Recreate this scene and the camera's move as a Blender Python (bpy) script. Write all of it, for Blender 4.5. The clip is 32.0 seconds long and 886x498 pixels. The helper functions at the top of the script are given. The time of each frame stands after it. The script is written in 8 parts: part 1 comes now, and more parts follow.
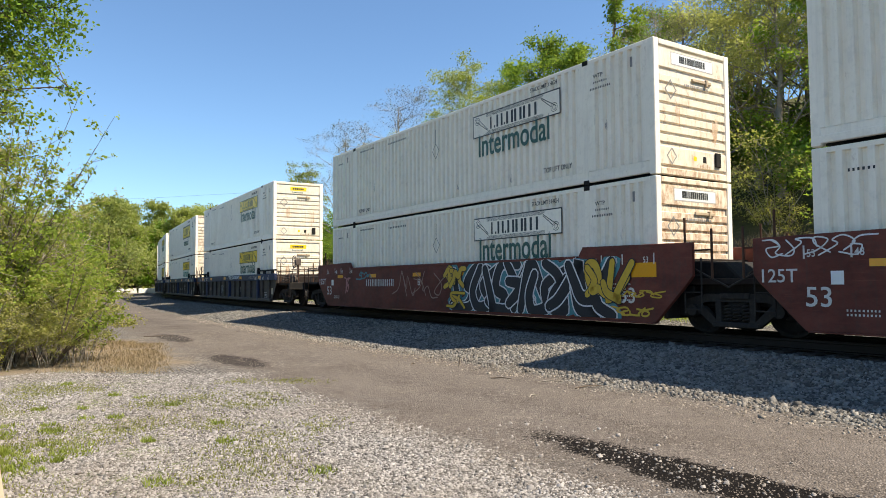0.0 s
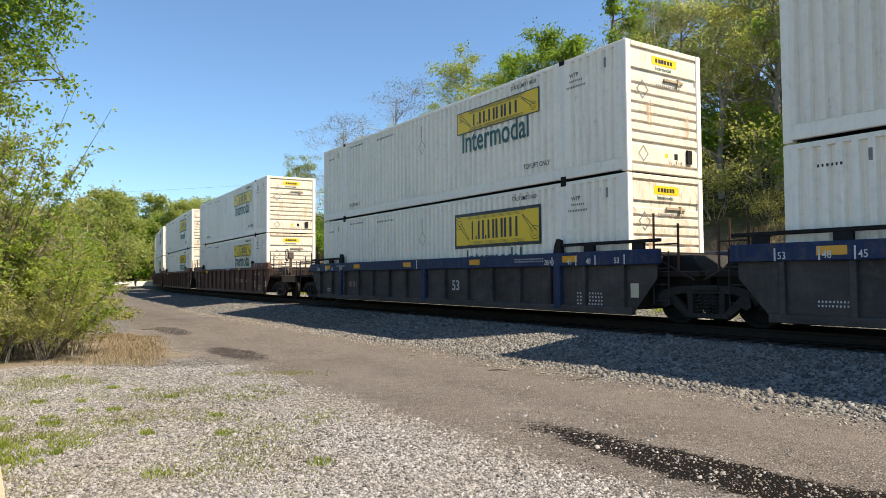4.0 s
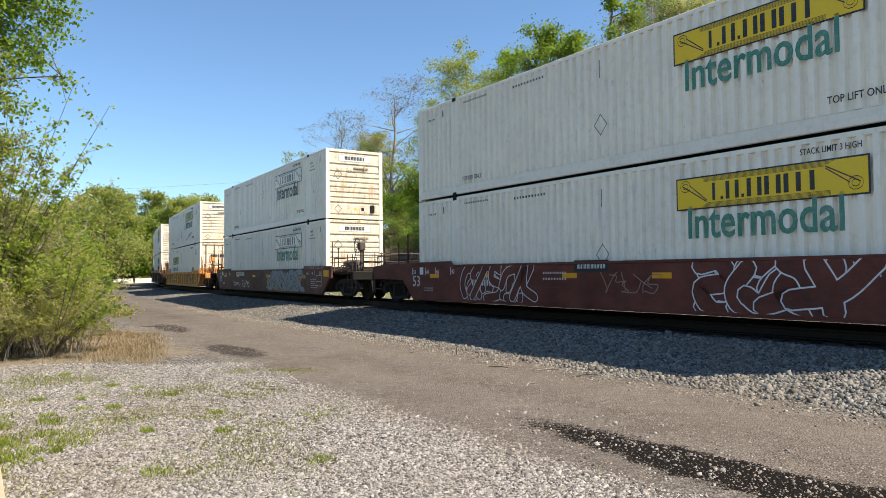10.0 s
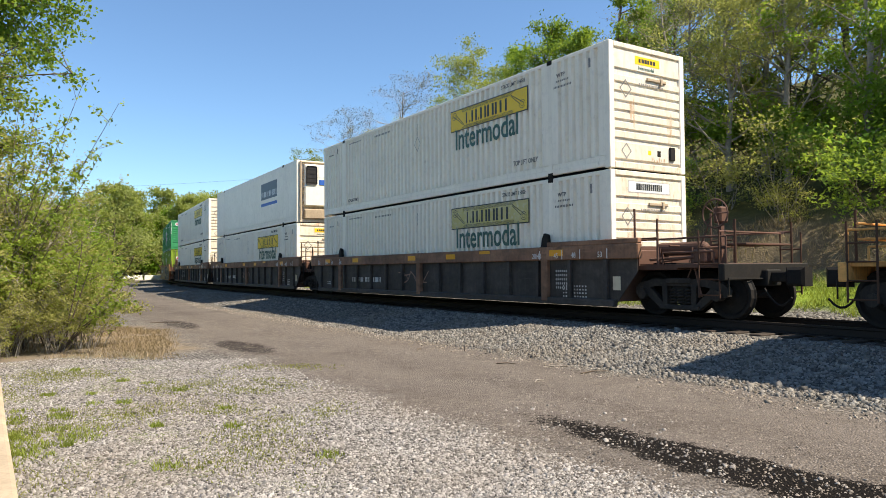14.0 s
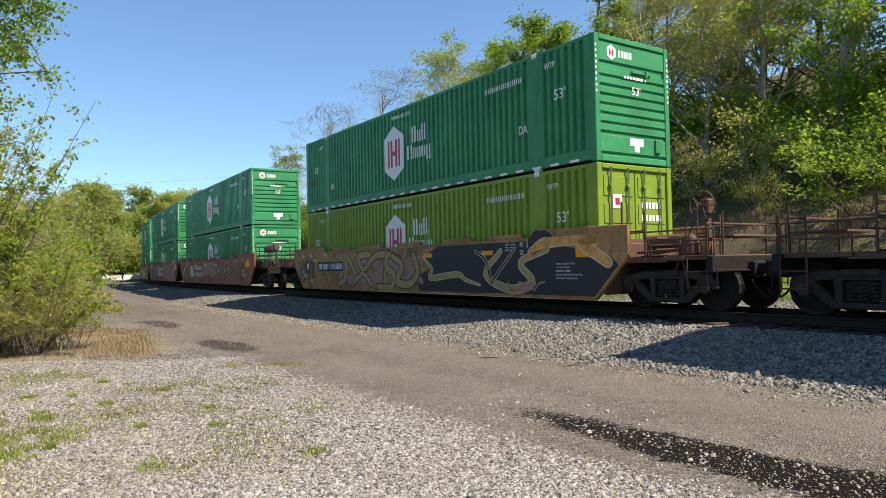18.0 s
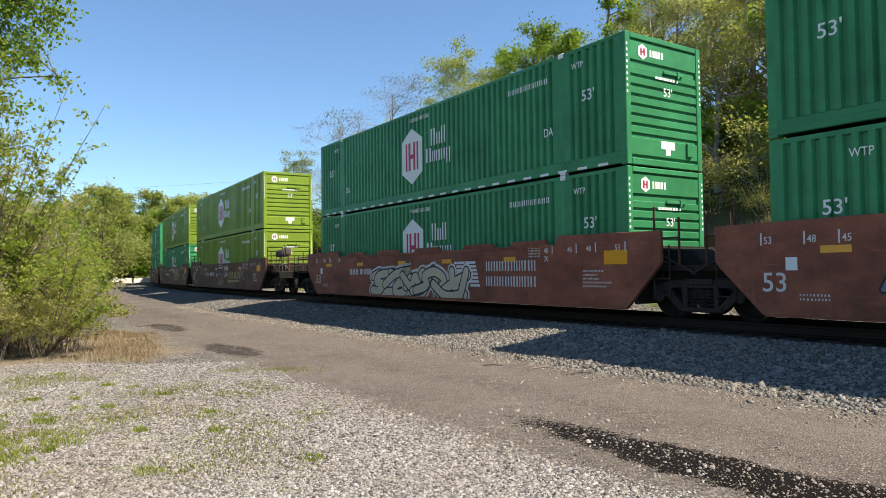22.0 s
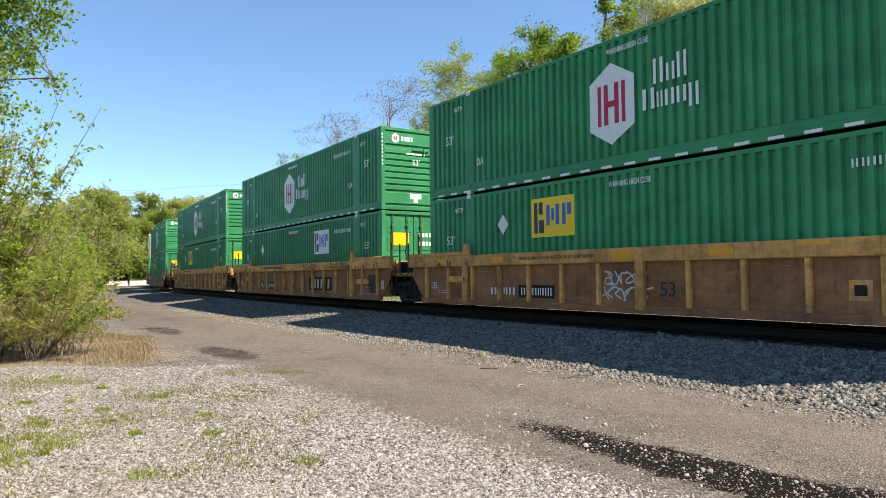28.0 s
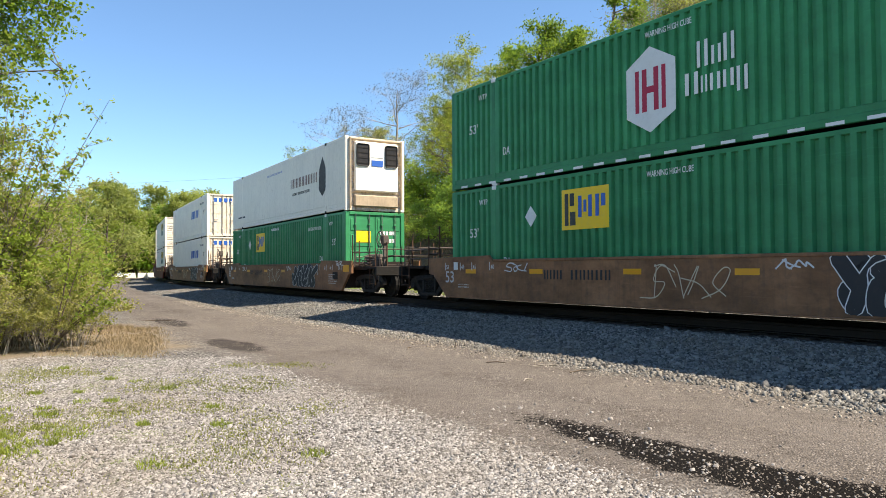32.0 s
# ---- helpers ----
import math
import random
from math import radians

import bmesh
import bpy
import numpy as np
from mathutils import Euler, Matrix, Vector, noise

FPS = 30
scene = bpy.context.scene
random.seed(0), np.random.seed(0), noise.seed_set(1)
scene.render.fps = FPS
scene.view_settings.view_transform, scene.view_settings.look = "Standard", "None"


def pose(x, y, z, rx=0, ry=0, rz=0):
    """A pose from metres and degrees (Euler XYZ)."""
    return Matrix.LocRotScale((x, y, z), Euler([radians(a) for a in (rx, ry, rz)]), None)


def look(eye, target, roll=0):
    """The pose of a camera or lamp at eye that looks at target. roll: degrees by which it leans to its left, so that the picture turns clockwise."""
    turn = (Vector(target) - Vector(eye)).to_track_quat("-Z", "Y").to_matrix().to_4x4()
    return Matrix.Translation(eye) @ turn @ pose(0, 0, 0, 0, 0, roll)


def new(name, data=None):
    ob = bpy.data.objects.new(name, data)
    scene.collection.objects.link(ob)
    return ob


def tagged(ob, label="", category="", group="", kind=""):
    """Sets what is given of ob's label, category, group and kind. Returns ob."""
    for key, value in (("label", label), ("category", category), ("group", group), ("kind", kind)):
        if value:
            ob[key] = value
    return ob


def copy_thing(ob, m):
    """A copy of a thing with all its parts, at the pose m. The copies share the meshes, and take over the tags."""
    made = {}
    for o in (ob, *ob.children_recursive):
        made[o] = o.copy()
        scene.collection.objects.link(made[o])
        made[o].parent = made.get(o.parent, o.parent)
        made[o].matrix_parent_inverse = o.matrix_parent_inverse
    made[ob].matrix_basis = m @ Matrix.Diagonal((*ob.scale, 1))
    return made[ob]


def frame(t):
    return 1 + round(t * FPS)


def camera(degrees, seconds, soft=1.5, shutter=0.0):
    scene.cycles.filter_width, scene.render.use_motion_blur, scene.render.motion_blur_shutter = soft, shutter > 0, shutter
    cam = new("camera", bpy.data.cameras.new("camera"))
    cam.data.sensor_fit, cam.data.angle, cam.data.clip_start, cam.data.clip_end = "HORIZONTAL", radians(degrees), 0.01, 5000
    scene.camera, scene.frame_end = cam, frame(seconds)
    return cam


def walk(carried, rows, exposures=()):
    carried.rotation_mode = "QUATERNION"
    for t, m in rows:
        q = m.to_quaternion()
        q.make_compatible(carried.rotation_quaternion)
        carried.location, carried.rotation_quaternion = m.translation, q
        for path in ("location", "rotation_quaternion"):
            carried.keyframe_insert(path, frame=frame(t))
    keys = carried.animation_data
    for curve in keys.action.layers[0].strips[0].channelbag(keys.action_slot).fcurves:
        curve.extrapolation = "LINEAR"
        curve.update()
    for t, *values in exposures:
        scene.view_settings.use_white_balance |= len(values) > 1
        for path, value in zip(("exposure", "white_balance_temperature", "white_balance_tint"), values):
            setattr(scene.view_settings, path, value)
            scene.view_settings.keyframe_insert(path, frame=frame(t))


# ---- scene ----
# camera, held by hand beside the line
EXPOSURE = 1.17
cam = camera(65.7, 32.0, soft=0.65)
CAMERA_ROWS = [  # seconds, x, y, z, yaw, pitch, roll
    (0.0, 0.000, 0.000, 1.600, -0.000, 2.855, -0.354),
    (0.5, -0.003, 0.000, 1.600, -0.075, 2.888, -0.432),
    (1.0, -0.001, -0.005, 1.602, -0.155, 2.883, -0.493),
    (1.5, -0.000, -0.003, 1.599, -0.244, 2.872, -0.683),
    (2.0, -0.002, -0.008, 1.599, -0.346, 2.730, -0.987),
    (2.5, 0.004, -0.013, 1.597, -0.084, 2.713, -0.499),
    (3.0, 0.003, -0.020, 1.601, -0.045, 2.673, -0.440),
    (3.5, 0.002, -0.012, 1.599, -0.139, 2.370, -0.474),
    (5.5, -0.002, -0.006, 1.593, -0.153, 2.134, -0.226),
    (6.0, -0.000, -0.005, 1.601, -0.199, 2.083, -0.321),
    (6.5, -0.001, -0.007, 1.601, -0.171, 2.110, -0.385),
    (7.0, -0.003, -0.006, 1.603, -0.282, 2.077, -0.480),
    (7.5, -0.003, -0.007, 1.592, -0.212, 2.082, -0.475),
    (8.0, -0.002, 0.002, 1.603, -0.038, 1.844, -0.508),
    (8.5, -0.007, 0.005, 1.593, 0.012, 1.863, -0.325),
    (9.0, -0.007, 0.006, 1.598, 0.013, 1.846, -0.260),
    (9.5, -0.009, 0.005, 1.605, -0.099, 1.922, -0.473),
    (10.0, -0.005, 0.000, 1.604, -0.257, 1.947, -0.531),
    (10.5, -0.015, 0.002, 1.601, -0.287, 1.931, -0.318),
    (11.0, -0.012, 0.002, 1.592, -0.106, 1.915, -0.202),
    (11.5, -0.013, 0.011, 1.594, 0.023, 1.895, -0.092),
    (12.0, -0.012, 0.005, 1.595, 0.129, 1.926, -0.329),
    (12.5, -0.012, -0.003, 1.598, 0.104, 1.928, -0.447),
    (13.0, -0.014, -0.002, 1.596, 0.267, 1.866, -0.496),
    (13.5, -0.012, -0.000, 1.599, 0.308, 1.707, -0.710),
    (14.0, -0.013, 0.009, 1.591, 0.399, 1.719, -0.471),
    (14.5, -0.011, 0.007, 1.600, 0.568, 1.690, -0.388),
    (16.5, -0.015, 0.005, 1.605, 0.083, 1.415, -0.071),
    (17.0, -0.014, 0.005, 1.602, -0.231, 1.426, -0.173),
    (17.5, -0.032, 0.003, 1.599, -0.305, 1.507, -0.672),
    (18.0, -0.021, -0.026, 1.596, -1.103, 1.314, -1.234),
    (18.5, 0.038, 0.002, 1.599, -1.061, 1.057, -0.351),
    (19.0, 0.107, -0.010, 1.594, -0.254, 1.172, -0.068),
    (19.5, 0.119, -0.002, 1.607, -0.156, 1.066, -0.839),
    (20.0, 0.098, -0.008, 1.604, -0.009, 1.301, -0.622),
    (20.5, 0.083, -0.012, 1.604, -0.053, 1.598, -1.106),
    (21.0, 0.078, -0.011, 1.607, -0.344, 1.781, -1.069),
    (21.5, 0.069, -0.026, 1.603, -0.328, 1.916, -0.854),
    (22.0, 0.067, -0.019, 1.605, -0.338, 1.823, -0.712),
    (22.5, 0.067, -0.010, 1.604, -0.451, 1.750, -0.656),
    (23.0, 0.065, -0.001, 1.601, -0.280, 1.843, -1.000),
    (23.5, 0.055, -0.008, 1.595, -0.062, 1.878, -0.618),
    (24.0, 0.059, 0.011, 1.597, 0.292, 1.873, -0.449),
    (24.5, 0.058, 0.016, 1.604, 0.106, 2.315, -0.956),
    (25.0, 0.065, 0.007, 1.605, -0.647, 2.418, -1.001),
    (25.5, 0.060, 0.012, 1.603, -1.207, 2.471, -1.248),
    (27.5, 0.061, -0.006, 1.592, -0.868, 2.166, -0.603),
    (28.0, 0.061, 0.003, 1.599, -0.619, 2.109, -0.605),
    (28.5, 0.055, -0.003, 1.592, -0.441, 2.197, -0.352),
    (29.0, 0.061, 0.000, 1.596, -0.445, 2.233, -0.569),
    (29.5, 0.059, -0.010, 1.596, -0.469, 2.208, -0.350),
    (30.0, 0.055, -0.012, 1.593, -0.248, 2.012, -0.172),
    (30.5, 0.057, -0.008, 1.595, -0.072, 1.777, -0.225),
    (31.0, 0.059, -0.001, 1.596, -0.050, 1.690, -0.223),
    (31.5, 0.057, -0.003, 1.594, -0.089, 1.668, -0.274),
    (32.0, 0.061, 0.002, 1.596, -0.054, 1.592, -0.310),
]
walk(cam, [(t, pose(x, y, z, 90 + pitch, 0, yaw) @ pose(0, 0, 0, 0, 0, roll)) for t, x, y, z, yaw, pitch, roll in CAMERA_ROWS],
     exposures=[(0.0, EXPOSURE, 7500, 10), (25.5, EXPOSURE, 7500, 10), (28.0, EXPOSURE + 0.17, 7500, 10), (32.0, EXPOSURE + 0.20, 7500, 10)])

# ---- light: clear afternoon, sun over the far side of the line ----
SUN_UP = radians(52.5)
SUN_WAY = Vector((0.725, -0.235, 0.99)).normalized()
world = bpy.data.worlds.new("sky")
scene.world = world
world.use_nodes = True
wn = world.node_tree
sky = wn.nodes.new("ShaderNodeTexSky")
sky.sky_type = "NISHITA"
sky.sun_disc = False
sky.sun_elevation = SUN_UP
sky.sun_rotation = math.atan2(SUN_WAY.x, SUN_WAY.y)
sky.altitude, sky.air_density, sky.dust_density, sky.ozone_density = 500, 1.0, 0.25, 7.0
wn.nodes["Background"].inputs["Strength"].default_value = 0.098
air = wn.nodes.new("ShaderNodeMix")
air.data_type, air.blend_type = "RGBA", "MULTIPLY"
air.inputs[0].default_value, air.inputs[7].default_value = 1.0, (0.83, 0.95, 1.0, 1.0)
wn.links.new(sky.outputs["Color"], air.inputs[6])
wn.links.new(air.outputs[2], wn.nodes["Background"].inputs["Color"])
sun = new("sun", bpy.data.lights.new("sun", "SUN"))
sun.data.energy, sun.data.angle, sun.data.color = 4.1, radians(0.53), (1.0, 0.955, 0.88)
sun.matrix_world = look((60, -20, 80), (60 - SUN_WAY.x, -20 - SUN_WAY.y, 80 - SUN_WAY.z))

# ---- materials ----
def nodes_of(name):
    m = bpy.data.materials.new(name)
    m.use_nodes = True
    t = m.node_tree
    return m, t, t.nodes["Principled BSDF"]


def put(tree, kind, **values):
    n = tree.nodes.new(kind)
    for key, value in values.items():
        if key in n.inputs:
            n.inputs[key].default_value = value
    return n


def noise_node(tree, vec, scale, detail=3.0, rough=0.6):
    n = put(tree, "ShaderNodeTexNoise", Scale=scale, Detail=detail, Roughness=rough)
    tree.links.new(vec, n.inputs["Vector"])
    return n.outputs["Fac"]


def ramp(tree, fac, lo, hi, a=0.0, b=1.0):
    n = put(tree, "ShaderNodeMapRange")
    n.inputs["From Min"].default_value, n.inputs["From Max"].default_value = lo, hi
    n.inputs["To Min"].default_value, n.inputs["To Max"].default_value = a, b
    tree.links.new(fac, n.inputs["Value"])
    return n.outputs["Result"]


def math_node(tree, op, a, b):
    n = tree.nodes.new("ShaderNodeMath")
    n.operation = op
    for i, v in enumerate((a, b)):
        if isinstance(v, (int, float)):
            n.inputs[i].default_value = v
        else:
            tree.links.new(v, n.inputs[i])
    return n.outputs[0]


def mix(tree, fac, a, b, blend="MIX"):
    n = tree.nodes.new("ShaderNodeMix")
    n.data_type, n.blend_type = "RGBA", blend
    for sock, v in ((n.inputs[0], fac), (n.inputs[6], a), (n.inputs[7], b)):
        if isinstance(v, (int, float)):
            sock.default_value = v
        elif isinstance(v, tuple):
            sock.default_value = (*v, 1.0)
        else:
            tree.links.new(v, sock)
    return n.outputs[2]


def mapped(tree, vec, scale):
    n = tree.nodes.new("ShaderNodeMapping")
    n.inputs["Scale"].default_value = scale
    tree.links.new(vec, n.inputs["Vector"])
    return n.outputs["Vector"]


def bump_to(tree, shader, height, strength, distance=0.01):
    b = put(tree, "ShaderNodeBump", Strength=strength, Distance=distance)
    tree.links.new(height, b.inputs["Height"])
    tree.links.new(b.outputs["Normal"], shader.inputs["Normal"])


def surface(name, base, rough=0.55, metal=0.0, vary=0.12, scale=2.5, grime=(0.12, 0.09, 0.07), dirt=0.3, streak=0.25,
            rust=0.0, bump=0.15, hue=0.06, worn=0.0, uneven=False):
    """Painted or bare material: broad fading, fine grain, run-down streaks, rust spots, and a tint of its own on each object."""
    m, t, p = nodes_of(name)
    vec = put(t, "ShaderNodeTexCoord").outputs["Object"]
    info = put(t, "ShaderNodeObjectInfo")
    shifted = t.nodes.new("ShaderNodeVectorMath")
    shifted.operation = "ADD"
    t.links.new(vec, shifted.inputs[0])
    rnd = t.nodes.new("ShaderNodeVectorMath")
    rnd.operation = "SCALE"
    rnd.inputs[0].default_value = (17.0, 31.0, 5.0)
    t.links.new(info.outputs["Random"], rnd.inputs["Scale"])
    t.links.new(rnd.outputs[0], shifted.inputs[1])
    vec = shifted.outputs[0]
    broad = noise_node(t, vec, scale * 0.35, 4.0)
    fine = noise_node(t, vec, scale * 14, 3.0)
    low = tuple(c * (1 - vary) for c in base)
    high = tuple(min(1.0, c * (1 + vary * 0.7)) for c in base)
    col = mix(t, ramp(t, broad, 0.3, 0.7), low, high)
    if hue:
        tone = ramp(t, info.outputs["Random"], 0.0, 1.0, 1 - hue, 1.0)
        grey = put(t, "ShaderNodeCombineColor")
        for i in range(3):
            t.links.new(tone, grey.inputs[i])
        col = mix(t, 1.0, col, grey.outputs[0], "MULTIPLY")
    runs = noise_node(t, mapped(t, vec, (5.0, 5.0, 0.35)), scale, 4.0, 0.65)
    spots = noise_node(t, vec, scale * 2.2, 5.0, 0.7)
    col = mix(t, math_node(t, "MULTIPLY", ramp(t, runs, 0.5, 0.75), streak), col, grime)
    col = mix(t, math_node(t, "MULTIPLY", ramp(t, spots, 0.5, 0.72), dirt), col, grime)
    if worn:
        blot = noise_node(t, mapped(t, vec, (0.55, 0.55, 1.0)), 1.6, 8.0, 0.72)
        tone = ramp(t, blot, 0.28, 0.72, 1 - worn, 1 + worn)
        grey = put(t, "ShaderNodeCombineColor")
        for i in range(3):
            t.links.new(tone, grey.inputs[i])
        col = mix(t, 1.0, col, grey.outputs[0], "MULTIPLY")
        scuff = noise_node(t, mapped(t, vec, (0.35, 0.35, 6.0)), 3.0, 6.0, 0.7)
        col = mix(t, math_node(t, "MULTIPLY", ramp(t, scuff, 0.60, 0.72), worn * 0.6), col, tuple(min(1.0, c * 2.2 + 0.02) for c in base))
    if rust:
        r1 = noise_node(t, mapped(t, vec, (2.0, 2.0, 0.8)), scale * 1.3, 6.0, 0.75)
        mask = math_node(t, "MULTIPLY", ramp(t, r1, 0.62, 0.70), rust)
        if uneven:
            r2 = math_node(t, "ADD", r1, ramp(t, info.outputs["Random"], 0.25, 1.0, -0.08, 0.13))
            mask = math_node(t, "MULTIPLY", ramp(t, r2, 0.58, 0.74), rust * 0.8)
            stain = math_node(t, "MULTIPLY", ramp(t, r2, 0.36, 0.66), 0.38)
            col = mix(t, stain, col, (0.62, 0.42, 0.24))
        col = mix(t, mask, col, (0.17, 0.062, 0.025) if not uneven else (0.30, 0.13, 0.055))
    t.links.new(col, p.inputs["Base Color"])
    t.links.new(ramp(t, fine, 0.2, 0.8, max(0.03, rough - 0.12), min(1.0, rough + 0.12)), p.inputs["Roughness"])
    p.inputs["Metallic"].default_value = metal
    p.inputs["Specular IOR Level"].default_value = 0.22
    if bump:
        bump_to(t, p, math_node(t, "ADD", math_node(t, "MULTIPLY", fine, 0.35), spots), bump, 0.006)
    return m


def plain(name, base, rough=0.6, fade=0.25, under=None):
    """Stencilled or sprayed paint, worn through in places."""
    m, t, p = nodes_of(name)
    vec = put(t, "ShaderNodeTexCoord").outputs["Object"]
    n = noise_node(t, vec, 9.0, 5.0, 0.7)
    n2 = noise_node(t, vec, 1.3, 3.0)
    under = under or tuple(c * 0.6 + 0.1 for c in base)
    col = mix(t, math_node(t, "MULTIPLY", ramp(t, n, 0.5, 0.75), fade), base, under)
    col = mix(t, math_node(t, "MULTIPLY", ramp(t, n2, 0.4, 0.8), fade * 0.5), col, under)
    t.links.new(col, p.inputs["Base Color"])
    p.inputs["Roughness"].default_value = rough
    return m


def leaf_mat(name, dark, light, thin=0.35):
    m, t, p = nodes_of(name)
    geo = put(t, "ShaderNodeNewGeometry")
    info = put(t, "ShaderNodeObjectInfo")
    vec = put(t, "ShaderNodeTexCoord").outputs["Object"]
    broad = noise_node(t, vec, 0.5, 2.0)
    fac = math_node(t, "ADD", math_node(t, "MULTIPLY", geo.outputs["Random Per Island"], 0.6), math_node(t, "MULTIPLY", ramp(t, broad, 0.3, 0.7), 0.4))
    col = mix(t, fac, dark, light)
    tint = ramp(t, info.outputs["Random"], 0.0, 1.0, 0.75, 1.1)
    grey = put(t, "ShaderNodeCombineColor")
    for i in range(3):
        t.links.new(tint, grey.inputs[i])
    col = mix(t, 1.0, col, grey.outputs[0], "MULTIPLY")
    t.links.new(col, p.inputs["Base Color"])
    p.inputs["Roughness"].default_value = 0.7
    p.inputs["Specular IOR Level"].default_value = 0.2
    tr = put(t, "ShaderNodeBsdfTranslucent")
    t.links.new(mix(t, 0.5, col, (0.30, 0.36, 0.03)), tr.inputs["Color"])
    sh = put(t, "ShaderNodeMixShader", Fac=thin)
    sh.inputs[0].default_value = thin
    t.links.new(p.outputs[0], sh.inputs[1])
    t.links.new(tr.outputs[0], sh.inputs[2])
    t.links.new(sh.outputs[0], t.nodes["Material Output"].inputs["Surface"])
    return m


def stone_mat(name, dark, light, rough=0.85):
    m, t, p = nodes_of(name)
    geo = put(t, "ShaderNodeNewGeometry")
    vec = put(t, "ShaderNodeTexCoord").outputs["Object"]
    n = noise_node(t, vec, 40.0, 3.0)
    big = noise_node(t, vec, 0.45, 3.0)
    col = mix(t, geo.outputs["Random Per Island"], dark, light)
    col = mix(t, math_node(t, "MULTIPLY", ramp(t, n, 0.4, 0.7), 0.3), col, tuple(c * 0.5 for c in dark))
    col = mix(t, math_node(t, "MULTIPLY", ramp(t, big, 0.42, 0.7), 0.45), col, (0.17, 0.13, 0.09))
    t.links.new(col, p.inputs["Base Color"])
    p.inputs["Roughness"].default_value = rough
    return m


# one white paint in two tones: brighter for shaded sides, lower for sunlit ends
WHITE = surface("white_container_paint", (0.950, 0.870, 0.735), 0.5, vary=0.05, dirt=0.16, streak=0.13, grime=(0.26, 0.22, 0.18), rust=0.25, bump=0.08, hue=0.10)
# same hue scaled down against full sun; its rust and streaks are wear
WHITE_END = surface("white_paint_lowered_for_sun", (0.80, 0.735, 0.62), 0.55, vary=0.07, dirt=0.3, streak=0.3, grime=(0.36, 0.26, 0.17), rust=0.85, bump=0.08, hue=0.06, uneven=True)
GREEN = surface("green_container_paint", (0.040, 0.275, 0.115), 0.45, worn=0.16, vary=0.18, dirt=0.16, streak=0.12, grime=(0.03, 0.07, 0.04), rust=0.12, bump=0.08, hue=0.22)
LIME = surface("lime_container_paint", (0.20, 0.30, 0.035), 0.45, vary=0.15, dirt=0.2, streak=0.2, grime=(0.10, 0.12, 0.03), rust=0.15, bump=0.08)
BLACK = plain("black_lettering", (0.015, 0.016, 0.018), 0.5, 0.15, (0.3, 0.3, 0.29))
DARKGREEN = plain("dark_green_lettering", (0.008, 0.075, 0.055), 0.5, 0.2, (0.3, 0.4, 0.36))
BRIGHTGREEN = plain("green_lettering", (0.02, 0.20, 0.13), 0.5, 0.35, (0.5, 0.55, 0.52))
YELLOW = plain("yellow_panel", (0.88, 0.56, 0.010), 0.45, 0.25, (0.55, 0.42, 0.12))
FADED = plain("faded_yellow_panel", (0.50, 0.42, 0.12), 0.55, 0.7, (0.66, 0.64, 0.55))
LETTER_WHITE = plain("white_lettering", (0.74, 0.75, 0.73), 0.55, 0.25, (0.4, 0.42, 0.4))
STENCIL = plain("worn_white_stencil", (0.62, 0.60, 0.57), 0.7, 0.45, (0.2, 0.12, 0.1))
RED = plain("red_emblem", (0.45, 0.01, 0.05), 0.5, 0.15)
BLUE = plain("blue_emblem", (0.01, 0.10, 0.42), 0.5, 0.2)
NAVY = surface("navy_blue_chord_paint", (0.014, 0.032, 0.085), 0.55, dirt=0.4, streak=0.3)
ORANGE = plain("amber_reflector", (0.78, 0.33, 0.01), 0.3, 0.2, (0.4, 0.2, 0.05))
CHARCOAL = surface("charcoal_car_paint", (0.060, 0.051, 0.046), 0.6, vary=0.25, dirt=0.5, streak=0.4, grime=(0.10, 0.085, 0.07), rust=0.2, worn=0.45)
MAROON = surface("maroon_car_paint", (0.150, 0.040, 0.027), 0.62, vary=0.22, dirt=0.45, streak=0.4, grime=(0.075, 0.05, 0.04), rust=0.3, worn=0.45)
BROWN = surface("dark_brown_car_paint", (0.135, 0.060, 0.040), 0.62, vary=0.25, dirt=0.5, streak=0.45, grime=(0.10, 0.075, 0.06), rust=0.3, worn=0.45)
BARN = surface("barn_red_car_paint", (0.275, 0.090, 0.052), 0.62, vary=0.22, dirt=0.45, streak=0.4, grime=(0.10, 0.06, 0.045), rust=0.3, worn=0.45)
OLD_YELLOW = surface("grimy_old_yellow_car_paint", (0.40, 0.215, 0.085), 0.65, vary=0.35, dirt=0.65, streak=0.6, grime=(0.09, 0.055, 0.035), rust=0.6, worn=0.4)
TAN = surface("weathered_yellow_car_paint", (0.70, 0.335, 0.100), 0.6, vary=0.25, dirt=0.55, streak=0.6, grime=(0.12, 0.07, 0.04), rust=0.6, worn=0.45)
RUSTY = surface("rusty_brown_car_paint", (0.36, 0.150, 0.064), 0.65, vary=0.3, dirt=0.6, streak=0.5, grime=(0.09, 0.06, 0.045), rust=0.6, worn=0.45)
OXIDE = surface("oxide_brown_beam_paint", (0.245, 0.128, 0.078), 0.65, vary=0.3, dirt=0.6, streak=0.5, grime=(0.08, 0.055, 0.042), rust=0.5, worn=0.45)
UMBER = surface("umber_car_paint", (0.270, 0.130, 0.064), 0.62, vary=0.25, dirt=0.5, streak=0.45, grime=(0.09, 0.06, 0.045), rust=0.4, worn=0.45)
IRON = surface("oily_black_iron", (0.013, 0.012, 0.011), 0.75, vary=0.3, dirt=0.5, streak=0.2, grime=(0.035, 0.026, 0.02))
# end-gear brown taken near black to hold the shade there, besides its grime
GEAR = surface("grimy_shade_dark_gear", (0.026, 0.018, 0.015), 0.75, vary=0.3, dirt=0.5, streak=0.3, grime=(0.05, 0.035, 0.026))
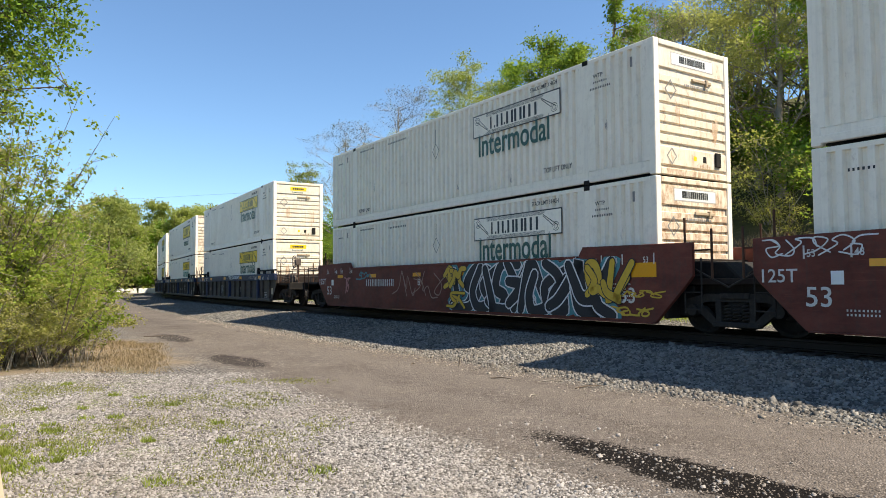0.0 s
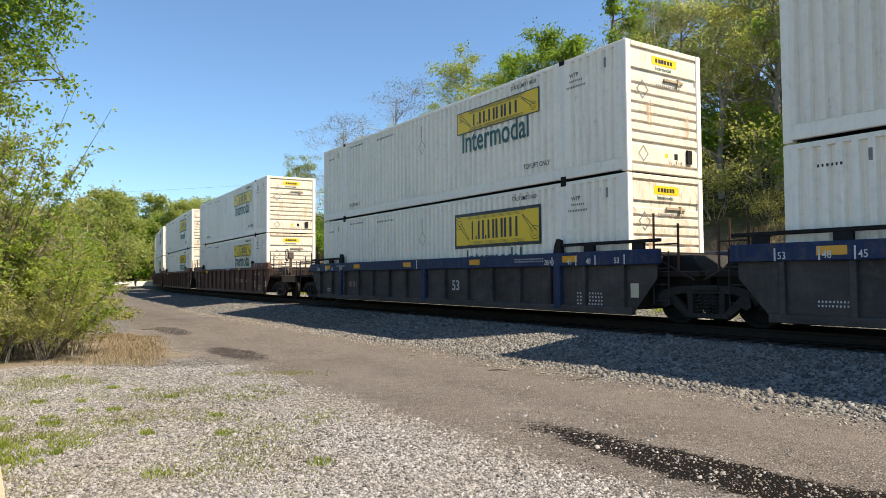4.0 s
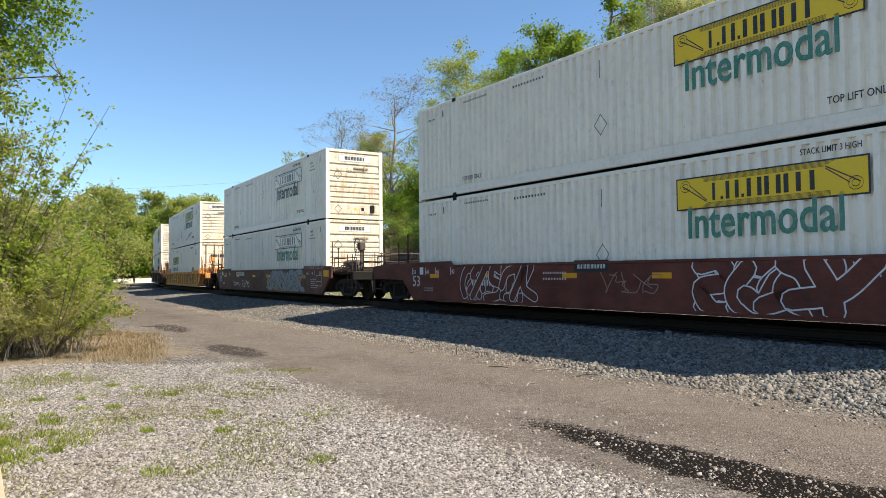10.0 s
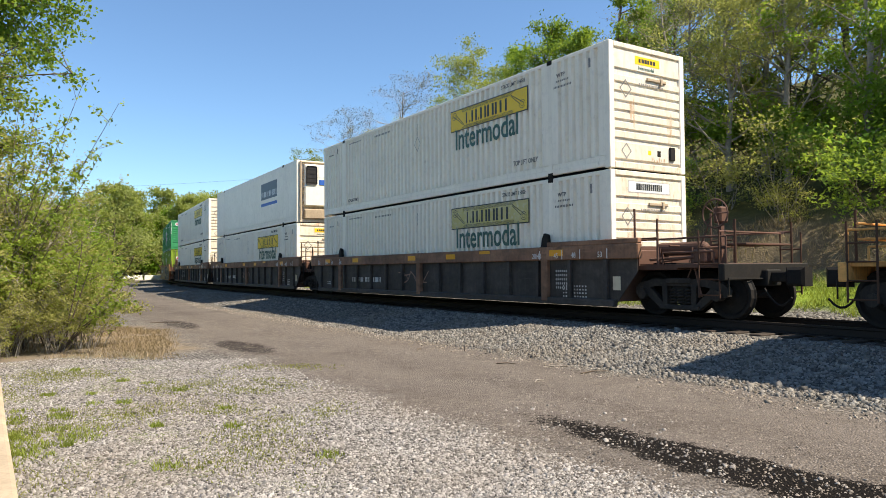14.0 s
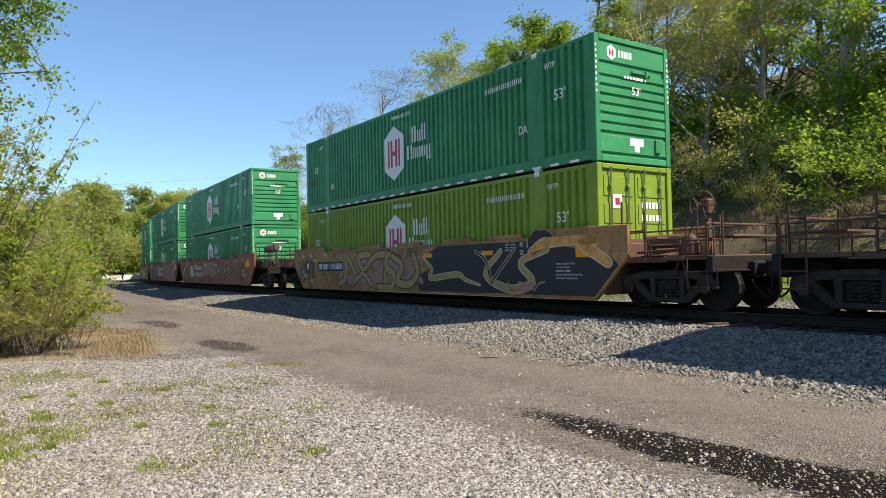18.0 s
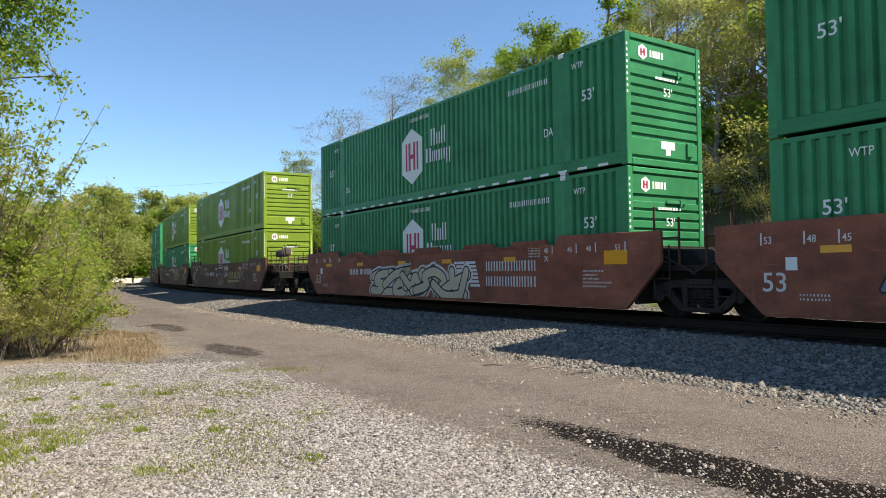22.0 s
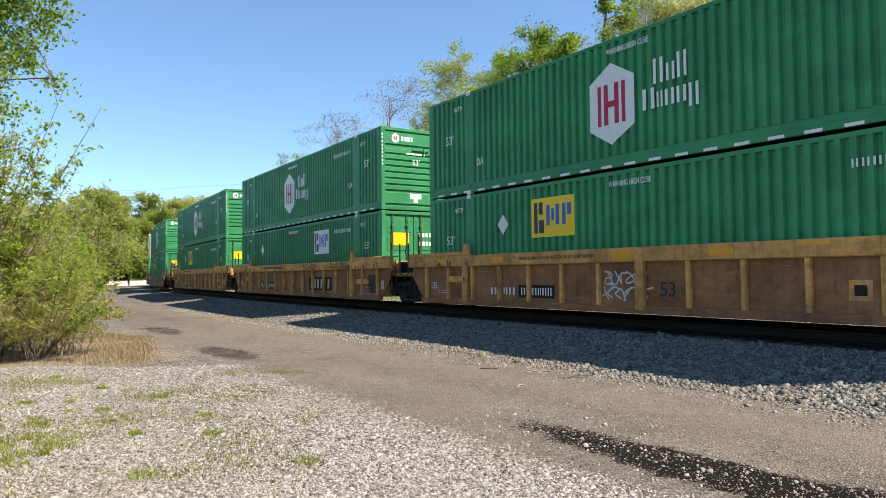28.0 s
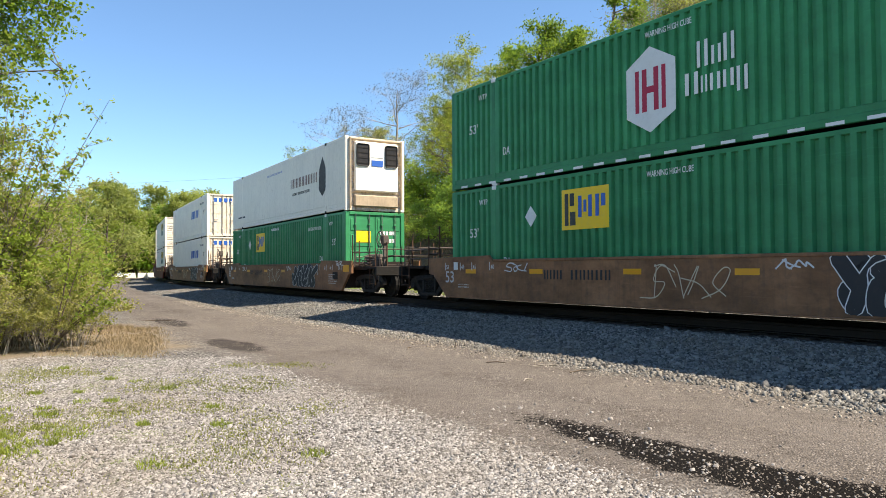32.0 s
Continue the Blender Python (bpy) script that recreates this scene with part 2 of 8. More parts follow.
DUSTY_IRON = surface("dusty_cast_iron", (0.030, 0.026, 0.023), 0.8, vary=0.3, dirt=0.5, streak=0.3, grime=(0.08, 0.065, 0.05))
STEEL = surface("worn_rail_steel", (0.33, 0.30, 0.28), 0.35, metal=0.9, vary=0.2, dirt=0.4, grime=(0.12, 0.08, 0.05))
# rail rust darkened further, so its colour carries the shadow under the cars
RAIL_RUST = surface("shade_dark_rail_rust", (0.024, 0.018, 0.015), 0.7, vary=0.3, dirt=0.4, grime=(0.03, 0.022, 0.018))
RUST = surface("rusted_iron", (0.085, 0.042, 0.026), 0.75, vary=0.3, dirt=0.5, grime=(0.06, 0.035, 0.025))
WOOD_TIE = surface("creosoted_wood", (0.045, 0.034, 0.027), 0.85, vary=0.3, dirt=0.5, scale=4.0)
CONCRETE = surface("pale_concrete", (0.80, 0.78, 0.73), 0.8, vary=0.15, dirt=0.3)
TIMBER = surface("bleached_timber", (0.46, 0.36, 0.25), 0.75, vary=0.2, dirt=0.3, scale=6.0)
BARK = surface("grey_brown_bark", (0.15, 0.115, 0.085), 0.9, vary=0.35, dirt=0.4, scale=5.0, bump=0.6)
PALE_BARK = surface("pale_bark", (0.30, 0.265, 0.22), 0.9, vary=0.3, dirt=0.4, scale=5.0, bump=0.5)
GLASS_DARK = surface("dark_grille", (0.02, 0.02, 0.022), 0.5, vary=0.2, bump=0.0)
END_RUST = plain("thin_rust_run", (0.52, 0.33, 0.19), 0.8, 0.85, (0.76, 0.68, 0.56))
RUST_RUN = plain("rust_run", (0.23, 0.075, 0.025), 0.8, 0.5, (0.07, 0.04, 0.03))
SOOT_DARK = plain("grey_scuffed_paint", (0.20, 0.19, 0.18), 0.7, 0.5, (0.5, 0.48, 0.44))
SOOT = plain("sooty_scuff", (0.40, 0.38, 0.35), 0.8, 0.5, (0.6, 0.57, 0.52))
SPRAY_BLACK = plain("black_spray_paint", (0.012, 0.014, 0.018), 0.6, 0.2, (0.08, 0.04, 0.03))
SPRAY_WHITE = plain("white_spray_paint", (0.66, 0.66, 0.66), 0.6, 0.35, (0.2, 0.12, 0.1))
SPRAY_TEAL = plain("teal_spray_paint", (0.05, 0.23, 0.26), 0.6, 0.5, (0.1, 0.08, 0.08))
SPRAY_GOLD = plain("gold_spray_paint", (0.60, 0.38, 0.03), 0.6, 0.3, (0.2, 0.1, 0.05))
SPRAY_PINK = plain("pink_spray_paint", (0.42, 0.17, 0.16), 0.6, 0.3, (0.2, 0.08, 0.06))
SPRAY_CREAM = plain("cream_spray_paint", (0.58, 0.50, 0.36), 0.6, 0.3, (0.25, 0.14, 0.07))
SPRAY_FADE = plain("faded_spray_paint", (0.33, 0.21, 0.165), 0.7, 0.6, (0.21, 0.09, 0.07))
SPRAY_GREY = plain("grey_spray_paint", (0.25, 0.27, 0.27), 0.6, 0.4, (0.15, 0.10, 0.08))
SPRAY_OCHRE = plain("dull_ochre_spray_paint", (0.40, 0.28, 0.10), 0.65, 0.45, (0.2, 0.1, 0.06))
SPRAY_BLUE = plain("blue_grey_spray_paint", (0.13, 0.17, 0.20), 0.6, 0.4, (0.15, 0.08, 0.07))
LEAF_BRIGHT = leaf_mat("bright_spring_leaves", (0.150, 0.235, 0.040), (0.420, 0.510, 0.100), 0.60)
LEAF_VIVID = leaf_mat("vivid_green_leaves", (0.075, 0.190, 0.022), (0.250, 0.460, 0.050), 0.60)
LEAF_LIME = leaf_mat("lime_green_leaves", (0.170, 0.280, 0.040), (0.420, 0.560, 0.090), 0.62)
LEAF_PALE = leaf_mat("pale_olive_leaves", (0.280, 0.320, 0.095), (0.560, 0.600, 0.220), 0.64)
LEAF_LEAFY = leaf_mat("layered_green_leaves", (0.085, 0.180, 0.028), (0.270, 0.445, 0.062), 0.60)
LEAF_FRESH = leaf_mat("fresh_green_leaves", (0.105, 0.200, 0.036), (0.310, 0.465, 0.085), 0.58)
LEAF_DEEP = leaf_mat("deep_green_leaves", (0.080, 0.170, 0.028), (0.280, 0.470, 0.066), 0.60)
LEAF_YELLOW = leaf_mat("yellow_green_leaves", (0.160, 0.200, 0.032), (0.420, 0.440, 0.085), 0.52)
LEAF_OLIVE = leaf_mat("olive_brown_leaves", (0.160, 0.150, 0.055), (0.560, 0.520, 0.185), 0.58)
LEAF_TWIG = leaf_mat("grey_brown_buds", (0.16, 0.135, 0.12), (0.30, 0.26, 0.22), 0.4)
LEAF_TAN = leaf_mat("tan_buds", (0.30, 0.30, 0.11), (0.60, 0.57, 0.23), 0.62)
DRY_GRASS = leaf_mat("dry_grass", (0.17, 0.115, 0.070), (0.44, 0.33, 0.21), 0.2)
GRASS = leaf_mat("grass_blades", (0.13, 0.175, 0.03), (0.33, 0.385, 0.075), 0.4)
BALLAST = stone_mat("ballast_stones", (0.042, 0.039, 0.036), (0.280, 0.264, 0.236))
PALE_STONE = stone_mat("pale_gravel_stones", (0.055, 0.050, 0.047), (0.430, 0.402, 0.375))
ROAD_PALE = stone_mat("dusty_pebbles", (0.090, 0.080, 0.072), (0.400, 0.366, 0.333))
ROAD_STONE = stone_mat("brown_road_stones", (0.030, 0.026, 0.022), (0.270, 0.232, 0.202))

# ---- the line of the track: s runs back along the train, w across towards the camera ----
STEP = 0.5
LINE_S = np.arange(-200, 900, STEP)
bend = np.clip(0.00148 + 2e-5 * LINE_S, 0.0003, 0.00308)
bend = np.where(LINE_S > 170, np.clip(0.00308 * (1 - (LINE_S - 170) / 60), 0, 1), bend)
LINE_H = -np.cumsum(bend) * STEP
ZERO = int(200 / STEP)
LINE_H = LINE_H - LINE_H[ZERO] + 0.5933
LINE_X = np.cumsum(-np.sin(LINE_H)) * STEP
LINE_Y = np.cumsum(np.cos(LINE_H)) * STEP
LINE_X = LINE_X - LINE_X[ZERO] + 5.213
LINE_Y = LINE_Y - LINE_Y[ZERO] + 15.371
RAIL_Z = 0.561


def on_line(s, w=0.0):
    x, y, h = (float(np.interp(s, LINE_S, a)) for a in (LINE_X, LINE_Y, LINE_H))
    return x - math.cos(h) * w, y - math.sin(h) * w, h


def line_pose(s, z=RAIL_Z):
    x, y, h = on_line(s)
    return pose(x, y, z, 0, 0, math.degrees(h) - 90)


def to_line(x, y):
    """Arrays of s and w for arrays of places."""
    x, y = np.asarray(x, float).ravel(), np.asarray(y, float).ravel()
    s, w = np.empty_like(x), np.empty_like(x)
    for a in range(0, len(x), 4000):
        b = slice(a, a + 4000)
        i = np.argmin((x[b, None] - LINE_X) ** 2 + (y[b, None] - LINE_Y) ** 2, axis=1)
        dx, dy = x[b] - LINE_X[i], y[b] - LINE_Y[i]
        s[b] = LINE_S[i] - dx * np.sin(LINE_H[i]) + dy * np.cos(LINE_H[i])
        w[b] = -(dx * np.cos(LINE_H[i]) + dy * np.sin(LINE_H[i]))
    return s, w


def ground_z(s, w, fine=True):
    s, w = np.asarray(s, float), np.asarray(w, float)
    side = np.interp(-w, [4.6, 6.5, 8.0, 9.0, 11.0, 14.0, 25.0, 60.0, 200.0], [0.30, 0.75, 0.95, 1.3, 2.9, 4.2, 8.5, 22.0, 45.0])
    side = side * np.interp(s, [40, 140, 300], [1.0, 0.45, 0.25])
    bed = np.interp(np.abs(w), [0, 1.75, 2.1, 4.3, 4.9], [0.37, 0.37, 0.35, 0.07, 0.0])
    z = np.where(w > -4.6, bed, np.maximum(side, 0.0))
    z = np.where((w <= -2.1) & (w > -4.6), np.interp(-w, [2.1, 3.4, 4.6], [0.35, 0.22, 0.30]), z)
    z = z + 30 * np.clip((s - 190) / 260, 0, 1) ** 1.5 * np.clip((w + 60) / 60, 0, 1)
    return z


def mesh_from(name, verts, faces, mats, smooth=False, index=None):
    me = bpy.data.meshes.new(name)
    me.from_pydata([tuple(map(float, v)) for v in verts], [], faces)
    for m in mats if isinstance(mats, (list, tuple)) else [mats]:
        me.materials.append(m)
    if index is not None:
        me.polygons.foreach_set("material_index", index)
    if smooth:
        me.polygons.foreach_set("use_smooth", [True] * len(me.polygons))
    me.update()
    return me


def spaced(lo, hi, near_lo, near_hi, step, grow=1.25):
    a = list(np.arange(near_lo, near_hi + 1e-6, step))
    d = step
    while a[-1] < hi:
        d *= grow
        a.append(a[-1] + d)
    d = step
    while a[0] > lo:
        d *= grow
        a.insert(0, a[0] - d)
    return np.array(a)


def ground_material():
    m, t, p = nodes_of("ground")
    vec = put(t, "ShaderNodeTexCoord").outputs["Object"]

    def attr(name):
        n = t.nodes.new("ShaderNodeAttribute")
        n.attribute_name = name
        return n.outputs["Fac"]
    w, s = attr("across"), attr("along")
    wob = noise_node(t, vec, 0.7, 4.0)
    wob2 = noise_node(t, vec, 3.0, 4.0)
    w2 = math_node(t, "ADD", w, math_node(t, "ADD", math_node(t, "MULTIPLY", math_node(t, "SUBTRACT", wob, 0.5), 2.2), math_node(t, "MULTIPLY", math_node(t, "SUBTRACT", wob2, 0.5), 0.8)))
    fine = noise_node(t, vec, 60.0, 4.0, 0.7)
    broad = noise_node(t, vec, 0.35, 4.0)
    # stones seen in the surface
    def cells(scale, lo, hi):
        v = put(t, "ShaderNodeTexVoronoi", Scale=scale)
        t.links.new(vec, v.inputs["Vector"])
        sep = put(t, "ShaderNodeSeparateColor")
        t.links.new(v.outputs["Color"], sep.inputs[0])
        c = mix(t, sep.outputs[0], lo, hi)
        # gaps between the stones take a darker colour in place of shade
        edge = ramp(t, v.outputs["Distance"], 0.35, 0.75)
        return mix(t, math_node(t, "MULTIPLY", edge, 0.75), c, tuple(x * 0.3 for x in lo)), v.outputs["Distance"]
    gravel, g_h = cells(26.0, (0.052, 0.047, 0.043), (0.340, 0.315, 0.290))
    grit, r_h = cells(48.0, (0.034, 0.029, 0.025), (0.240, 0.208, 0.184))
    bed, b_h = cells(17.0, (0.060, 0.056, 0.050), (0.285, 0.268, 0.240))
    dust = mix(t, ramp(t, broad, 0.3, 0.7), (0.104, 0.087, 0.074), (0.168, 0.144, 0.126))
    road = mix(t, math_node(t, "MULTIPLY", ramp(t, fine, 0.35, 0.7), 0.8), dust, grit)
    # shade of small pits put in as dark specks, then pale crumbs
    speck_cells = put(t, "ShaderNodeTexVoronoi", Scale=38.0)
    t.links.new(vec, speck_cells.inputs["Vector"])
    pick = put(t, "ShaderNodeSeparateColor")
    t.links.new(speck_cells.outputs["Color"], pick.inputs[0])
    pit_shade = math_node(t, "MULTIPLY", ramp(t, pick.outputs[1], 0.66, 0.70), ramp(t, speck_cells.outputs["Distance"], 0.25, 0.45, 1.0, 0.0))
    road = mix(t, math_node(t, "MULTIPLY", pit_shade, 0.85), road, (0.030, 0.025, 0.021))
    crumb = math_node(t, "MULTIPLY", ramp(t, pick.outputs[2], 0.74, 0.78), ramp(t, speck_cells.outputs["Distance"], 0.25, 0.42, 1.0, 0.0))
    road = mix(t, math_node(t, "MULTIPLY", crumb, 0.7), road, (0.30, 0.262, 0.23))
    patch = ramp(t, noise_node(t, vec, 5.0, 6.0, 0.75), 0.3, 0.7, 0.80, 1.26)
    shade = put(t, "ShaderNodeCombineColor")
    for k in range(3):
        t.links.new(patch, shade.inputs[k])
    road = mix(t, 1.0, road, shade.outputs[0], "MULTIPLY")
    # wheel tracks are smoother and paler
    rut = math_node(t, "ADD", ramp(t, math_node(t, "ABSOLUTE", math_node(t, "SUBTRACT", w2, 6.0), 0.0), 0.2, 0.8, 1.0, 0.0), ramp(t, math_node(t, "ABSOLUTE", math_node(t, "SUBTRACT", w2, 7.7), 0.0), 0.2, 0.7, 0.6, 0.0))
    road = mix(t, math_node(t, "MULTIPLY", rut, 0.35), road, (0.186, 0.160, 0.140))
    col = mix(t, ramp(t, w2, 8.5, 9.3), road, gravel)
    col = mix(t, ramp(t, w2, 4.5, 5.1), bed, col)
    # grass film over the gravel
    gr = noise_node(t, vec, 1.1, 5.0, 0.7)
    gmask = math_node(t, "MULTIPLY", ramp(t, gr, 0.50, 0.62), ramp(t, w2, 9.9, 11.2))
    gmask = math_node(t, "MULTIPLY", gmask, ramp(t, noise_node(t, vec, 34.0, 4.0, 0.7), 0.42, 0.56))
    col = mix(t, math_node(t, "MULTIPLY", gmask, 0.8), col, mix(t, ramp(t, fine, 0.3, 0.7), (0.085, 0.115, 0.022), (0.22, 0.255, 0.06)))
    # dry verge under the bushes
    verge = math_node(t, "MULTIPLY", ramp(t, w2, 10.3, 11.3), ramp(t, s, 3.6, 5.2))
    verge = math_node(t, "MAXIMUM", verge, math_node(t, "MULTIPLY", math_node(t, "MULTIPLY", ramp(t, w2, 8.9, 9.5), ramp(t, s, 3.8, 5.0)), ramp(t, s, 11.0, 13.0, 1.0, 0.0)))
    col = mix(t, math_node(t, "MULTIPLY", verge, 0.85), col, mix(t, wob2, (0.13, 0.098, 0.068), (0.25, 0.20, 0.145)))
    # far side: grass, then bank, then woodland floor
    grass = mix(t, wob2, (0.10, 0.16, 0.022), (0.24, 0.31, 0.05))
    bank = mix(t, wob2, (0.07, 0.055, 0.035), (0.18, 0.145, 0.095))
    wood = mix(t, wob2, (0.045, 0.052, 0.018), (0.13, 0.115, 0.05))
    col = mix(t, ramp(t, w2, -4.8, -5.6), col, grass)
    col = mix(t, ramp(t, w2, -8.2, -9.2), col, bank)
    col = mix(t, ramp(t, w2, -11.0, -13.0), col, wood)
    col = mix(t, math_node(t, "MULTIPLY", ramp(t, w2, 18.0, 24.0), ramp(t, s, 7.0, 14.0)), col, wood)
    # oily wet streak along the road, and two damp hollows
    def blot(s0, sr, w0, wr):
        a = math_node(t, "POWER", math_node(t, "DIVIDE", math_node(t, "SUBTRACT", s, s0), sr), 2.0)
        b = math_node(t, "POWER", math_node(t, "DIVIDE", math_node(t, "SUBTRACT", w3, w0), wr), 2.0)
        return math_node(t, "ADD", a, b)
    w3 = math_node(t, "ADD", w, math_node(t, "ADD", math_node(t, "MULTIPLY", math_node(t, "SUBTRACT", wob2, 0.5), 0.5), math_node(t, "MULTIPLY", math_node(t, "SUBTRACT", fine, 0.5), 0.35)))
    wet = ramp(t, math_node(t, "ADD", blot(-8.3, 4.4, 8.0, 0.48), math_node(t, "MULTIPLY", math_node(t, "SUBTRACT", noise_node(t, vec, 22.0, 4.0, 0.75), 0.5), 1.6)), 0.75, 0.95, 1.0, 0.0)
    damp = math_node(t, "MAXIMUM", ramp(t, blot(4.6, 1.6, 8.4, 0.46), 0.6, 1.1, 1.0, 0.0), ramp(t, blot(12.0, 2.0, 8.15, 0.44), 0.6, 1.1, 1.0, 0.0))
    col = mix(t, math_node(t, "MULTIPLY", damp, 0.9), col, (0.026, 0.022, 0.021))
    col = mix(t, math_node(t, "MULTIPLY", wet, ramp(t, fine, 0.66, 0.74, 0.97, 0.3)), col, (0.006, 0.005, 0.0045))
    t.links.new(col, p.inputs["Base Color"])
    p.inputs["Specular IOR Level"].default_value = 0.06
    t.links.new(ramp(t, wet, 0.0, 1.0, 0.95, 0.85), p.inputs["Roughness"])
    height = mix(t, ramp(t, w2, 8.5, 9.3), math_node(t, "MULTIPLY", r_h, -1.1), math_node(t, "MULTIPLY", g_h, -1.0))
    height = mix(t, ramp(t, w2, 4.9, 5.5), math_node(t, "MULTIPLY", b_h, -1.6), height)
    bump_to(t, p, height, 0.7, 0.025)
    return m


gx = spaced(-2500, 2500, -14, 16, 0.35)
gy = spaced(-1500, 3500, 2.0, 34, 0.35)
GX, GY = np.meshgrid(gx, gy)
gs, gw = to_line(GX, GY)
gz = ground_z(gs, gw)
near = np.exp(-((GX.ravel() / 60) ** 2 + (GY.ravel() / 80) ** 2))
wav = np.array([noise.noise(Vector((x * 0.5, y * 0.5, 0))) * 0.035 + noise.noise(Vector((x * 1.7, y * 1.7, 3))) * 0.014 if abs(x) < 60 and abs(y) < 90 else 0.0 for x, y in zip(GX.ravel(), GY.ravel())])
gz = gz + wav * np.clip((np.abs(gw) - 2.2) / 1.5, 0, 1) - 0.03 * np.clip((np.abs(gw) < 2.1) * 1.0, 0, 1)
nx, ny = len(gx), len(gy)
idx = np.arange(nx * ny).reshape(ny, nx)
gf = np.stack([idx[:-1, :-1], idx[:-1, 1:], idx[1:, 1:], idx[1:, :-1]], -1).reshape(-1, 4).tolist()
ground_me = mesh_from("ground", np.stack([GX.ravel(), GY.ravel(), gz], 1), gf, ground_material(), True)
for key, values in (("across", gw), ("along", gs)):
    a = ground_me.attributes.new(key, "FLOAT", "POINT")
    a.data.foreach_set("value", values.astype(np.float32))
ground = tagged(new("ground", ground_me), "dirt road, pale gravel and grey ballast beside a railway", "ground", kind="structure")

# ---- building helpers ----
MESHES = {}


def part(name, bm, material, parent, label="", smooth=False):
    """One mesh under a thing or a part; bm is a bmesh or finished mesh data."""
    if isinstance(bm, bmesh.types.BMesh):
        me = bpy.data.meshes.new(name)
        bm.to_mesh(me)
        bm.free()
        me.materials.append(material)
        if smooth:
            me.polygons.foreach_set("use_smooth", [True] * len(me.polygons))
    else:
        me = bm
    ob = new(name, me)
    ob.parent = parent
    return tagged(ob, label)


def box(x0, x1, y0, y1, z0, z1, bevel=0.0, bm=None):
    bm = bm or bmesh.new()
    made = bmesh.ops.create_cube(bm, size=1.0)["verts"]
    for v in made:
        v.co = Vector(((x0 + x1) / 2 + v.co.x * (x1 - x0), (y0 + y1) / 2 + v.co.y * (y1 - y0), (z0 + z1) / 2 + v.co.z * (z1 - z0)))
    if bevel:
        edges = list({e for v in made for e in v.link_edges})
        bmesh.ops.bevel(bm, geom=edges, offset=bevel, segments=1, affect="EDGES")
    return bm


def slab(points, y0, y1, bm=None, bevel=0.0):
    """A plate whose outline is given in x and z, between y0 and y1."""
    bm = bm or bmesh.new()
    a = [bm.verts.new((x, y0, z)) for x, z in points]
    b = [bm.verts.new((x, y1, z)) for x, z in points]
    n = len(points)
    faces = [bm.faces.new(a), bm.faces.new(b[::-1])]
    for i in range(n):
        faces.append(bm.faces.new((a[i], b[i], b[(i + 1) % n], a[(i + 1) % n])))
    bmesh.ops.recalc_face_normals(bm, faces=faces)
    if bevel:
        bmesh.ops.bevel(bm, geom=[e for f in faces[:2] for e in f.edges], offset=bevel, segments=1, affect="EDGES")
    return bm


def tube(a, b, r, sides=8, bm=None, r2=None):
    bm = bm or bmesh.new()
    a, b = Vector(a), Vector(b)
    m = Matrix.Translation((a + b) / 2) @ (b - a).to_track_quat("Z", "Y").to_matrix().to_4x4()
    bmesh.ops.create_cone(bm, cap_ends=True, segments=sides, radius1=r, radius2=r if r2 is None else r2, depth=(b - a).length, matrix=m)
    return bm


def lathe(profile, axis_point, sides=28, bm=None):
    """Turned about the y axis through axis_point; profile in (radius, y)."""
    bm = bm or bmesh.new()
    rings = []
    for i in range(sides):
        c, s = math.cos(2 * math.pi * i / sides), math.sin(2 * math.pi * i / sides)
        rings.append([bm.verts.new((axis_point[0] + r * c, axis_point[1] + y, axis_point[2] + r * s)) for r, y in profile])
    for i in range(sides):
        p, q = rings[i], rings[(i + 1) % sides]
        for j in range(len(profile) - 1):
            bm.faces.new((p[j], p[j + 1], q[j + 1], q[j]))
    bmesh.ops.remove_doubles(bm, verts=bm.verts, dist=1e-5)
    bmesh.ops.recalc_face_normals(bm, faces=bm.faces)
    return bm


TEXTS = {}


def words(text, x, z, size, parent, material, y=-1.301, name="lettering", wide=1.0, label=""):
    """Lettering on the near side of a thing, its lower left corner at x and z."""
    key = (text, material.name)
    if key not in TEXTS:
        cu = bpy.data.curves.new("lettering", "FONT")
        cu.body, cu.extrude, cu.resolution_u, cu.offset = text, 0.002, 3, 0.013 if text == "Intermodal" else 0.006
        cu.materials.append(material)
        TEXTS[key] = cu
    ob = new(name, TEXTS[key])
    ob.parent = parent
    ob.matrix_basis = Matrix.Translation((x, y, z)) @ Euler((math.pi / 2, 0, 0)).to_matrix().to_4x4() @ Matrix.Diagonal((size * 1.37 * wide, size * 1.37, 1, 1))
    return tagged(ob, label or "stencilled lettering")


def stems(bm, x, z, w, h, n, y, rng, gap=0.55, lean=0.0):
    """n places of a name or number: each a pair of upright bars, or one where it is small."""
    wide = [rng.uniform(0.75, 1.15) for _ in range(n)]
    unit = w / (sum(wide) + gap * (n - 1))
    for k in wide:
        full = k * unit
        for a, b in ((0.0, 0.30), (0.70, 1.0)) if h >= 0.1 else ((0.1, 0.75),):
            slab([(x + a * full, z), (x + b * full, z), (x + b * full + lean * h, z + h), (x + a * full + lean * h, z + h)], y, y + 0.003, bm)
        x += full + gap * unit


def bars(x, z, w, h, n, parent, material, y=-1.301, seed=1, name="marking", gap=0.55, lean=0.0):
    """A row of plain bars in place of a name or number."""
    bm = bmesh.new()
    stems(bm, x, z, w, h, n, y, random.Random(seed), gap, lean)
    return tagged(part(name, bm, material, parent), kind="stuff")


def small_print(rows, parent, material, y=-1.301, seed=1):
    """Several rows (x, z, width, height, count) of plain bars in one piece."""
    bm, rng = bmesh.new(), random.Random(seed)
    for x, z, w, h, n in rows:
        stems(bm, x, z, w, h, n, y, rng, 0.45)
    return tagged(part("small_print", bm, material, parent), kind="stuff")


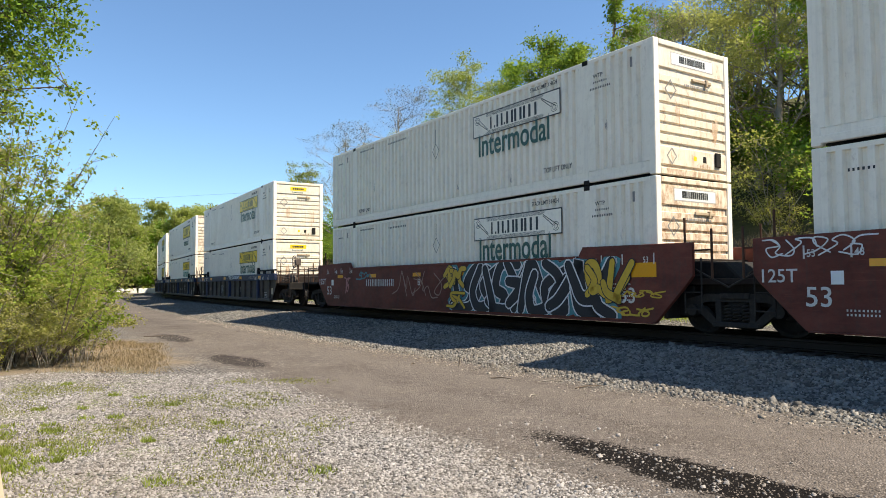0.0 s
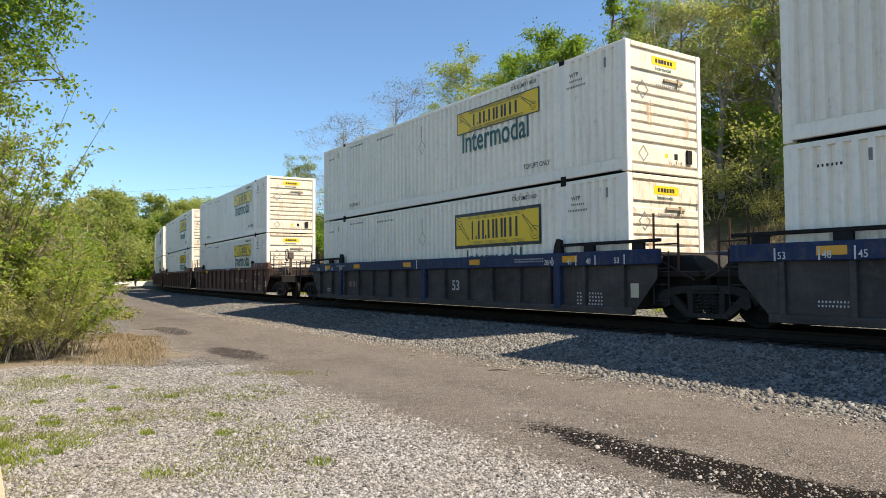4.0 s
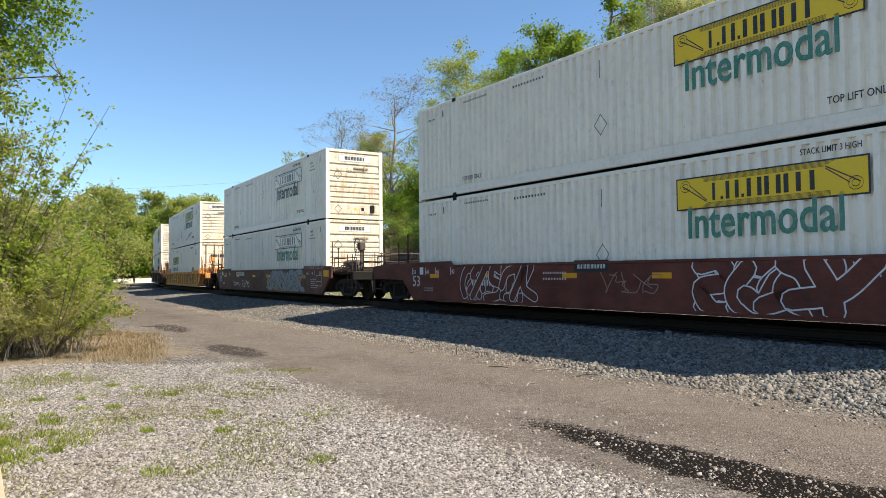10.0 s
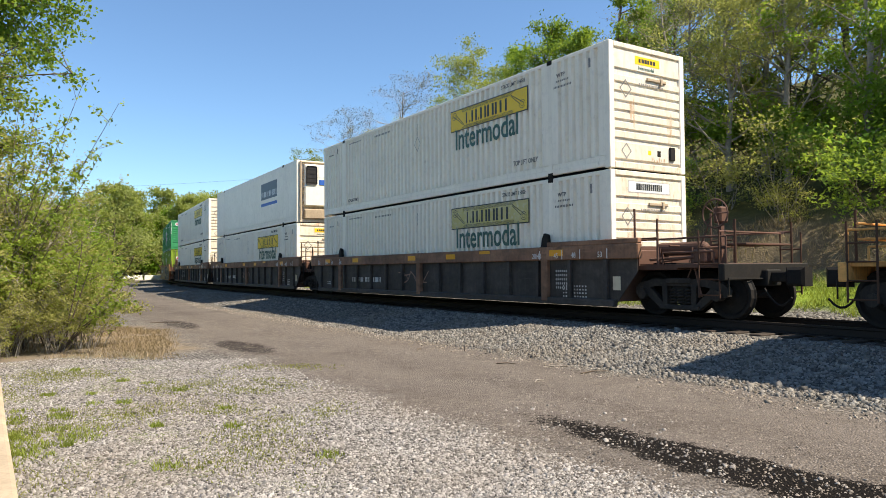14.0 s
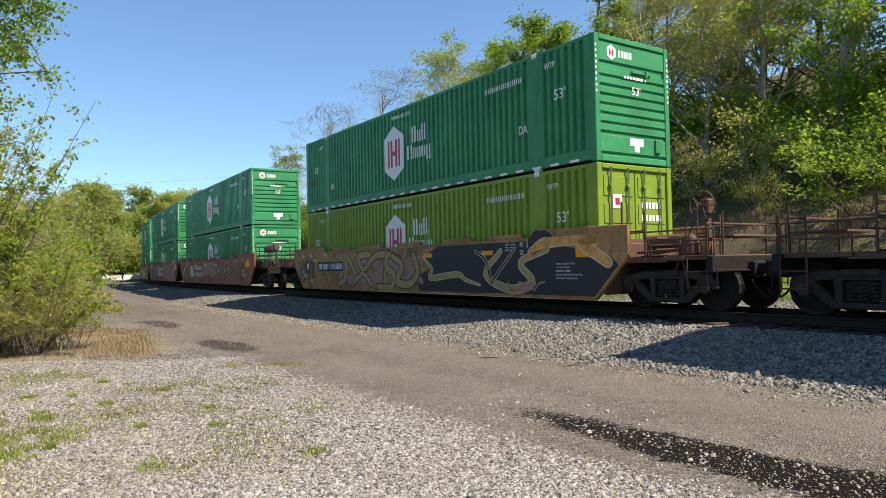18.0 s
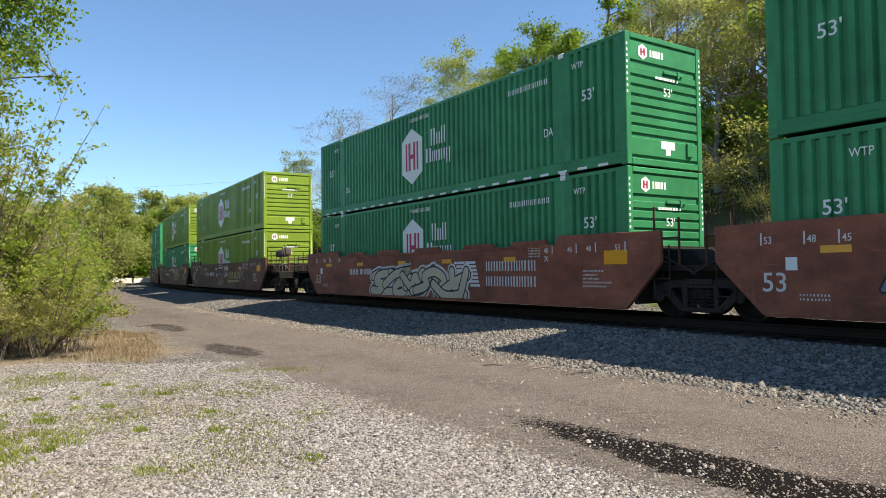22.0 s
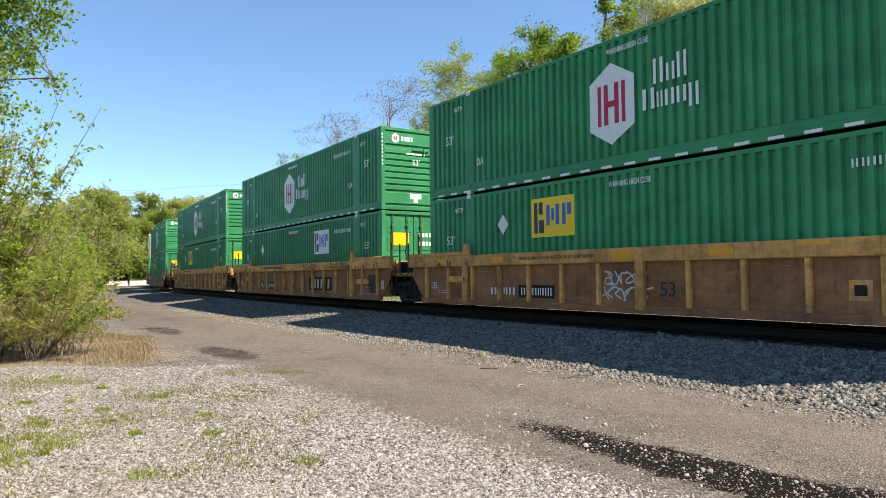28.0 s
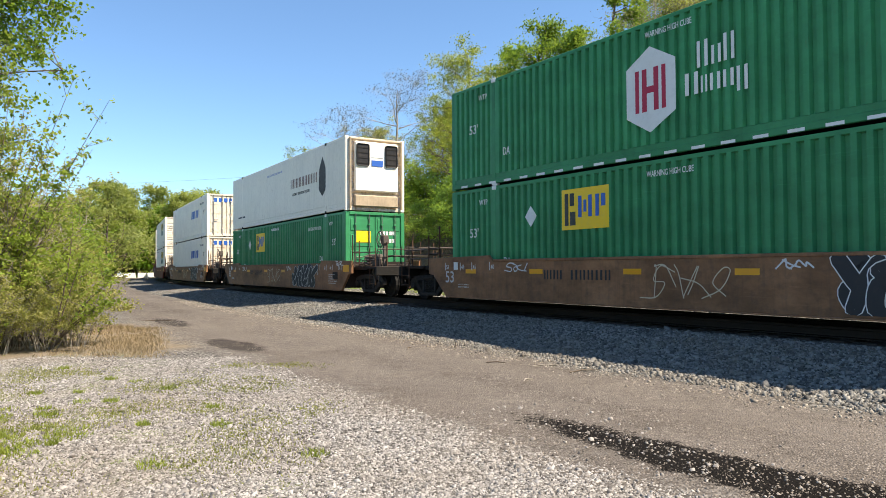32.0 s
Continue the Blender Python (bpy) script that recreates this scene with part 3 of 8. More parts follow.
def plate(name, points, parent, material, y=-1.300, thick=0.003, label=""):
    return part(name, slab(points, y, y + thick), material, parent, label)


def rect(x0, x1, z0, z1):
    return [(x0, z0), (x1, z0), (x1, z1), (x0, z1)]


# ---- containers: 53 ft, origin under the middle ----
CL, CW, CH = 16.15, 2.59, 2.90


def corrugated(pitch=0.285, depth=0.036):
    key = ("corrugated", pitch, depth)
    if key not in MESHES:
        xs, x = [], -7.93
        while x + pitch < 5.99 * 1e9 and x + pitch <= 7.94:
            xs += [(x, 1), (x + pitch * 0.42, 1), (x + pitch * 0.56, 0), (x + pitch * 0.86, 0)]
            x += pitch
        xs.append((x, 1))
        xs.append((7.94, 1))
        MESHES[key] = xs
    return MESHES[key]


def side_mesh(material, flat=False):
    key = ("side", material.name, flat)
    if key not in MESHES:
        xs = corrugated(0.245, 0.036) if not flat else [(x, 1) for x in np.linspace(-7.94, 7.94, 15)]
        xs = [(x, up or abs(abs(x) - 6.09) < 0.17) for x, up in xs]
        bm = bmesh.new()
        lo = [bm.verts.new((x, -1.296 + (0 if up else 0.078), 0.30)) for x, up in xs]
        hi = [bm.verts.new((x, -1.296 + (0 if up else 0.078), 2.81)) for x, up in xs]
        back = [bm.verts.new((x, -1.215, z)) for x in (-7.94, 7.94) for z in (0.30, 2.81)]
        for i in range(len(xs) - 1):
            bm.faces.new((lo[i], lo[i + 1], hi[i + 1], hi[i]))
        bm.faces.new((back[0], back[1], back[3], back[2]))
        me = bpy.data.meshes.new("side_panel")
        bm.to_mesh(me)
        bm.free()
        me.materials.append(material)
        MESHES[key] = me
    return MESHES[key]


def shared(key, make, material):
    k = (key, material.name)
    if k not in MESHES:
        me = bpy.data.meshes.new(key if isinstance(key, str) else key[0])
        bm = make()
        bm.to_mesh(me)
        bm.free()
        me.materials.append(material)
        MESHES[k] = me
    return MESHES[k]


def turned(ob):
    ob.matrix_basis = Matrix.Rotation(math.pi, 4, "Z")
    return ob


def louver_front(material):
    """The closed end: a frame, an upper panel and level swages below it."""
    def make():
        bm = bmesh.new()
        line = [(8.02, 0.14), (8.02, 0.22)]
        for z0, z1 in [(0.22, 0.62)] + [(0.70 + i * 0.215, 0.70 + i * 0.215 + 0.168) for i in range(7)] + [(2.30, 2.74)]:
            line += [(8.022, z0), (8.058, z0 + 0.018), (8.058, z1 - 0.018), (8.022, z1)]
        line.append((8.02, 2.85))
        rows = []
        for x, z in line:
            rows.append([bm.verts.new((8.05 if abs(y) > 1.1 else x, y, z)) for y in (-1.2, -1.1, -1.06, 1.06, 1.1, 1.2)])
        for r, q in zip(rows[:-1], rows[1:]):
            for i in range(5):
                bm.faces.new((r[i], r[i + 1], q[i + 1], q[i]))
        bmesh.ops.recalc_face_normals(bm, faces=bm.faces)
        return bm
    return shared("louver_front", make, material)


def container(kind, paint, doors=False, flat=False, label="", category="container"):
    root = new("shipping_container")
    tagged(root, label, category)
    for k in range(2):
        parts = [part("side_panel", side_mesh(paint, flat), None, root),
                 part("bottom_rail", shared("bottom_rail", lambda: box(-8.06, 8.06, -1.284, -1.20, 0.165, 0.305, 0.010, box(-8.06, 8.06, -1.297, -1.20, 0.040, 0.178, 0.012)), paint), None, root),
                 part("top_rail", shared("top_rail", lambda: box(-8.06, 8.06, -1.293, -1.21, 2.80, 2.895, 0.012), paint), None, root)]
        if k:
            for p in parts:
                turned(p)
    for sx in (-1, 1):
        for sy in (-1, 1):
            ob = part("corner_post", shared("corner_post", lambda: box(-0.085, 0.085, -0.085, 0.085, 0.0, 2.9, 0.015), paint), None, root)
            ob.location = (sx * 7.99, sy * 1.21, 0)
            if sy < 0:
                ob = part("lift_post", shared("lift_post", lambda: box(-0.07, 0.07, -0.03, 0.03, 0.0, 2.9, 0.01), paint), None, root)
                ob.location = (sx * 6.09, sy * 1.272, 0)
            for z in (-0.015, 2.79) if sy < 0 else ():
                ob = part("corner_casting", shared("corner_casting", lambda: tube((0, -0.08, 0.06), (0, 0.08, 0.06), 0.038, 8, box(-0.09, 0.09, -0.075, 0.075, 0.0, 0.118, 0.012)), IRON if paint is WHITE else LETTER_WHITE), None, root)
                ob.location = (sx * 6.09, sy * 1.235, z)
    part("roof", shared("roof", lambda: box(-8.0, 8.0, -1.22, 1.22, 2.84, 2.88), paint), None, root)
    part("floor", shared("floor_pan", lambda: box(-8.0, 8.0, -1.22, 1.22, 0.06, 0.14), IRON), None, root)
    end_paint = WHITE_END if paint is WHITE else paint
    turned(part("back_panel", louver_front(end_paint), None, root))
    part("end_header", shared("end_header", lambda: box(7.95, 8.075, -1.125, 1.125, 2.775, 2.893, 0.012), end_paint), None, root)
    part("end_sill", shared("end_sill", lambda: box(7.95, 8.075, -1.125, 1.125, 0.01, 0.155, 0.012), end_paint), None, root)
    if doors:
        door_end(root, end_paint)
    else:
        part("front_panel", louver_front(end_paint), None, root)
        part("document_box", shared("document_box", lambda: box(8.05, 8.10, 0.72, 0.90, 0.30, 0.62, 0.01), IRON if paint is WHITE else paint), None, root)
        part("hose_bracket", shared("hose_bracket", lambda: box(8.055, 8.10, -0.05, 0.62, 2.12, 2.19, 0.01, box(8.055, 8.12, 0.40, 0.47, 2.06, 2.22, 0.008)), TIMBER if paint is WHITE else paint), None, root)
    return root


def door_end(root, paint):
    for sy in (-1, 1):
        def make(sy=sy):
            bm = box(7.98, 8.03, min(0.012 * sy, 1.15 * sy), max(0.012 * sy, 1.15 * sy), 0.14, 2.80, 0.008)
            for i in range(4):
                z = 0.30 + i * 0.62
                box(8.03, 8.045, min(0.1 * sy, 1.06 * sy), max(0.1 * sy, 1.06 * sy), z, z + 0.46, 0.006, bm)
            return bm
        door = part("door", shared(("door", sy), make, paint), None, root)
        for y in (0.28, 0.86):
            rod = part("lock_rod", shared("lock_rod", lambda: tube((8.085, 0, 0.1), (8.085, 0, 2.82), 0.02, 8), STEEL), None, door, "galvanised locking rod")
            rod.location = (0, y * sy, 0)
            for z in (0.55, 2.4):
                box_ob = part("rod_bracket", shared("rod_bracket", lambda: box(8.04, 8.11, -0.05, 0.05, -0.03, 0.03, 0.006), paint), None, door)
                box_ob.location = (0, y * sy, z)
        han = part("door_handle", shared("door_handle", lambda: box(8.09, 8.12, -0.28, 0.02, 1.1, 1.14, 0.006), STEEL), None, door)
        han.location = (0, 0.57 * sy, 0)


def end_panel(root, material, y0, y1, z0, z1, name="end_panel", x=8.058, label=""):
    bm = box(x, x + 0.004, y0, y1, z0, z1)
    return part(name, bm, material, root, label)


def end_bars(root, material, y0, y1, z0, z1, n, seed=1, x=8.063):
    bm = bmesh.new()
    rng = random.Random(seed)
    step = (y1 - y0) / n
    for i in range(n):
        k = rng.uniform(0.6, 0.85)
        box(x, x + 0.003, y0 + i * step, y0 + (i + k) * step, z0, z1, 0, bm)
    return tagged(part("end_marking", bm, material, root), kind="stuff")


def end_runs(root, seed, spots):
    """Rust that has run down the closed end below its fittings: (y, z, width, height)."""
    rng = random.Random(seed)
    bm = bmesh.new()
    for y, z, w, h in spots:
        n = 6
        for i in range(n):
            a = y + w * i / n
            z0, z1 = z + h * rng.uniform(0, 0.45), z + h * rng.uniform(0.7, 1.0)
            k = w / n * rng.uniform(0.25, 0.8)
            bm.faces.new([bm.verts.new((8.0598, p, q)) for p, q in ((a, z0 + 0.1), (a + k / 2, z0), (a + k, z0 + 0.12), (a + k, z1 - 0.05), (a + k / 2, z1), (a, z1 - 0.07))])
    tagged(part("rust_runs", bm, END_RUST, root, "rust runs"), kind="stuff")


def scroll_sign(root, x0, x1, z0, z1, ground_paint, ink, border=0.03):
    """The carrier's plaque, as plain shapes: a framed panel, slanted scroll ends and blocks for the letters."""
    plate("plaque_border", rect(x0, x1, z0, z1), root, ink, -1.3005)
    panel = plate("plaque", rect(x0 + border, x1 - border, z0 + border, z1 - border), root, ground_paint, -1.303, 0.0035)
    w, h = x1 - x0, z1 - z0
    for f0, f1, d in ((0.04, 0.19, 1), (0.81, 0.96, -1)):
        xa, xb = x0 + f0 * w, x0 + f1 * w
        top, low = (z1 - 0.16 * h, z0 + 0.30 * h) if d > 0 else (z1 - 0.2 * h, z0 + 0.32 * h)
        bm = bmesh.new()
        t = 0.022
        for k in range(2):
            o = k * 0.30 * (xb - xa)
            if d > 0:
                slab([(xa + o, top - 0.1 * h), (xb, low - 0.10 * h + o * 0.2), (xb, low - 0.10 * h + t + o * 0.2), (xa + o, top - 0.1 * h + t)], -1.3065, -1.3035, bm)
            else:
                slab([(xa, top - o * 0.2), (xb - o, low), (xb - o, low + t), (xa, top + t - o * 0.2)], -1.3065, -1.3035, bm)
        cx, cz = (xa + 0.02 * w, z0 + 0.72 * h) if d > 0 else (xb - 0.02 * w, z0 + 0.30 * h)
        for r0, n in ((0.115, 10), (0.062, 8)):
            ring = [(cx + r0 * h * 1.6 * math.cos(i * 2 * math.pi / n), cz + r0 * h * 1.5 * math.sin(i * 2 * math.pi / n)) for i in range(n)]
            for i in range(n):
                (ax, az), (bx, bz) = ring[i], ring[(i + 1) % n]
                slab([(ax, az), (bx, bz), (bx, bz + 0.014), (ax, az + 0.014)], -1.3065, -1.3035, bm)
        for k in range(5):
            f = 0.06 + k * 0.028
            if d > 0:
                slab(rect(x0 + (0.15 + 0.012 * k) * w, x0 + 0.83 * w, z0 + f * h, z0 + f * h + 0.007), -1.3055, -1.3035, bm)
            else:
                slab(rect(x0 + 0.17 * w, x0 + (0.85 - 0.012 * k) * w, z1 - f * h - 0.007, z1 - f * h), -1.3055, -1.3035, bm)
        part("scroll_end", bm, ink, panel)
    x = x0 + 0.205 * w
    bm = bmesh.new()
    for k in (0.055, 0, 0.075, 0, 0.08, 0.085, 0.085, 0.075):
        zb, ht, kw = z0 + 0.24 * h, 0.52 * h, k * w
        if k:
            one = k in (0.055, 0.075) and (k < 0.06 or x > x0 + 0.6 * w)
            for a, b in ((0.36, 0.66),) if one else ((0.0, 0.28), (0.70, 0.98)):
                slab(rect(x + a * kw, x + b * kw, zb, zb + ht), -1.3065, -1.3035, bm)
            x += kw + 0.013 * w
        else:
            slab(rect(x, x + 0.014 * w, zb, zb + 0.1 * h), -1.3065, -1.3035, bm)
            x += 0.03 * w
    tagged(part("plaque_block", bm, ink, panel), kind="stuff")


def diamond(root, x, z, r=0.21, material=None):
    material = material or BLACK
    bm = bmesh.new()
    t = 0.02
    pts = [(x, z - r * 1.25), (x + r, z), (x, z + r * 1.25), (x - r, z)]
    for i in range(4):
        (a, b), (c, d) = pts[i], pts[(i + 1) % 4]
        n = Vector((d - b, -(c - a))).normalized() * t
        slab([(a, b), (c, d), (c - n.x, d - n.y), (a - n.x, b - n.y)], -1.3025, -1.2995, bm)
    return part("placard_holder", bm, material, root)


def white_box(sign="yellow", letters=None, doors=False, label="", small=False, seed=0, rusted=True):
    """White 53 ft container of the intermodal carrier."""
    root = container("white", WHITE, doors, label=label)
    letters = letters or DARKGREEN
    if sign == "bordered":
        scroll_sign(root, 1.48, 5.28, 1.46, 2.46, YELLOW, BLACK, 0.085)
        words("Intermodal", 2.05, 0.90, 0.54, root, letters, wide=0.76)
    else:
        ground_paint, ink = {"yellow": (YELLOW, BLACK), "white": (WHITE, BLACK), "faded": (FADED, BLACK)}[sign]
        if small:
            scroll_sign(root, -5.15, -1.95, 1.55, 2.15, ground_paint, ink)
            words("Intermodal", -5.0, 1.02, 0.42, root, letters, wide=1.04)
        else:
            scroll_sign(root, 1.64, 5.26, 1.86, 2.50, ground_paint, ink)
            words("Intermodal", 1.86, 1.31, 0.66, root, letters, wide=0.755)
    words("TOP LIFT ONLY", 4.63, 0.47, 0.13, root, BLACK, wide=0.80)
    words("STACK LIMIT 3 HIGH", 4.15, 2.62, 0.11, root, BLACK, wide=0.72)
    words("TOP LIFT ONLY", -5.7, 0.40, 0.12, root, BLACK, wide=0.80)
    words("WTP", 6.35, 2.42, 0.10, root, BLACK)
    small_print([(6.35, 2.30, 0.42, 0.045, 7), (6.25, 2.16, 0.62, 0.05, 12), (-5.6, 2.64, 1.1, 0.05, 14), (-3.4, 2.57, 1.2, 0.06, 11), (-7.5, 2.44, 0.42, 0.05, 6)], root, BLACK, seed=seed + 3)
    plate("slot_mark", rect(-0.37, -0.345, 2.12, 2.52), root, SOOT_DARK, -1.302)
    if sign == "faded":
        r2 = random.Random(seed + 40)
        if small:
            scars(root, 5, [(x, 0.75 + r2.uniform(-0.3, 0.3), 0.10, 0.22) for x in (-3.2, -1.2, 0.9, 2.2, 2.6, 3.7, 4.9)], BLACK)
        elif rusted:
            scars(root, 6, [(2.1 + i * 0.29, 0.42 + 0.05 * i, 0.14, r2.uniform(0.12, 0.34)) for i in range(9)], RUST_RUN)
            scars(root, 7, [(-0.45, 0.75, 0.14, 0.34), (-2.6, 0.62, 0.07, 0.3), (-3.0, 0.60, 0.05, 0.26), (5.6, 2.1, 0.16, 0.12), (-5.6, 0.7, 0.05, 0.5), (0.5, 2.4, 0.06, 0.3)], RUST_RUN)
            scars(root, 8, [(0.9 + i * 0.28, 1.3, 0.12, r2.uniform(0.3, 0.8)) for i in range(4)], SOOT)
    elif sign in ("white", "bordered"):
        scars(root, 9 + seed, [(-4.5, 1.1, 0.05, 0.4), (0.8, 0.5, 0.09, 0.2), (3.3, 0.42, 0.05, 0.3), (6.7, 1.2, 0.06, 0.25)], SOOT)
    diamond(root, -0.35, 1.05 if seed % 2 else 1.85, 0.2, SOOT_DARK if seed % 3 else SOOT)
    for x, z, h in ((7.45, 2.40, 0.22), (-6.7, 2.45, 0.20)):
        plate("grab_plate", rect(x, x + 0.06, z, z + h), root, SOOT_DARK, -1.303, 0.006)
    if not doors:
        if sign in ("yellow", "bordered"):
            end_panel(root, YELLOW, -0.42, 0.42, 2.47, 2.66, x=8.058)
            end_bars(root, BLACK, -0.30, 0.30, 2.52, 2.61, 6, x=8.063)
            small = words("Intermodal", 0, 0, 0.1, root, DARKGREEN)
            small.matrix_basis = Matrix.Translation((8.06, -0.32, 2.355)) @ Euler((math.pi / 2, 0, math.pi / 2)).to_matrix().to_4x4() @ Matrix.Diagonal((0.125, 0.115, 1, 1))
        else:
            end_panel(root, SOOT, -0.72, 0.72, 2.40, 2.68, "plaque_border", x=8.0575)
            end_panel(root, LETTER_WHITE, -0.70, 0.70, 2.42, 2.66, "plaque", x=8.059)
            end_bars(root, BLACK, -0.45, 0.45, 2.47, 2.62, 13, seed=2, x=8.0635)
        end_bars(root, SOOT_DARK, -0.30, 0.55, 1.99, 2.04, 12, seed=8, x=8.057)
        end_runs(root, 11 + seed, ((-0.62, 0.95, 0.16, 0.75), (0.66, 0.62, 0.2, 0.95), (0.1, 0.20, 0.5, 0.12)))
        for y, z, r in ((-0.75, 1.85, 0.2), (-0.75, 0.42, 0.17)):
            bm = bmesh.new()
            a = [bm.verts.new((8.062, y + c * r, z + s * r * 1.1)) for c, s in ((0, -1), (1, 0), (0, 1), (-1, 0))]
            b = [bm.verts.new((8.062, y + c * r * 0.8, z + s * r * 0.85)) for c, s in ((0, -1), (1, 0), (0, 1), (-1, 0))]
            for i in range(4):
                bm.faces.new((a[i], a[(i + 1) % 4], b[(i + 1) % 4], b[i]))
            part("placard_frame", bm, SOOT_DARK, root)
        end_panel(root, IRON, 0.30, 0.42, 0.36, 0.50, "vent_plate", x=8.056)
        end_panel(root, YELLOW, -0.02, 0.08, 0.38, 0.48, "inspection_tag", x=8.056)
    else:
        end_bars(root, BLACK, -0.55, 0.55, 1.9, 2.1, 7, seed=2, x=8.05)
        end_panel(root, YELLOW, -0.95, -0.55, 0.55, 0.8, x=8.05)
    return root


def hub_emblem(root, lower=False, shift=0.0):
    """The carrier's six-sided badge and two-line name, as plain shapes."""
    dz = shift
    hexa = [(-1.46, 0.92 + dz), (-0.84, 0.55 + dz), (-0.20, 0.92 + dz), (-0.20, 1.98 + dz), (-0.84, 2.36 + dz), (-1.46, 1.98 + dz)]
    badge = plate("badge", hexa, root, LETTER_WHITE, -1.3015)
    bm = bmesh.new()
    for x0, x1, z0, z1 in ((-1.22, -1.12, 1.0, 1.9), (-1.04, -0.92, 1.0, 1.9), (-0.74, -0.62, 1.0, 1.9), (-0.54, -0.44, 1.0, 1.9), (-0.92, -0.74, 1.38, 1.52)):
        slab(rect(x0, x1, z0 + dz, z1 + dz), -1.3055, -1.3025, bm)
    tagged(part("badge_symbol", bm, RED, badge), kind="stuff")
    bm, rng = bmesh.new(), random.Random(4)
    for x, w, z, h, n in ((0.30, 0.24, 1.62, 0.52, 1), (0.62, 0.20, 1.62, 0.36, 1), (0.88, 0.22, 1.62, 0.52, 1), (0.02, 0.30, 1.12, 0.44, 1), (0.38, 0.14, 1.12, 0.33, 1),
                          (0.58, 0.22, 1.12, 0.33, 1), (0.86, 0.22, 1.12, 0.33, 1), (1.14, 0.22, 0.99, 0.46, 1)):
        stems(bm, x, z + dz, w, h, n, -1.304, rng)
    tagged(part("badge_name", bm, LETTER_WHITE, root), kind="stuff")


def green_box(paint=None, emblem="hub", doors=False, dashes=True, label="", seed=0):
    root = container("green", paint or GREEN, doors, label=label)
    if emblem == "hub":
        hub_emblem(root)
    else:
        back = YELLOW if emblem == "yellow" else LETTER_WHITE
        x0 = -3.48 if emblem == "yellow" else 2.1
        badge = plate("square_badge", rect(x0, x0 + 1.48, 1.56, 2.52), root, back, -1.3015)
        for a, b, z0, z1, m in ((0.10, 0.22, 1.66, 2.42, BLACK), (0.27, 0.45, 1.66, 1.98, BLACK), (0.27, 0.41, 2.12, 2.42, BLACK), (0.54, 0.65, 1.84, 2.34, BLUE), (0.71, 0.80, 1.96, 2.24, BLUE), (0.86, 0.97, 1.84, 2.34, BLUE), (1.08, 1.19, 1.84, 2.34, BLUE), (1.25, 1.38, 2.06, 2.34, BLUE)):
            plate("badge_bar", rect(x0 + a, x0 + b, z0, z1), badge, m, -1.3055)
        plate("placard", [(-4.6, 1.70), (-4.38, 1.97), (-4.6, 2.24), (-4.82, 1.97)], root, LETTER_WHITE, -1.3015)
    words("53'", 6.75, 1.62, 0.26, root, LETTER_WHITE)
    words("WTP", 6.45, 2.42, 0.15, root, LETTER_WHITE, wide=0.85)
    words("DA", 5.45, 1.0, 0.22, root, LETTER_WHITE, wide=0.8)
    words("53'", -7.2, 1.53, 0.26, root, LETTER_WHITE)
    words("WTP", -6.75, 2.42, 0.15, root, LETTER_WHITE, wide=0.85)
    words("DA", -5.7, 0.75, 0.22, root, LETTER_WHITE, wide=0.7)
    words("WARNING HIGH CUBE", -0.95, 2.55, 0.13, root, LETTER_WHITE, wide=0.62)
    bars(4.1, 2.31, 1.5, 0.14, 10, root, LETTER_WHITE, seed=seed + 11)
    if dashes:
        bm = bmesh.new()
        for i in range(24):
            x = -7.6 + i * 0.645
            slab(rect(x, x + 0.30, 0.045, 0.105), -1.2985, -1.2925, bm)
        tagged(part("reflective_tape", bm, LETTER_WHITE, root), kind="stuff")
    if not doors:
        hexa = bmesh.new()
        hexa.faces.new([hexa.verts.new((8.066, -0.72 + 0.17 * math.sin(i * math.pi / 3), 2.52 + 0.18 * math.cos(i * math.pi / 3))) for i in range(6)])
        badge = part("end_badge", hexa, LETTER_WHITE, root)
        end_panel(badge, RED, -0.79, -0.75, 2.44, 2.60, "badge_bar", x=8.068)
        end_panel(badge, RED, -0.69, -0.65, 2.44, 2.60, "badge_bar", x=8.068)
        end_panel(badge, RED, -0.75, -0.69, 2.505, 2.535, "badge_bar", x=8.068)
        end_bars(root, LETTER_WHITE, -0.48, 0.0, 2.44, 2.60, 5, x=8.057)
        end_panel(root, LETTER_WHITE, -0.15, 0.32, 0.42, 0.6, "placard", x=8.057)
        end_panel(root, LETTER_WHITE, 0.0, 0.17, 0.28, 0.42, "placard", x=8.057)
        end_bars(root, LETTER_WHITE, -0.3, 0.5, 1.98, 2.04, 8, seed=5, x=8.058)
        words("53'", 0, 0, 0.2, root, LETTER_WHITE).matrix_basis = Matrix.Translation((8.06, -0.05, 1.62)) @ Euler((math.pi / 2, 0, math.pi / 2)).to_matrix().to_4x4() @ Matrix.Diagonal((0.27, 0.27, 1, 1))
        bm = bmesh.new()
        for y in (-1.24, 1.24):
            for i in range(9):
                box(8.076, 8.079, y - 0.025, y + 0.02, 1.55 + i * 0.13, 1.61 + i * 0.13, 0, bm)
        tagged(part("corner_marks", bm, LETTER_WHITE, root), kind="stuff")
    elif emblem == "hub":
        end_bars(root, LETTER_WHITE, 0.2, 0.95, 1.9, 2.05, 6, seed=9, x=8.05)
        end_bars(root, LETTER_WHITE, 0.2, 0.95, 1.6, 1.75, 6, seed=10, x=8.05)
        end_panel(root, LETTER_WHITE, -0.78, -0.48, 1.88, 2.2, x=8.05)
        end_panel(root, RED, -0.70, -0.56, 1.96, 2.12, "badge_bar", x=8.0545)
        end_panel(root, LETTER_WHITE, -0.95, -0.1, 0.24, 0.30, "reflective_strip", x=8.05)
    else:
        end_panel(root, YELLOW, -0.85, -0.2, 1.7, 2.15, x=8.05)
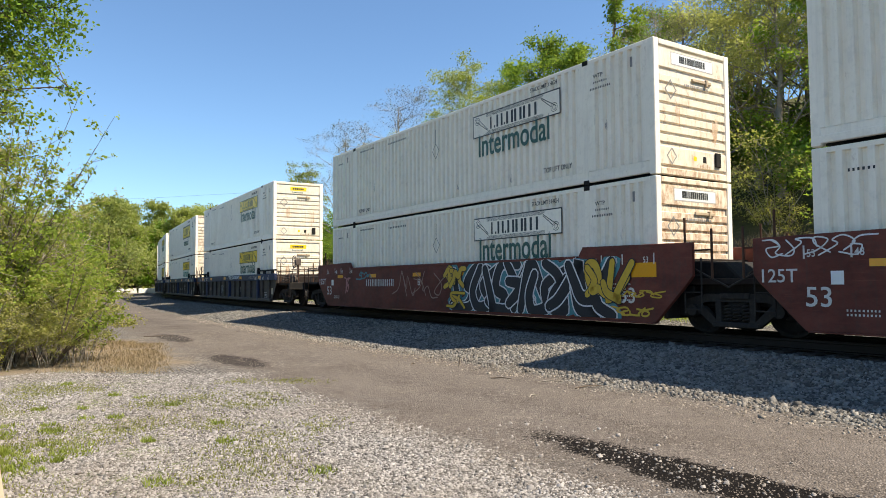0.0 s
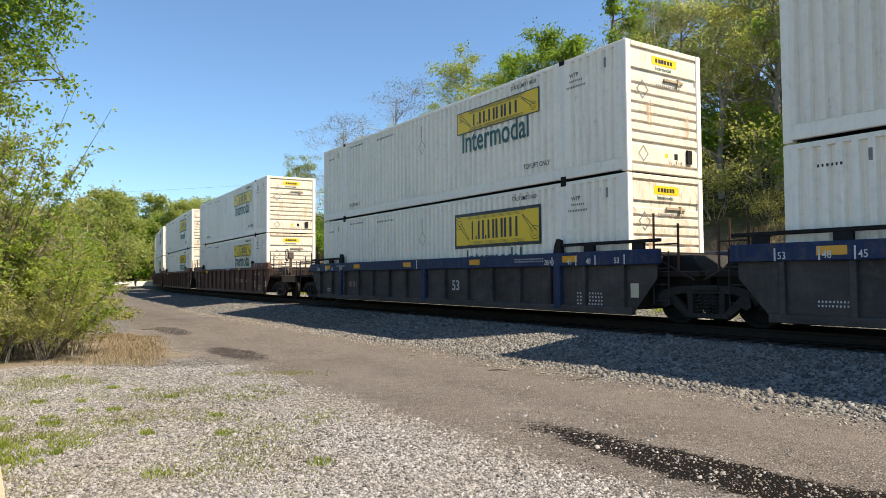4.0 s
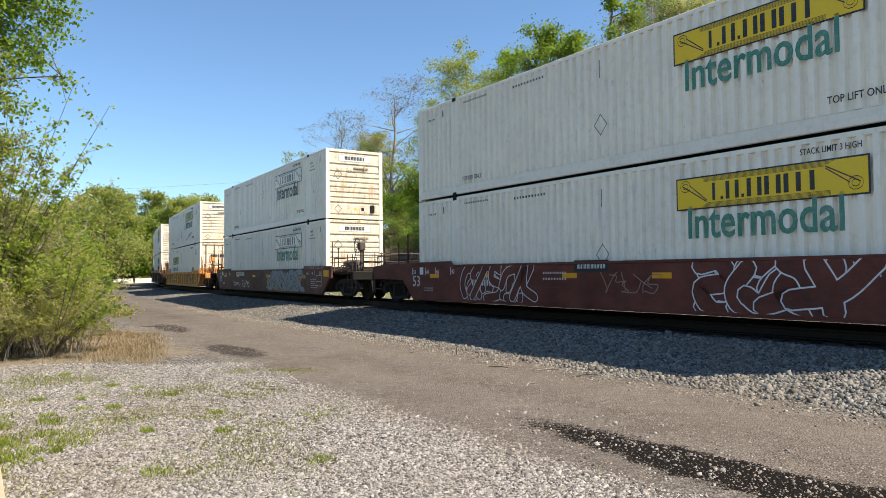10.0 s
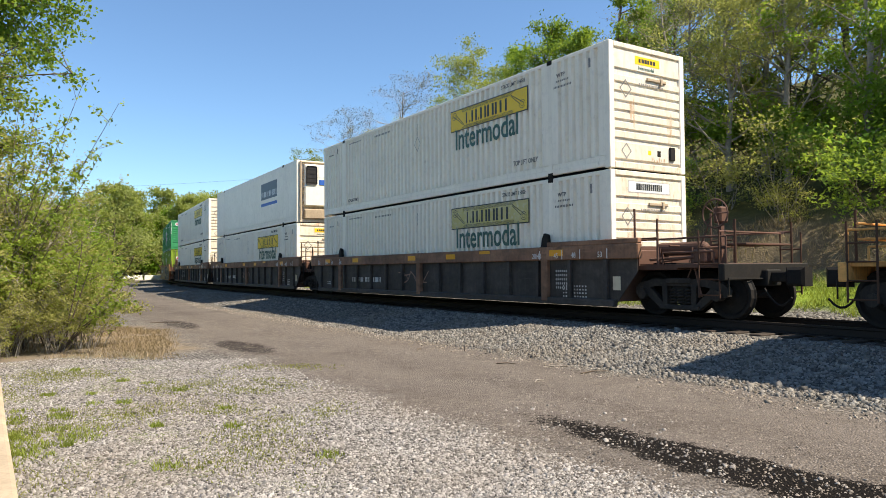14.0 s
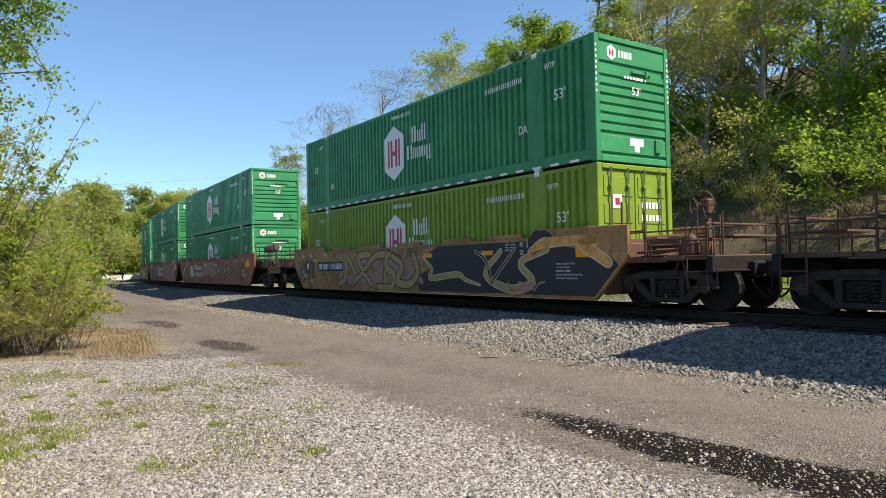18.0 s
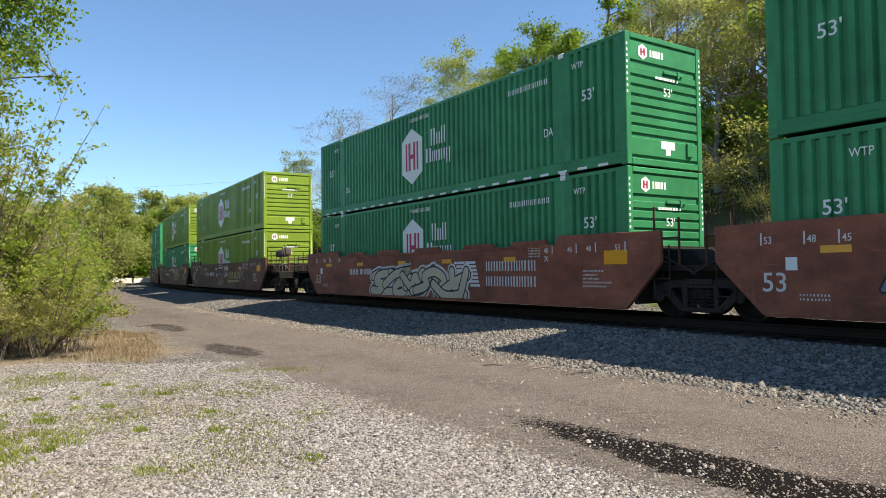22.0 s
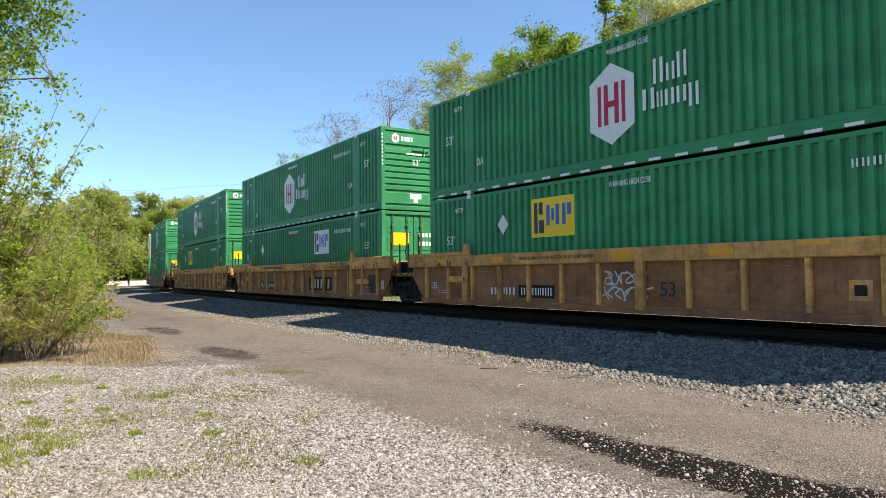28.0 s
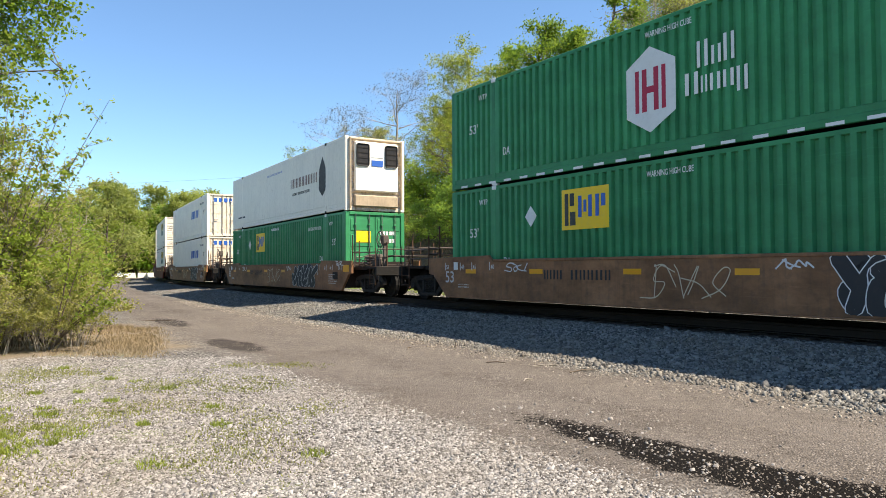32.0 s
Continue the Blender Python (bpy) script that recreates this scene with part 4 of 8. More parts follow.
        end_bars(root, LETTER_WHITE, 0.2, 0.9, 2.0, 2.15, 5, seed=9, x=8.05)
        end_bars(root, LETTER_WHITE, 0.2, 0.9, 1.7, 1.85, 5, seed=10, x=8.05)
    return root


def reefer_box(style="england", label=""):
    """White smooth-sided refrigerated container with its machine at the front end."""
    root = container("reefer", WHITE, False, flat=True, label=label, category="container")
    unit = part("cooling_unit", box(8.06, 8.22, -0.95, 0.95, 0.75, 2.72, 0.05), WHITE, root, "white refrigeration unit")
    for y in (-0.62, 0.62):
        grille = part("grille", box(8.215, 8.235, y - 0.27, y + 0.27, 1.75, 2.62, 0.06), GLASS_DARK, unit, "dark rounded grille")
        for i in range(4):
            part("grille_slat", box(8.235, 8.245, y - 0.24, y + 0.24, 1.84 + i * 0.2, 1.87 + i * 0.2), IRON, grille)
    part("control_panel", box(8.22, 8.24, -0.25, 0.25, 1.75, 2.0, 0.01), BLUE, unit)
    part("maker_panel", box(8.22, 8.235, -0.27, 0.27, 2.1, 2.62, 0.01), LETTER_WHITE, unit)
    part("fuel_tank", box(8.06, 8.2, -0.95, 0.95, 0.16, 0.62, 0.04), TIMBER, root)
    for y in (-1.12, 1.12):
        part("frame_post", tube((8.14, y, 0.1), (8.14, y, 2.85), 0.05, 8), TIMBER, root)
    part("top_bar", tube((8.14, -1.12, 2.8), (8.14, 1.12, 2.8), 0.035, 8), TIMBER, root)
    if style == "england":
        bars(1.9, 1.42, 3.2, 0.42, 9, root, MAROON, seed=21)
        words("GLOBAL TRANSPORTATION", 2.1, 1.08, 0.13, root, SPRAY_BLACK, -1.3005, wide=0.95)
        plate("crest", [(5.35, 1.05), (5.75, 0.75), (6.15, 1.05), (6.1, 1.9), (5.75, 2.4), (5.4, 1.9)], root, CHARCOAL, -1.302)
        plate("small_mark", rect(-6.9, -5.6, 0.6, 0.68), root, BLACK, -1.302)
        bars(-1.6, 2.35, 2.2, 0.1, 10, root, BLUE, seed=23)
    elif style == "blue":
        plate("blue_mark", rect(2.3, 5.1, 1.5, 2.35), root, SPRAY_BLUE, -1.302)
        bars(2.4, 1.62, 2.6, 0.28, 6, root, LETTER_WHITE, seed=24, y=-1.306)
        plate("blue_mark", rect(2.3, 5.1, 1.15, 1.3), root, BLUE, -1.302)
    return root


def swift_box(label=""):
    root = container("white", WHITE, True, label=label)
    bm = bmesh.new()
    for i, k in enumerate((0.5, 0.62, 0.2, 0.42, 0.5)):
        x = 1.7 + i * 0.62
        slab([(x, 1.5), (x + k, 1.5), (x + k + 0.14, 2.05), (x + 0.14, 2.05)], -1.304, -1.301, bm)
    part("slanted_bars", bm, BLUE, root)
    end_bars(root, BLUE, -0.85, 0.85, 2.35, 2.62, 5, seed=4, x=8.05)
    words("53'", 6.75, 1.62, 0.26, root, BLACK)
    bars(5.4, 2.3, 1.4, 0.14, 9, root, BLACK, seed=14)
    return root


# ---- well cars: origin at rail height under the middle ----
FORMS = {
    "swirl": [[(0.0, 0.85), (0.5, 1.0), (0.62, 0.6), (0.22, 0.45), (0.4, 0.06), (1.05, 0.0)]],
    "bowl": [[(1.1, 0.92), (0.6, 0.55), (0.78, 0.2), (0.3, 0.0), (0.05, 0.4), (0.3, 0.85)]],
    "loop": [[(0.0, 0.05), (0.6, 0.35), (0.75, 0.85), (0.4, 1.0), (0.3, 0.6), (1.0, 0.15)]],
    "arch": [[(0.0, 0.0), (0.3, 0.85), (0.15, 1.0), (0.75, 0.92), (1.1, 0.45)]],
    "mast": [[(0.0, 0.25), (0.55, 0.5), (1.1, 0.98)], [(0.65, 0.05), (0.45, 0.5), (0.2, 0.9)]],
    "slash": [[(0.05, 1.0), (0.45, 0.12), (0.55, 0.02), (0.72, 0.75), (1.1, 0.95)]],
    "tail": [[(0.0, 0.95), (0.35, 0.6), (0.3, 0.3), (0.7, 0.35), (0.8, 0.1), (1.15, 0.0)]],
    "crook": [[(0.0, 0.2), (0.3, 0.65), (0.5, 0.22), (0.78, 0.95), (1.1, 0.6)]],
}


def ribbon(bm, pts, r, y, taper=0.0, most=1.80):
    """A flat stroke with rounded ends through the points, drawn as a smooth curve."""
    p = [Vector(q) for q in pts]
    p = [p[0] * 2 - p[1]] + p + [p[-1] * 2 - p[-2]]
    line = []
    for i in range(1, len(p) - 2):
        for k in range(6):
            t = k / 6
            line.append(0.5 * ((2 * p[i]) + (p[i + 1] - p[i - 1]) * t + (2 * p[i - 1] - 5 * p[i] + 4 * p[i + 1] - p[i + 2]) * t * t + (3 * p[i] - p[i - 1] - 3 * p[i + 1] + p[i + 2]) * t ** 3))
    line.append(p[-2])
    n = len(line)
    left, right = [], []
    for i, q in enumerate(line):
        d = (line[min(n - 1, i + 1)] - line[max(0, i - 1)]).normalized()
        side = Vector((-d.y, d.x)) * r * (1 - taper * abs(2 * i / (n - 1) - 1))
        a, b = q + side, q - side
        left.append(bm.verts.new((a.x, y, min(max(a.y, 0.26), most))))
        right.append(bm.verts.new((b.x, y, min(max(b.y, 0.26), most))))
    for i in range(n - 1):
        bm.faces.new((left[i], right[i], right[i + 1], left[i + 1]))
    for at, way in ((0, -1), (n - 1, 1)):
        d = (line[min(n - 1, at + 1)] - line[max(0, at - 1)]).normalized() * way * r * (1 - taper)
        cap = [line[at] + Vector((d.x * math.cos(a) - d.y * math.sin(a), d.x * math.sin(a) + d.y * math.cos(a))) for a in (1.57, 0.8, 0.0, -0.8, -1.57)]
        if d.length > 1e-4:
            bm.faces.new([bm.verts.new((c.x, y - 0.0001, min(max(c.y, 0.26), most))) for c in cap])


def piece(car, x0, x1, z0, z1, forms, width, fill, line=None, halo=None, y=-1.5065, edge=0.035, slant=0.12, taper=0.25, seed=0, single=False):
    """Sprayed writing that no one can read: overlapping fat strokes, each with an outline, before a coloured cloud."""
    rng = random.Random(seed)
    z0, z1 = sized(car, z0), sized(car, z1)
    step, h = (x1 - x0) / len(forms), z1 - z0
    layers = {"cloud": bmesh.new(), "outline": bmesh.new(), "body": bmesh.new()}
    kinds = sorted(FORMS)
    most = max(z1 + 0.02, sized(car, 1.60))
    for k, form in enumerate(forms):
        strokes = [(form, -0.30, 1.5)] if width < 0.1 or single else [(rng.choice(kinds), rng.uniform(-0.5, 0.1), 1.3), (form, -0.25, 1.5)]
        for m, (kind, off, spread) in enumerate(strokes):
            gx0, gw, gz0, gh = x0 + (k + off) * step, step * spread, z0 + rng.uniform(0, 0.06) * h, h * rng.uniform(0.88, 0.97)
            lean, mirrored, upturned = slant + rng.uniform(-0.3, 0.3), rng.random() < 0.5, rng.random() < 0.5
            for n, stroke in enumerate(FORMS[kind]):
                pts = [(1.1 - a if mirrored else a, 1 - b if upturned else b) for a, b in stroke]
                pts = [(gx0 + gw * (a + rng.uniform(-0.12, 0.12)) + lean * b * gh, gz0 + gh * min(1.0, max(0.0, b + rng.uniform(-0.1, 0.1)))) for a, b in pts]
                at = y - 0.0022 * k - 0.0011 * m - 0.0002 * n
                ribbon(layers["cloud"], pts, width / 2 + 0.13, y + 0.0025 - 0.0001 * k - 0.0002 * m, 0.1, most)
                ribbon(layers["outline"], pts, width / 2 + edge, at, taper * 0.7, most)
                ribbon(layers["body"], pts, width / 2, at - 0.0005, taper, most)
    for name, material, label in (("cloud", halo, "sprayed colour cloud"), ("outline", line, "sprayed outline"), ("body", fill, "tangled spray-painted strokes")):
        if material:
            tagged(part("graffiti_" + name, layers[name], material, car), label, kind="stuff")
        else:
            layers[name].free()


def scrawl(car, x0, x1, z0, z1, forms, material, y=-1.5065, width=0.026, seed=0):
    piece(car, x0, x1, z0, z1, forms, width, material, None, None, y, seed=seed, taper=0.0)


def scars(root, seed, spots, material, y=-1.2995):
    """Ragged rust runs and knocks in the paint."""
    rng = random.Random(seed)
    for x, z, w, h in spots:
        n = 9
        pts = [(x + w * i / n, z + h * rng.uniform(-0.15, 0.15)) for i in range(n + 1)]
        pts += [(x + w * i / n, z + h * (rng.uniform(0.3, 1.0) if i % 2 else rng.uniform(0.1, 0.6))) for i in range(n, -1, -1)]
        plate("rust_stain", pts, root, material, y, 0.0015, "ragged stain")


RAIL_GREY = surface("dusty_grey_ironwork", (0.115, 0.092, 0.080), 0.75, vary=0.3, dirt=0.4, streak=0.3, grime=(0.05, 0.035, 0.028), rust=0.3)
RAIL_RED = surface("rust_red_ironwork", (0.125, 0.066, 0.048), 0.75, vary=0.3, dirt=0.4, streak=0.3, grime=(0.07, 0.04, 0.03), rust=0.4)


def end_gear(root, sign, paint, coupler, brake, drum, wall_top):
    """The platform over the truck at one end; with a coupler where the car ends."""
    e = sign
    reach = 11.1 if coupler else 9.5
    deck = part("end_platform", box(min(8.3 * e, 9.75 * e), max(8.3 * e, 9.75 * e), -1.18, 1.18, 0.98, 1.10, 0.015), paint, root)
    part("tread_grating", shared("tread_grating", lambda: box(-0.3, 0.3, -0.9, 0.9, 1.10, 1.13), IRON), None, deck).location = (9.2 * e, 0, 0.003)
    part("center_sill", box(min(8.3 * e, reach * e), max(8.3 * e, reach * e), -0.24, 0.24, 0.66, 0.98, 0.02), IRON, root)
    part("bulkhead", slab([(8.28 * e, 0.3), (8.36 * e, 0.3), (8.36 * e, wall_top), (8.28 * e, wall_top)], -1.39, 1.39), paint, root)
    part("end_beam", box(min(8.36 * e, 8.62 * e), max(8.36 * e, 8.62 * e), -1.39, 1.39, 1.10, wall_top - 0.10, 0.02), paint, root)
    for y in (-1.30, 1.30):
        for x in (8.75, 9.35):
            st = part("stanchion", shared("stanchion", lambda: tube((0, 0, 0), (0, 0, 0.95), 0.024, 8), RAIL_RED if paint in (TAN, RUSTY, RAIL_RED) else RUST), None, root)
            st.location = (x * e, y, 1.1 if x > 9 else 1.35)
        gr = part("grab_iron", shared("grab_iron", lambda: tube((-0.3, 0, 0.2), (0.3, 0, 0.2), 0.016, 6), RUST), None, root)
        gr.location = (9.05 * e, y, 1.45)
    if not coupler:
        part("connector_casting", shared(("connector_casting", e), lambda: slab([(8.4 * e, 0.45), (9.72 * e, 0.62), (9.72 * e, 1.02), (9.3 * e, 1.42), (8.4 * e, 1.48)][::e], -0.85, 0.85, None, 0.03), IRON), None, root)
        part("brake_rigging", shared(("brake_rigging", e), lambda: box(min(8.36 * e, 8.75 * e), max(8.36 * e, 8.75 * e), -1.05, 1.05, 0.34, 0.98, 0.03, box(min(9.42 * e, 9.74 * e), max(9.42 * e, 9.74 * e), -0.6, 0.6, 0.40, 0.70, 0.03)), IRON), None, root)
        part("brake_rod", shared(("brake_rod", e), lambda: tube((8.5 * e, -1.28, 1.50), (9.70 * e, -1.28, 0.92), 0.02, 6), DUSTY_IRON), None, root)
        lad = part("ladder", shared(("end_ladder", e), lambda: tube((8.75 * e, -1.33, 0.42), (8.75 * e, -1.33, 1.5), 0.016, 6, tube((9.13 * e, -1.33, 0.42), (9.13 * e, -1.33, 1.5), 0.016, 6)), DUSTY_IRON), None, root)
        for i in range(3):
            part("ladder_rung", shared(("end_rung", e), lambda: tube((8.75 * e, -1.33, 0.5), (9.13 * e, -1.33, 0.5), 0.014, 6), DUSTY_IRON), None, lad).location = (0, 0, i * 0.33)
    if coupler:
        part("coupler_shank", box(min(11.0 * e, 11.55 * e), max(11.0 * e, 11.55 * e), -0.11, 0.11, 0.74, 0.94, 0.02), IRON, root)
        part("coupler_knuckle", slab([(11.42 * e, 0.66), (11.78 * e, 0.66), (11.78 * e, 1.02), (11.42 * e, 1.02)], -0.19, 0.17, None, 0.05), IRON, root)
        part("outer_platform", box(min(9.75 * e, 10.95 * e), max(9.75 * e, 10.95 * e), -1.25, 1.25, 1.02, 1.11, 0.012), paint, root)
        part("end_sill", box(min(10.85 * e, 10.98 * e), max(10.85 * e, 10.98 * e), -1.42, 1.42, 0.78, 1.1, 0.015), IRON if paint in (GEAR, RAIL_RED) else paint, root)
        for y in (-1.38, 1.38):
            lad = part("ladder", tube((10.4 * e, y, 0.45), (10.4 * e, y, 1.75), 0.018, 6, tube((10.85 * e, y, 0.45), (10.85 * e, y, 1.75), 0.018, 6)), RUST, root)
            for i in range(4):
                part("ladder_rung", tube((10.4 * e, y, 0.5 + i * 0.3), (10.85 * e, y, 0.5 + i * 0.3), 0.014, 6), RUST, lad)
        for y in (-0.95, 0.95):
            part("stanchion", tube((10.9 * e, y, 1.1), (10.9 * e, y, 1.95), 0.024, 8), RUST, root)
        part("cut_lever", tube((11.02 * e, -1.35, 0.82), (11.02 * e, 0.0, 0.80), 0.014, 6, tube((11.02 * e, -1.35, 0.82), (11.02 * e, -1.35, 0.5), 0.014, 6)), IRON, root)
        hose = bmesh.new()
        for i in range(6):
            a, b = i / 6, (i + 1) / 6
            tube(((11.1 + 0.55 * a) * e, -0.35, 0.62 - 0.32 * math.sin(a * 2.6)), ((11.1 + 0.55 * b) * e, -0.35, 0.62 - 0.32 * math.sin(b * 2.6)), 0.022, 6, hose)
        part("air_hose", hose, IRON, root, "hanging rubber air hose")
        iron = TAN if paint is TAN else RAIL_RED if paint in (RUSTY, RAIL_RED) else RAIL_GREY
        for name, pts in (("handrail", ((8.8, -1.24, 1.08), (8.8, -1.24, 1.62), (10.9, -1.24, 1.62), (10.9, -1.24, 1.08))),
                          ("handrail", ((9.4, -1.2, 1.08), (9.4, -1.2, 1.34), (10.6, -1.2, 1.34), (10.6, -1.2, 1.08))),
                          ("handrail", ((8.8, 0.95, 1.08), (8.8, 0.95, 1.75), (10.9, 0.95, 1.75), (10.9, 0.95, 1.08))),
                          ("cross_rail", ((9.6, -1.24, 1.48), (9.6, 0.95, 1.48))), ("cross_rail", ((10.75, -1.24, 1.72), (10.75, 0.95, 1.72)))):
            part(name, shared((name, e, pts[0][:2]), lambda: bent([(x * e, y, z) for x, y, z in pts], 0.019), iron), None, root)
        part("crossover_grating", shared(("crossover_grating", e), lambda: box(min(10.2 * e, 11.0 * e), max(10.2 * e, 11.0 * e), -0.75, 0.75, 1.46, 1.50, 0.006), iron), None, root)
        if brake and e > 0:
            z = 2.0 if drum else 1.42
            tank = part("air_tank", lathe_x(8.95, 10.2, -0.80, z, 0.19 if drum else 0.14), iron, root, "horizontal air reservoir")
            bm = bmesh.new()
            for x in (9.15, 9.95):
                tube((x, -1.0, 1.1), (x, -0.98, z + 0.02), 0.022, 6, bm)
                tube((x, -0.6, 1.1), (x, -0.62, z - 0.12), 0.022, 6, bm)
                tube((x, -1.0, z - 0.16), (x, -0.6, z - 0.16), 0.022, 6, bm)
            tube((9.2, -1.0, 1.15), (9.9, -1.0, z - 0.2), 0.018, 6, bm)
            part("tank_stand", bm, iron, tank)
            br = part("brake_housing", box(10.44, 10.62, -0.98, -0.72, 1.9, 2.22, 0.03, box(10.49, 10.57, -0.90, -0.80, 1.1, 1.95)), iron, root)
            bm = bmesh.new()
            n = 20
            for i in range(n):
                a, b = 2 * math.pi * i / n, 2 * math.pi * (i + 1) / n
                tube((10.53 + 0.28 * math.cos(a), -1.03, 2.08 + 0.28 * math.sin(a)), (10.53 + 0.28 * math.cos(b), -1.03, 2.08 + 0.28 * math.sin(b)), 0.017, 6, bm)
            for i in range(5):
                a = 2 * math.pi * i / 5
                tube((10.53, -1.03, 2.08), (10.53 + 0.28 * math.cos(a), -1.03, 2.08 + 0.28 * math.sin(a)), 0.012, 6, bm)
            part("brake_wheel", bm, iron, br, "spoked hand-brake wheel")
            part("brake_chain", tube((10.40, -1.0, 1.95), (9.85, -1.05, 0.75), 0.016, 6, tube((10.25, -1.1, 0.45), (10.05, -1.1, 1.2), 0.02, 6)), iron, br)
            part("valve_block", box(10.05, 10.35, -1.12, -0.85, 1.12, 1.40, 0.03, tube((9.0, -1.12, 1.2), (10.1, -1.12, 1.24), 0.03, 8)), iron, root)


def bent(points, r):
    """A round bar through the points."""
    bm = bmesh.new()
    for a, b in zip(points[:-1], points[1:]):
        tube(a, b, r, 6, bm)
    return bm


def lathe_x(x0, x1, y, z, r):
    """A drum with domed ends lying along the car."""
    bm = bmesh.new()
    rings = []
    for x, k in ((x0, 0.35), (x0 + 0.04, 0.8), (x0 + 0.10, 1.0), (x1 - 0.10, 1.0), (x1 - 0.04, 0.8), (x1, 0.35)):
        rings.append([bm.verts.new((x, y + r * k * math.cos(i * math.pi / 8), z + r * k * math.sin(i * math.pi / 8))) for i in range(16)])
    for p, q in zip(rings[:-1], rings[1:]):
        for i in range(16):
            bm.faces.new((p[i], p[(i + 1) % 16], q[(i + 1) % 16], q[i]))
    bm.faces.new(rings[0])
    bm.faces.new(rings[-1])
    bmesh.ops.recalc_face_normals(bm, faces=bm.faces)
    return bm


# height of the side, depth of its top beam, and rise of that beam at the ends
SIDES = {("weathered_yellow_car_paint", "weathered_yellow_car_paint"): (1.24, 0.14, 0.10), ("dark_brown_car_paint", "dark_brown_car_paint"): (1.56, 0.13, 0.20),
         ("rusty_brown_car_paint", "weathered_yellow_car_paint"): (1.56, 0.31, 0.11), ("charcoal_car_paint", "oxide_brown_beam_paint"): (1.56, 0.33, 0.11)}


def well_car(style, paint, chord, front, back, label, brake=True):
    """style: smooth plate sides or ribbed sides; front and back: whether that end carries a coupler."""
    root = new("well_car")
    tagged(root, label, "freight car")
    for sy in (-1, 1):
        def put_side(name, bm, m, label=""):
            ob = part(name, bm, m, root, label)
            if sy > 0:
                ob.matrix_basis = Matrix.Diagonal((1, -1, 1, 1))
            return ob
        if style == "smooth":
            low = front and back and paint is not OLD_YELLOW
            edge = 1.21 if low else 1.59
            def make():
                if low:
                    half = [(8.15, 0.205), (8.78, 0.80), (10.72, 0.84), (10.80, 1.26), (9.6, 1.34), (6.12, 1.37), (5.95, edge)] if paint is MAROON else [(8.15, 0.205), (8.80, 0.82), (9.05, 0.86), (9.05, 1.33), (6.12, 1.37), (5.95, edge)]
                else:
                    half = [(8.15, 0.205), (8.95, 1.02), (9.05, 1.15), (9.05, 1.80), (6.12, 1.84), (5.95, edge)]
                return slab(half + [(-x, z) for x, z in half[::-1]], -1.50, -1.40, None, 0.012)
            put_side("side_wall", shared(("smooth_side", low, paint is MAROON), make, paint), None)
            put_side("top_chord", shared(("smooth_chord", low), lambda: box(-5.9, 5.9, -1.515, -1.385, edge - 0.02, edge + 0.05, 0.015), paint), None)
            put_side("bottom_flange", shared("bottom_flange", lambda: box(-8.1, 8.1, -1.53, -1.36, 0.183, 0.212, 0.006), paint), None)
            if paint in (BARN, OLD_YELLOW):
                for x in (-4.6, -2.2, 0.3, 2.9, 5.0) if sy < 0 else ():
                    put_side("guide_lug", shared(("guide_lug", x), lambda: slab([(x - 0.72, 1.64), (x + 0.72, 1.64), (x + 0.62, 1.76), (x - 0.62, 1.76)], -1.49, -1.40, None, 0.012), paint), None)
            if sy > 0:
                continue
            ends = (8.75, 9.35) if low and paint is MAROON else (8.3, 8.85) if low else (7.55, 8.2)
            put_side("end_reflector", shared(("end_reflector", ends), lambda: box(ends[0], ends[1], -1.504, -1.4985, edge - 0.30 if low else 1.14, edge - 0.04 if low else 1.44), ORANGE), None)
            for x in (-6.9, -4.2, -1.2, 1.4, 4.3):
                put_side("reflector", shared(("reflector", x, low), lambda: box(x - 0.24, x + 0.24, -1.504, -1.4985, edge - 0.33, edge - 0.21), ORANGE), None)
        else:
            top, deep, rise = SIDES.get((paint.name, chord.name), (1.56, 0.32, 0.14))
            put_side("side_wall", shared(("ribbed_side", top), lambda: slab([(-8.3, 0.26), (8.3, 0.26), (8.9, 0.95), (8.9, top - 0.1), (-8.9, top - 0.1), (-8.9, 0.95)], -1.40, -1.385), paint), None)
            put_side("top_chord", shared(("ribbed_chord", top, deep), lambda: box(-9.0, 9.0, -1.52, -1.36, top - deep, top, 0.02), chord), None)
            for e in (-1, 1) if sy < 0 else ():
                if chord is NAVY:
                    put_side("guide_rail", shared(("guide_rail", e), lambda: box(min(6.1 * e, 9.0 * e), max(6.1 * e, 9.0 * e), -1.47, -1.36, top + 0.14, top + 0.21, 0.01, box(min(6.9 * e, 7.2 * e), max(6.9 * e, 7.2 * e), -1.46, -1.38, top, top + 0.15, 0, box(min(8.3 * e, 8.6 * e), max(8.3 * e, 8.6 * e), -1.46, -1.38, top, top + 0.15))), IRON), None)
                else:
                    put_side("raised_chord", shared(("raised_chord", e, rise, top), lambda: box(min(6.15 * e, 9.0 * e), max(6.15 * e, 9.0 * e), -1.51, -1.37, top, top + rise, 0.015), chord), None)
            put_side("bottom_chord", shared("bottom_chord", lambda: box(-8.3, 8.3, -1.51, -1.36, 0.185, 0.34, 0.015), paint), None)
            if sy > 0:
                continue
            for i in range(15):
                x = -8.05 + i * 1.15
                put_side("rib", shared(("rib", i, top), lambda: slab([(x - 0.05, 0.33), (x + 0.05, 0.33), (x + 0.05, top - deep), (x - 0.05, top - deep)], -1.50 if top > 1.3 else -1.47, -1.40, None, 0.01), chord if chord is TAN else paint), None)
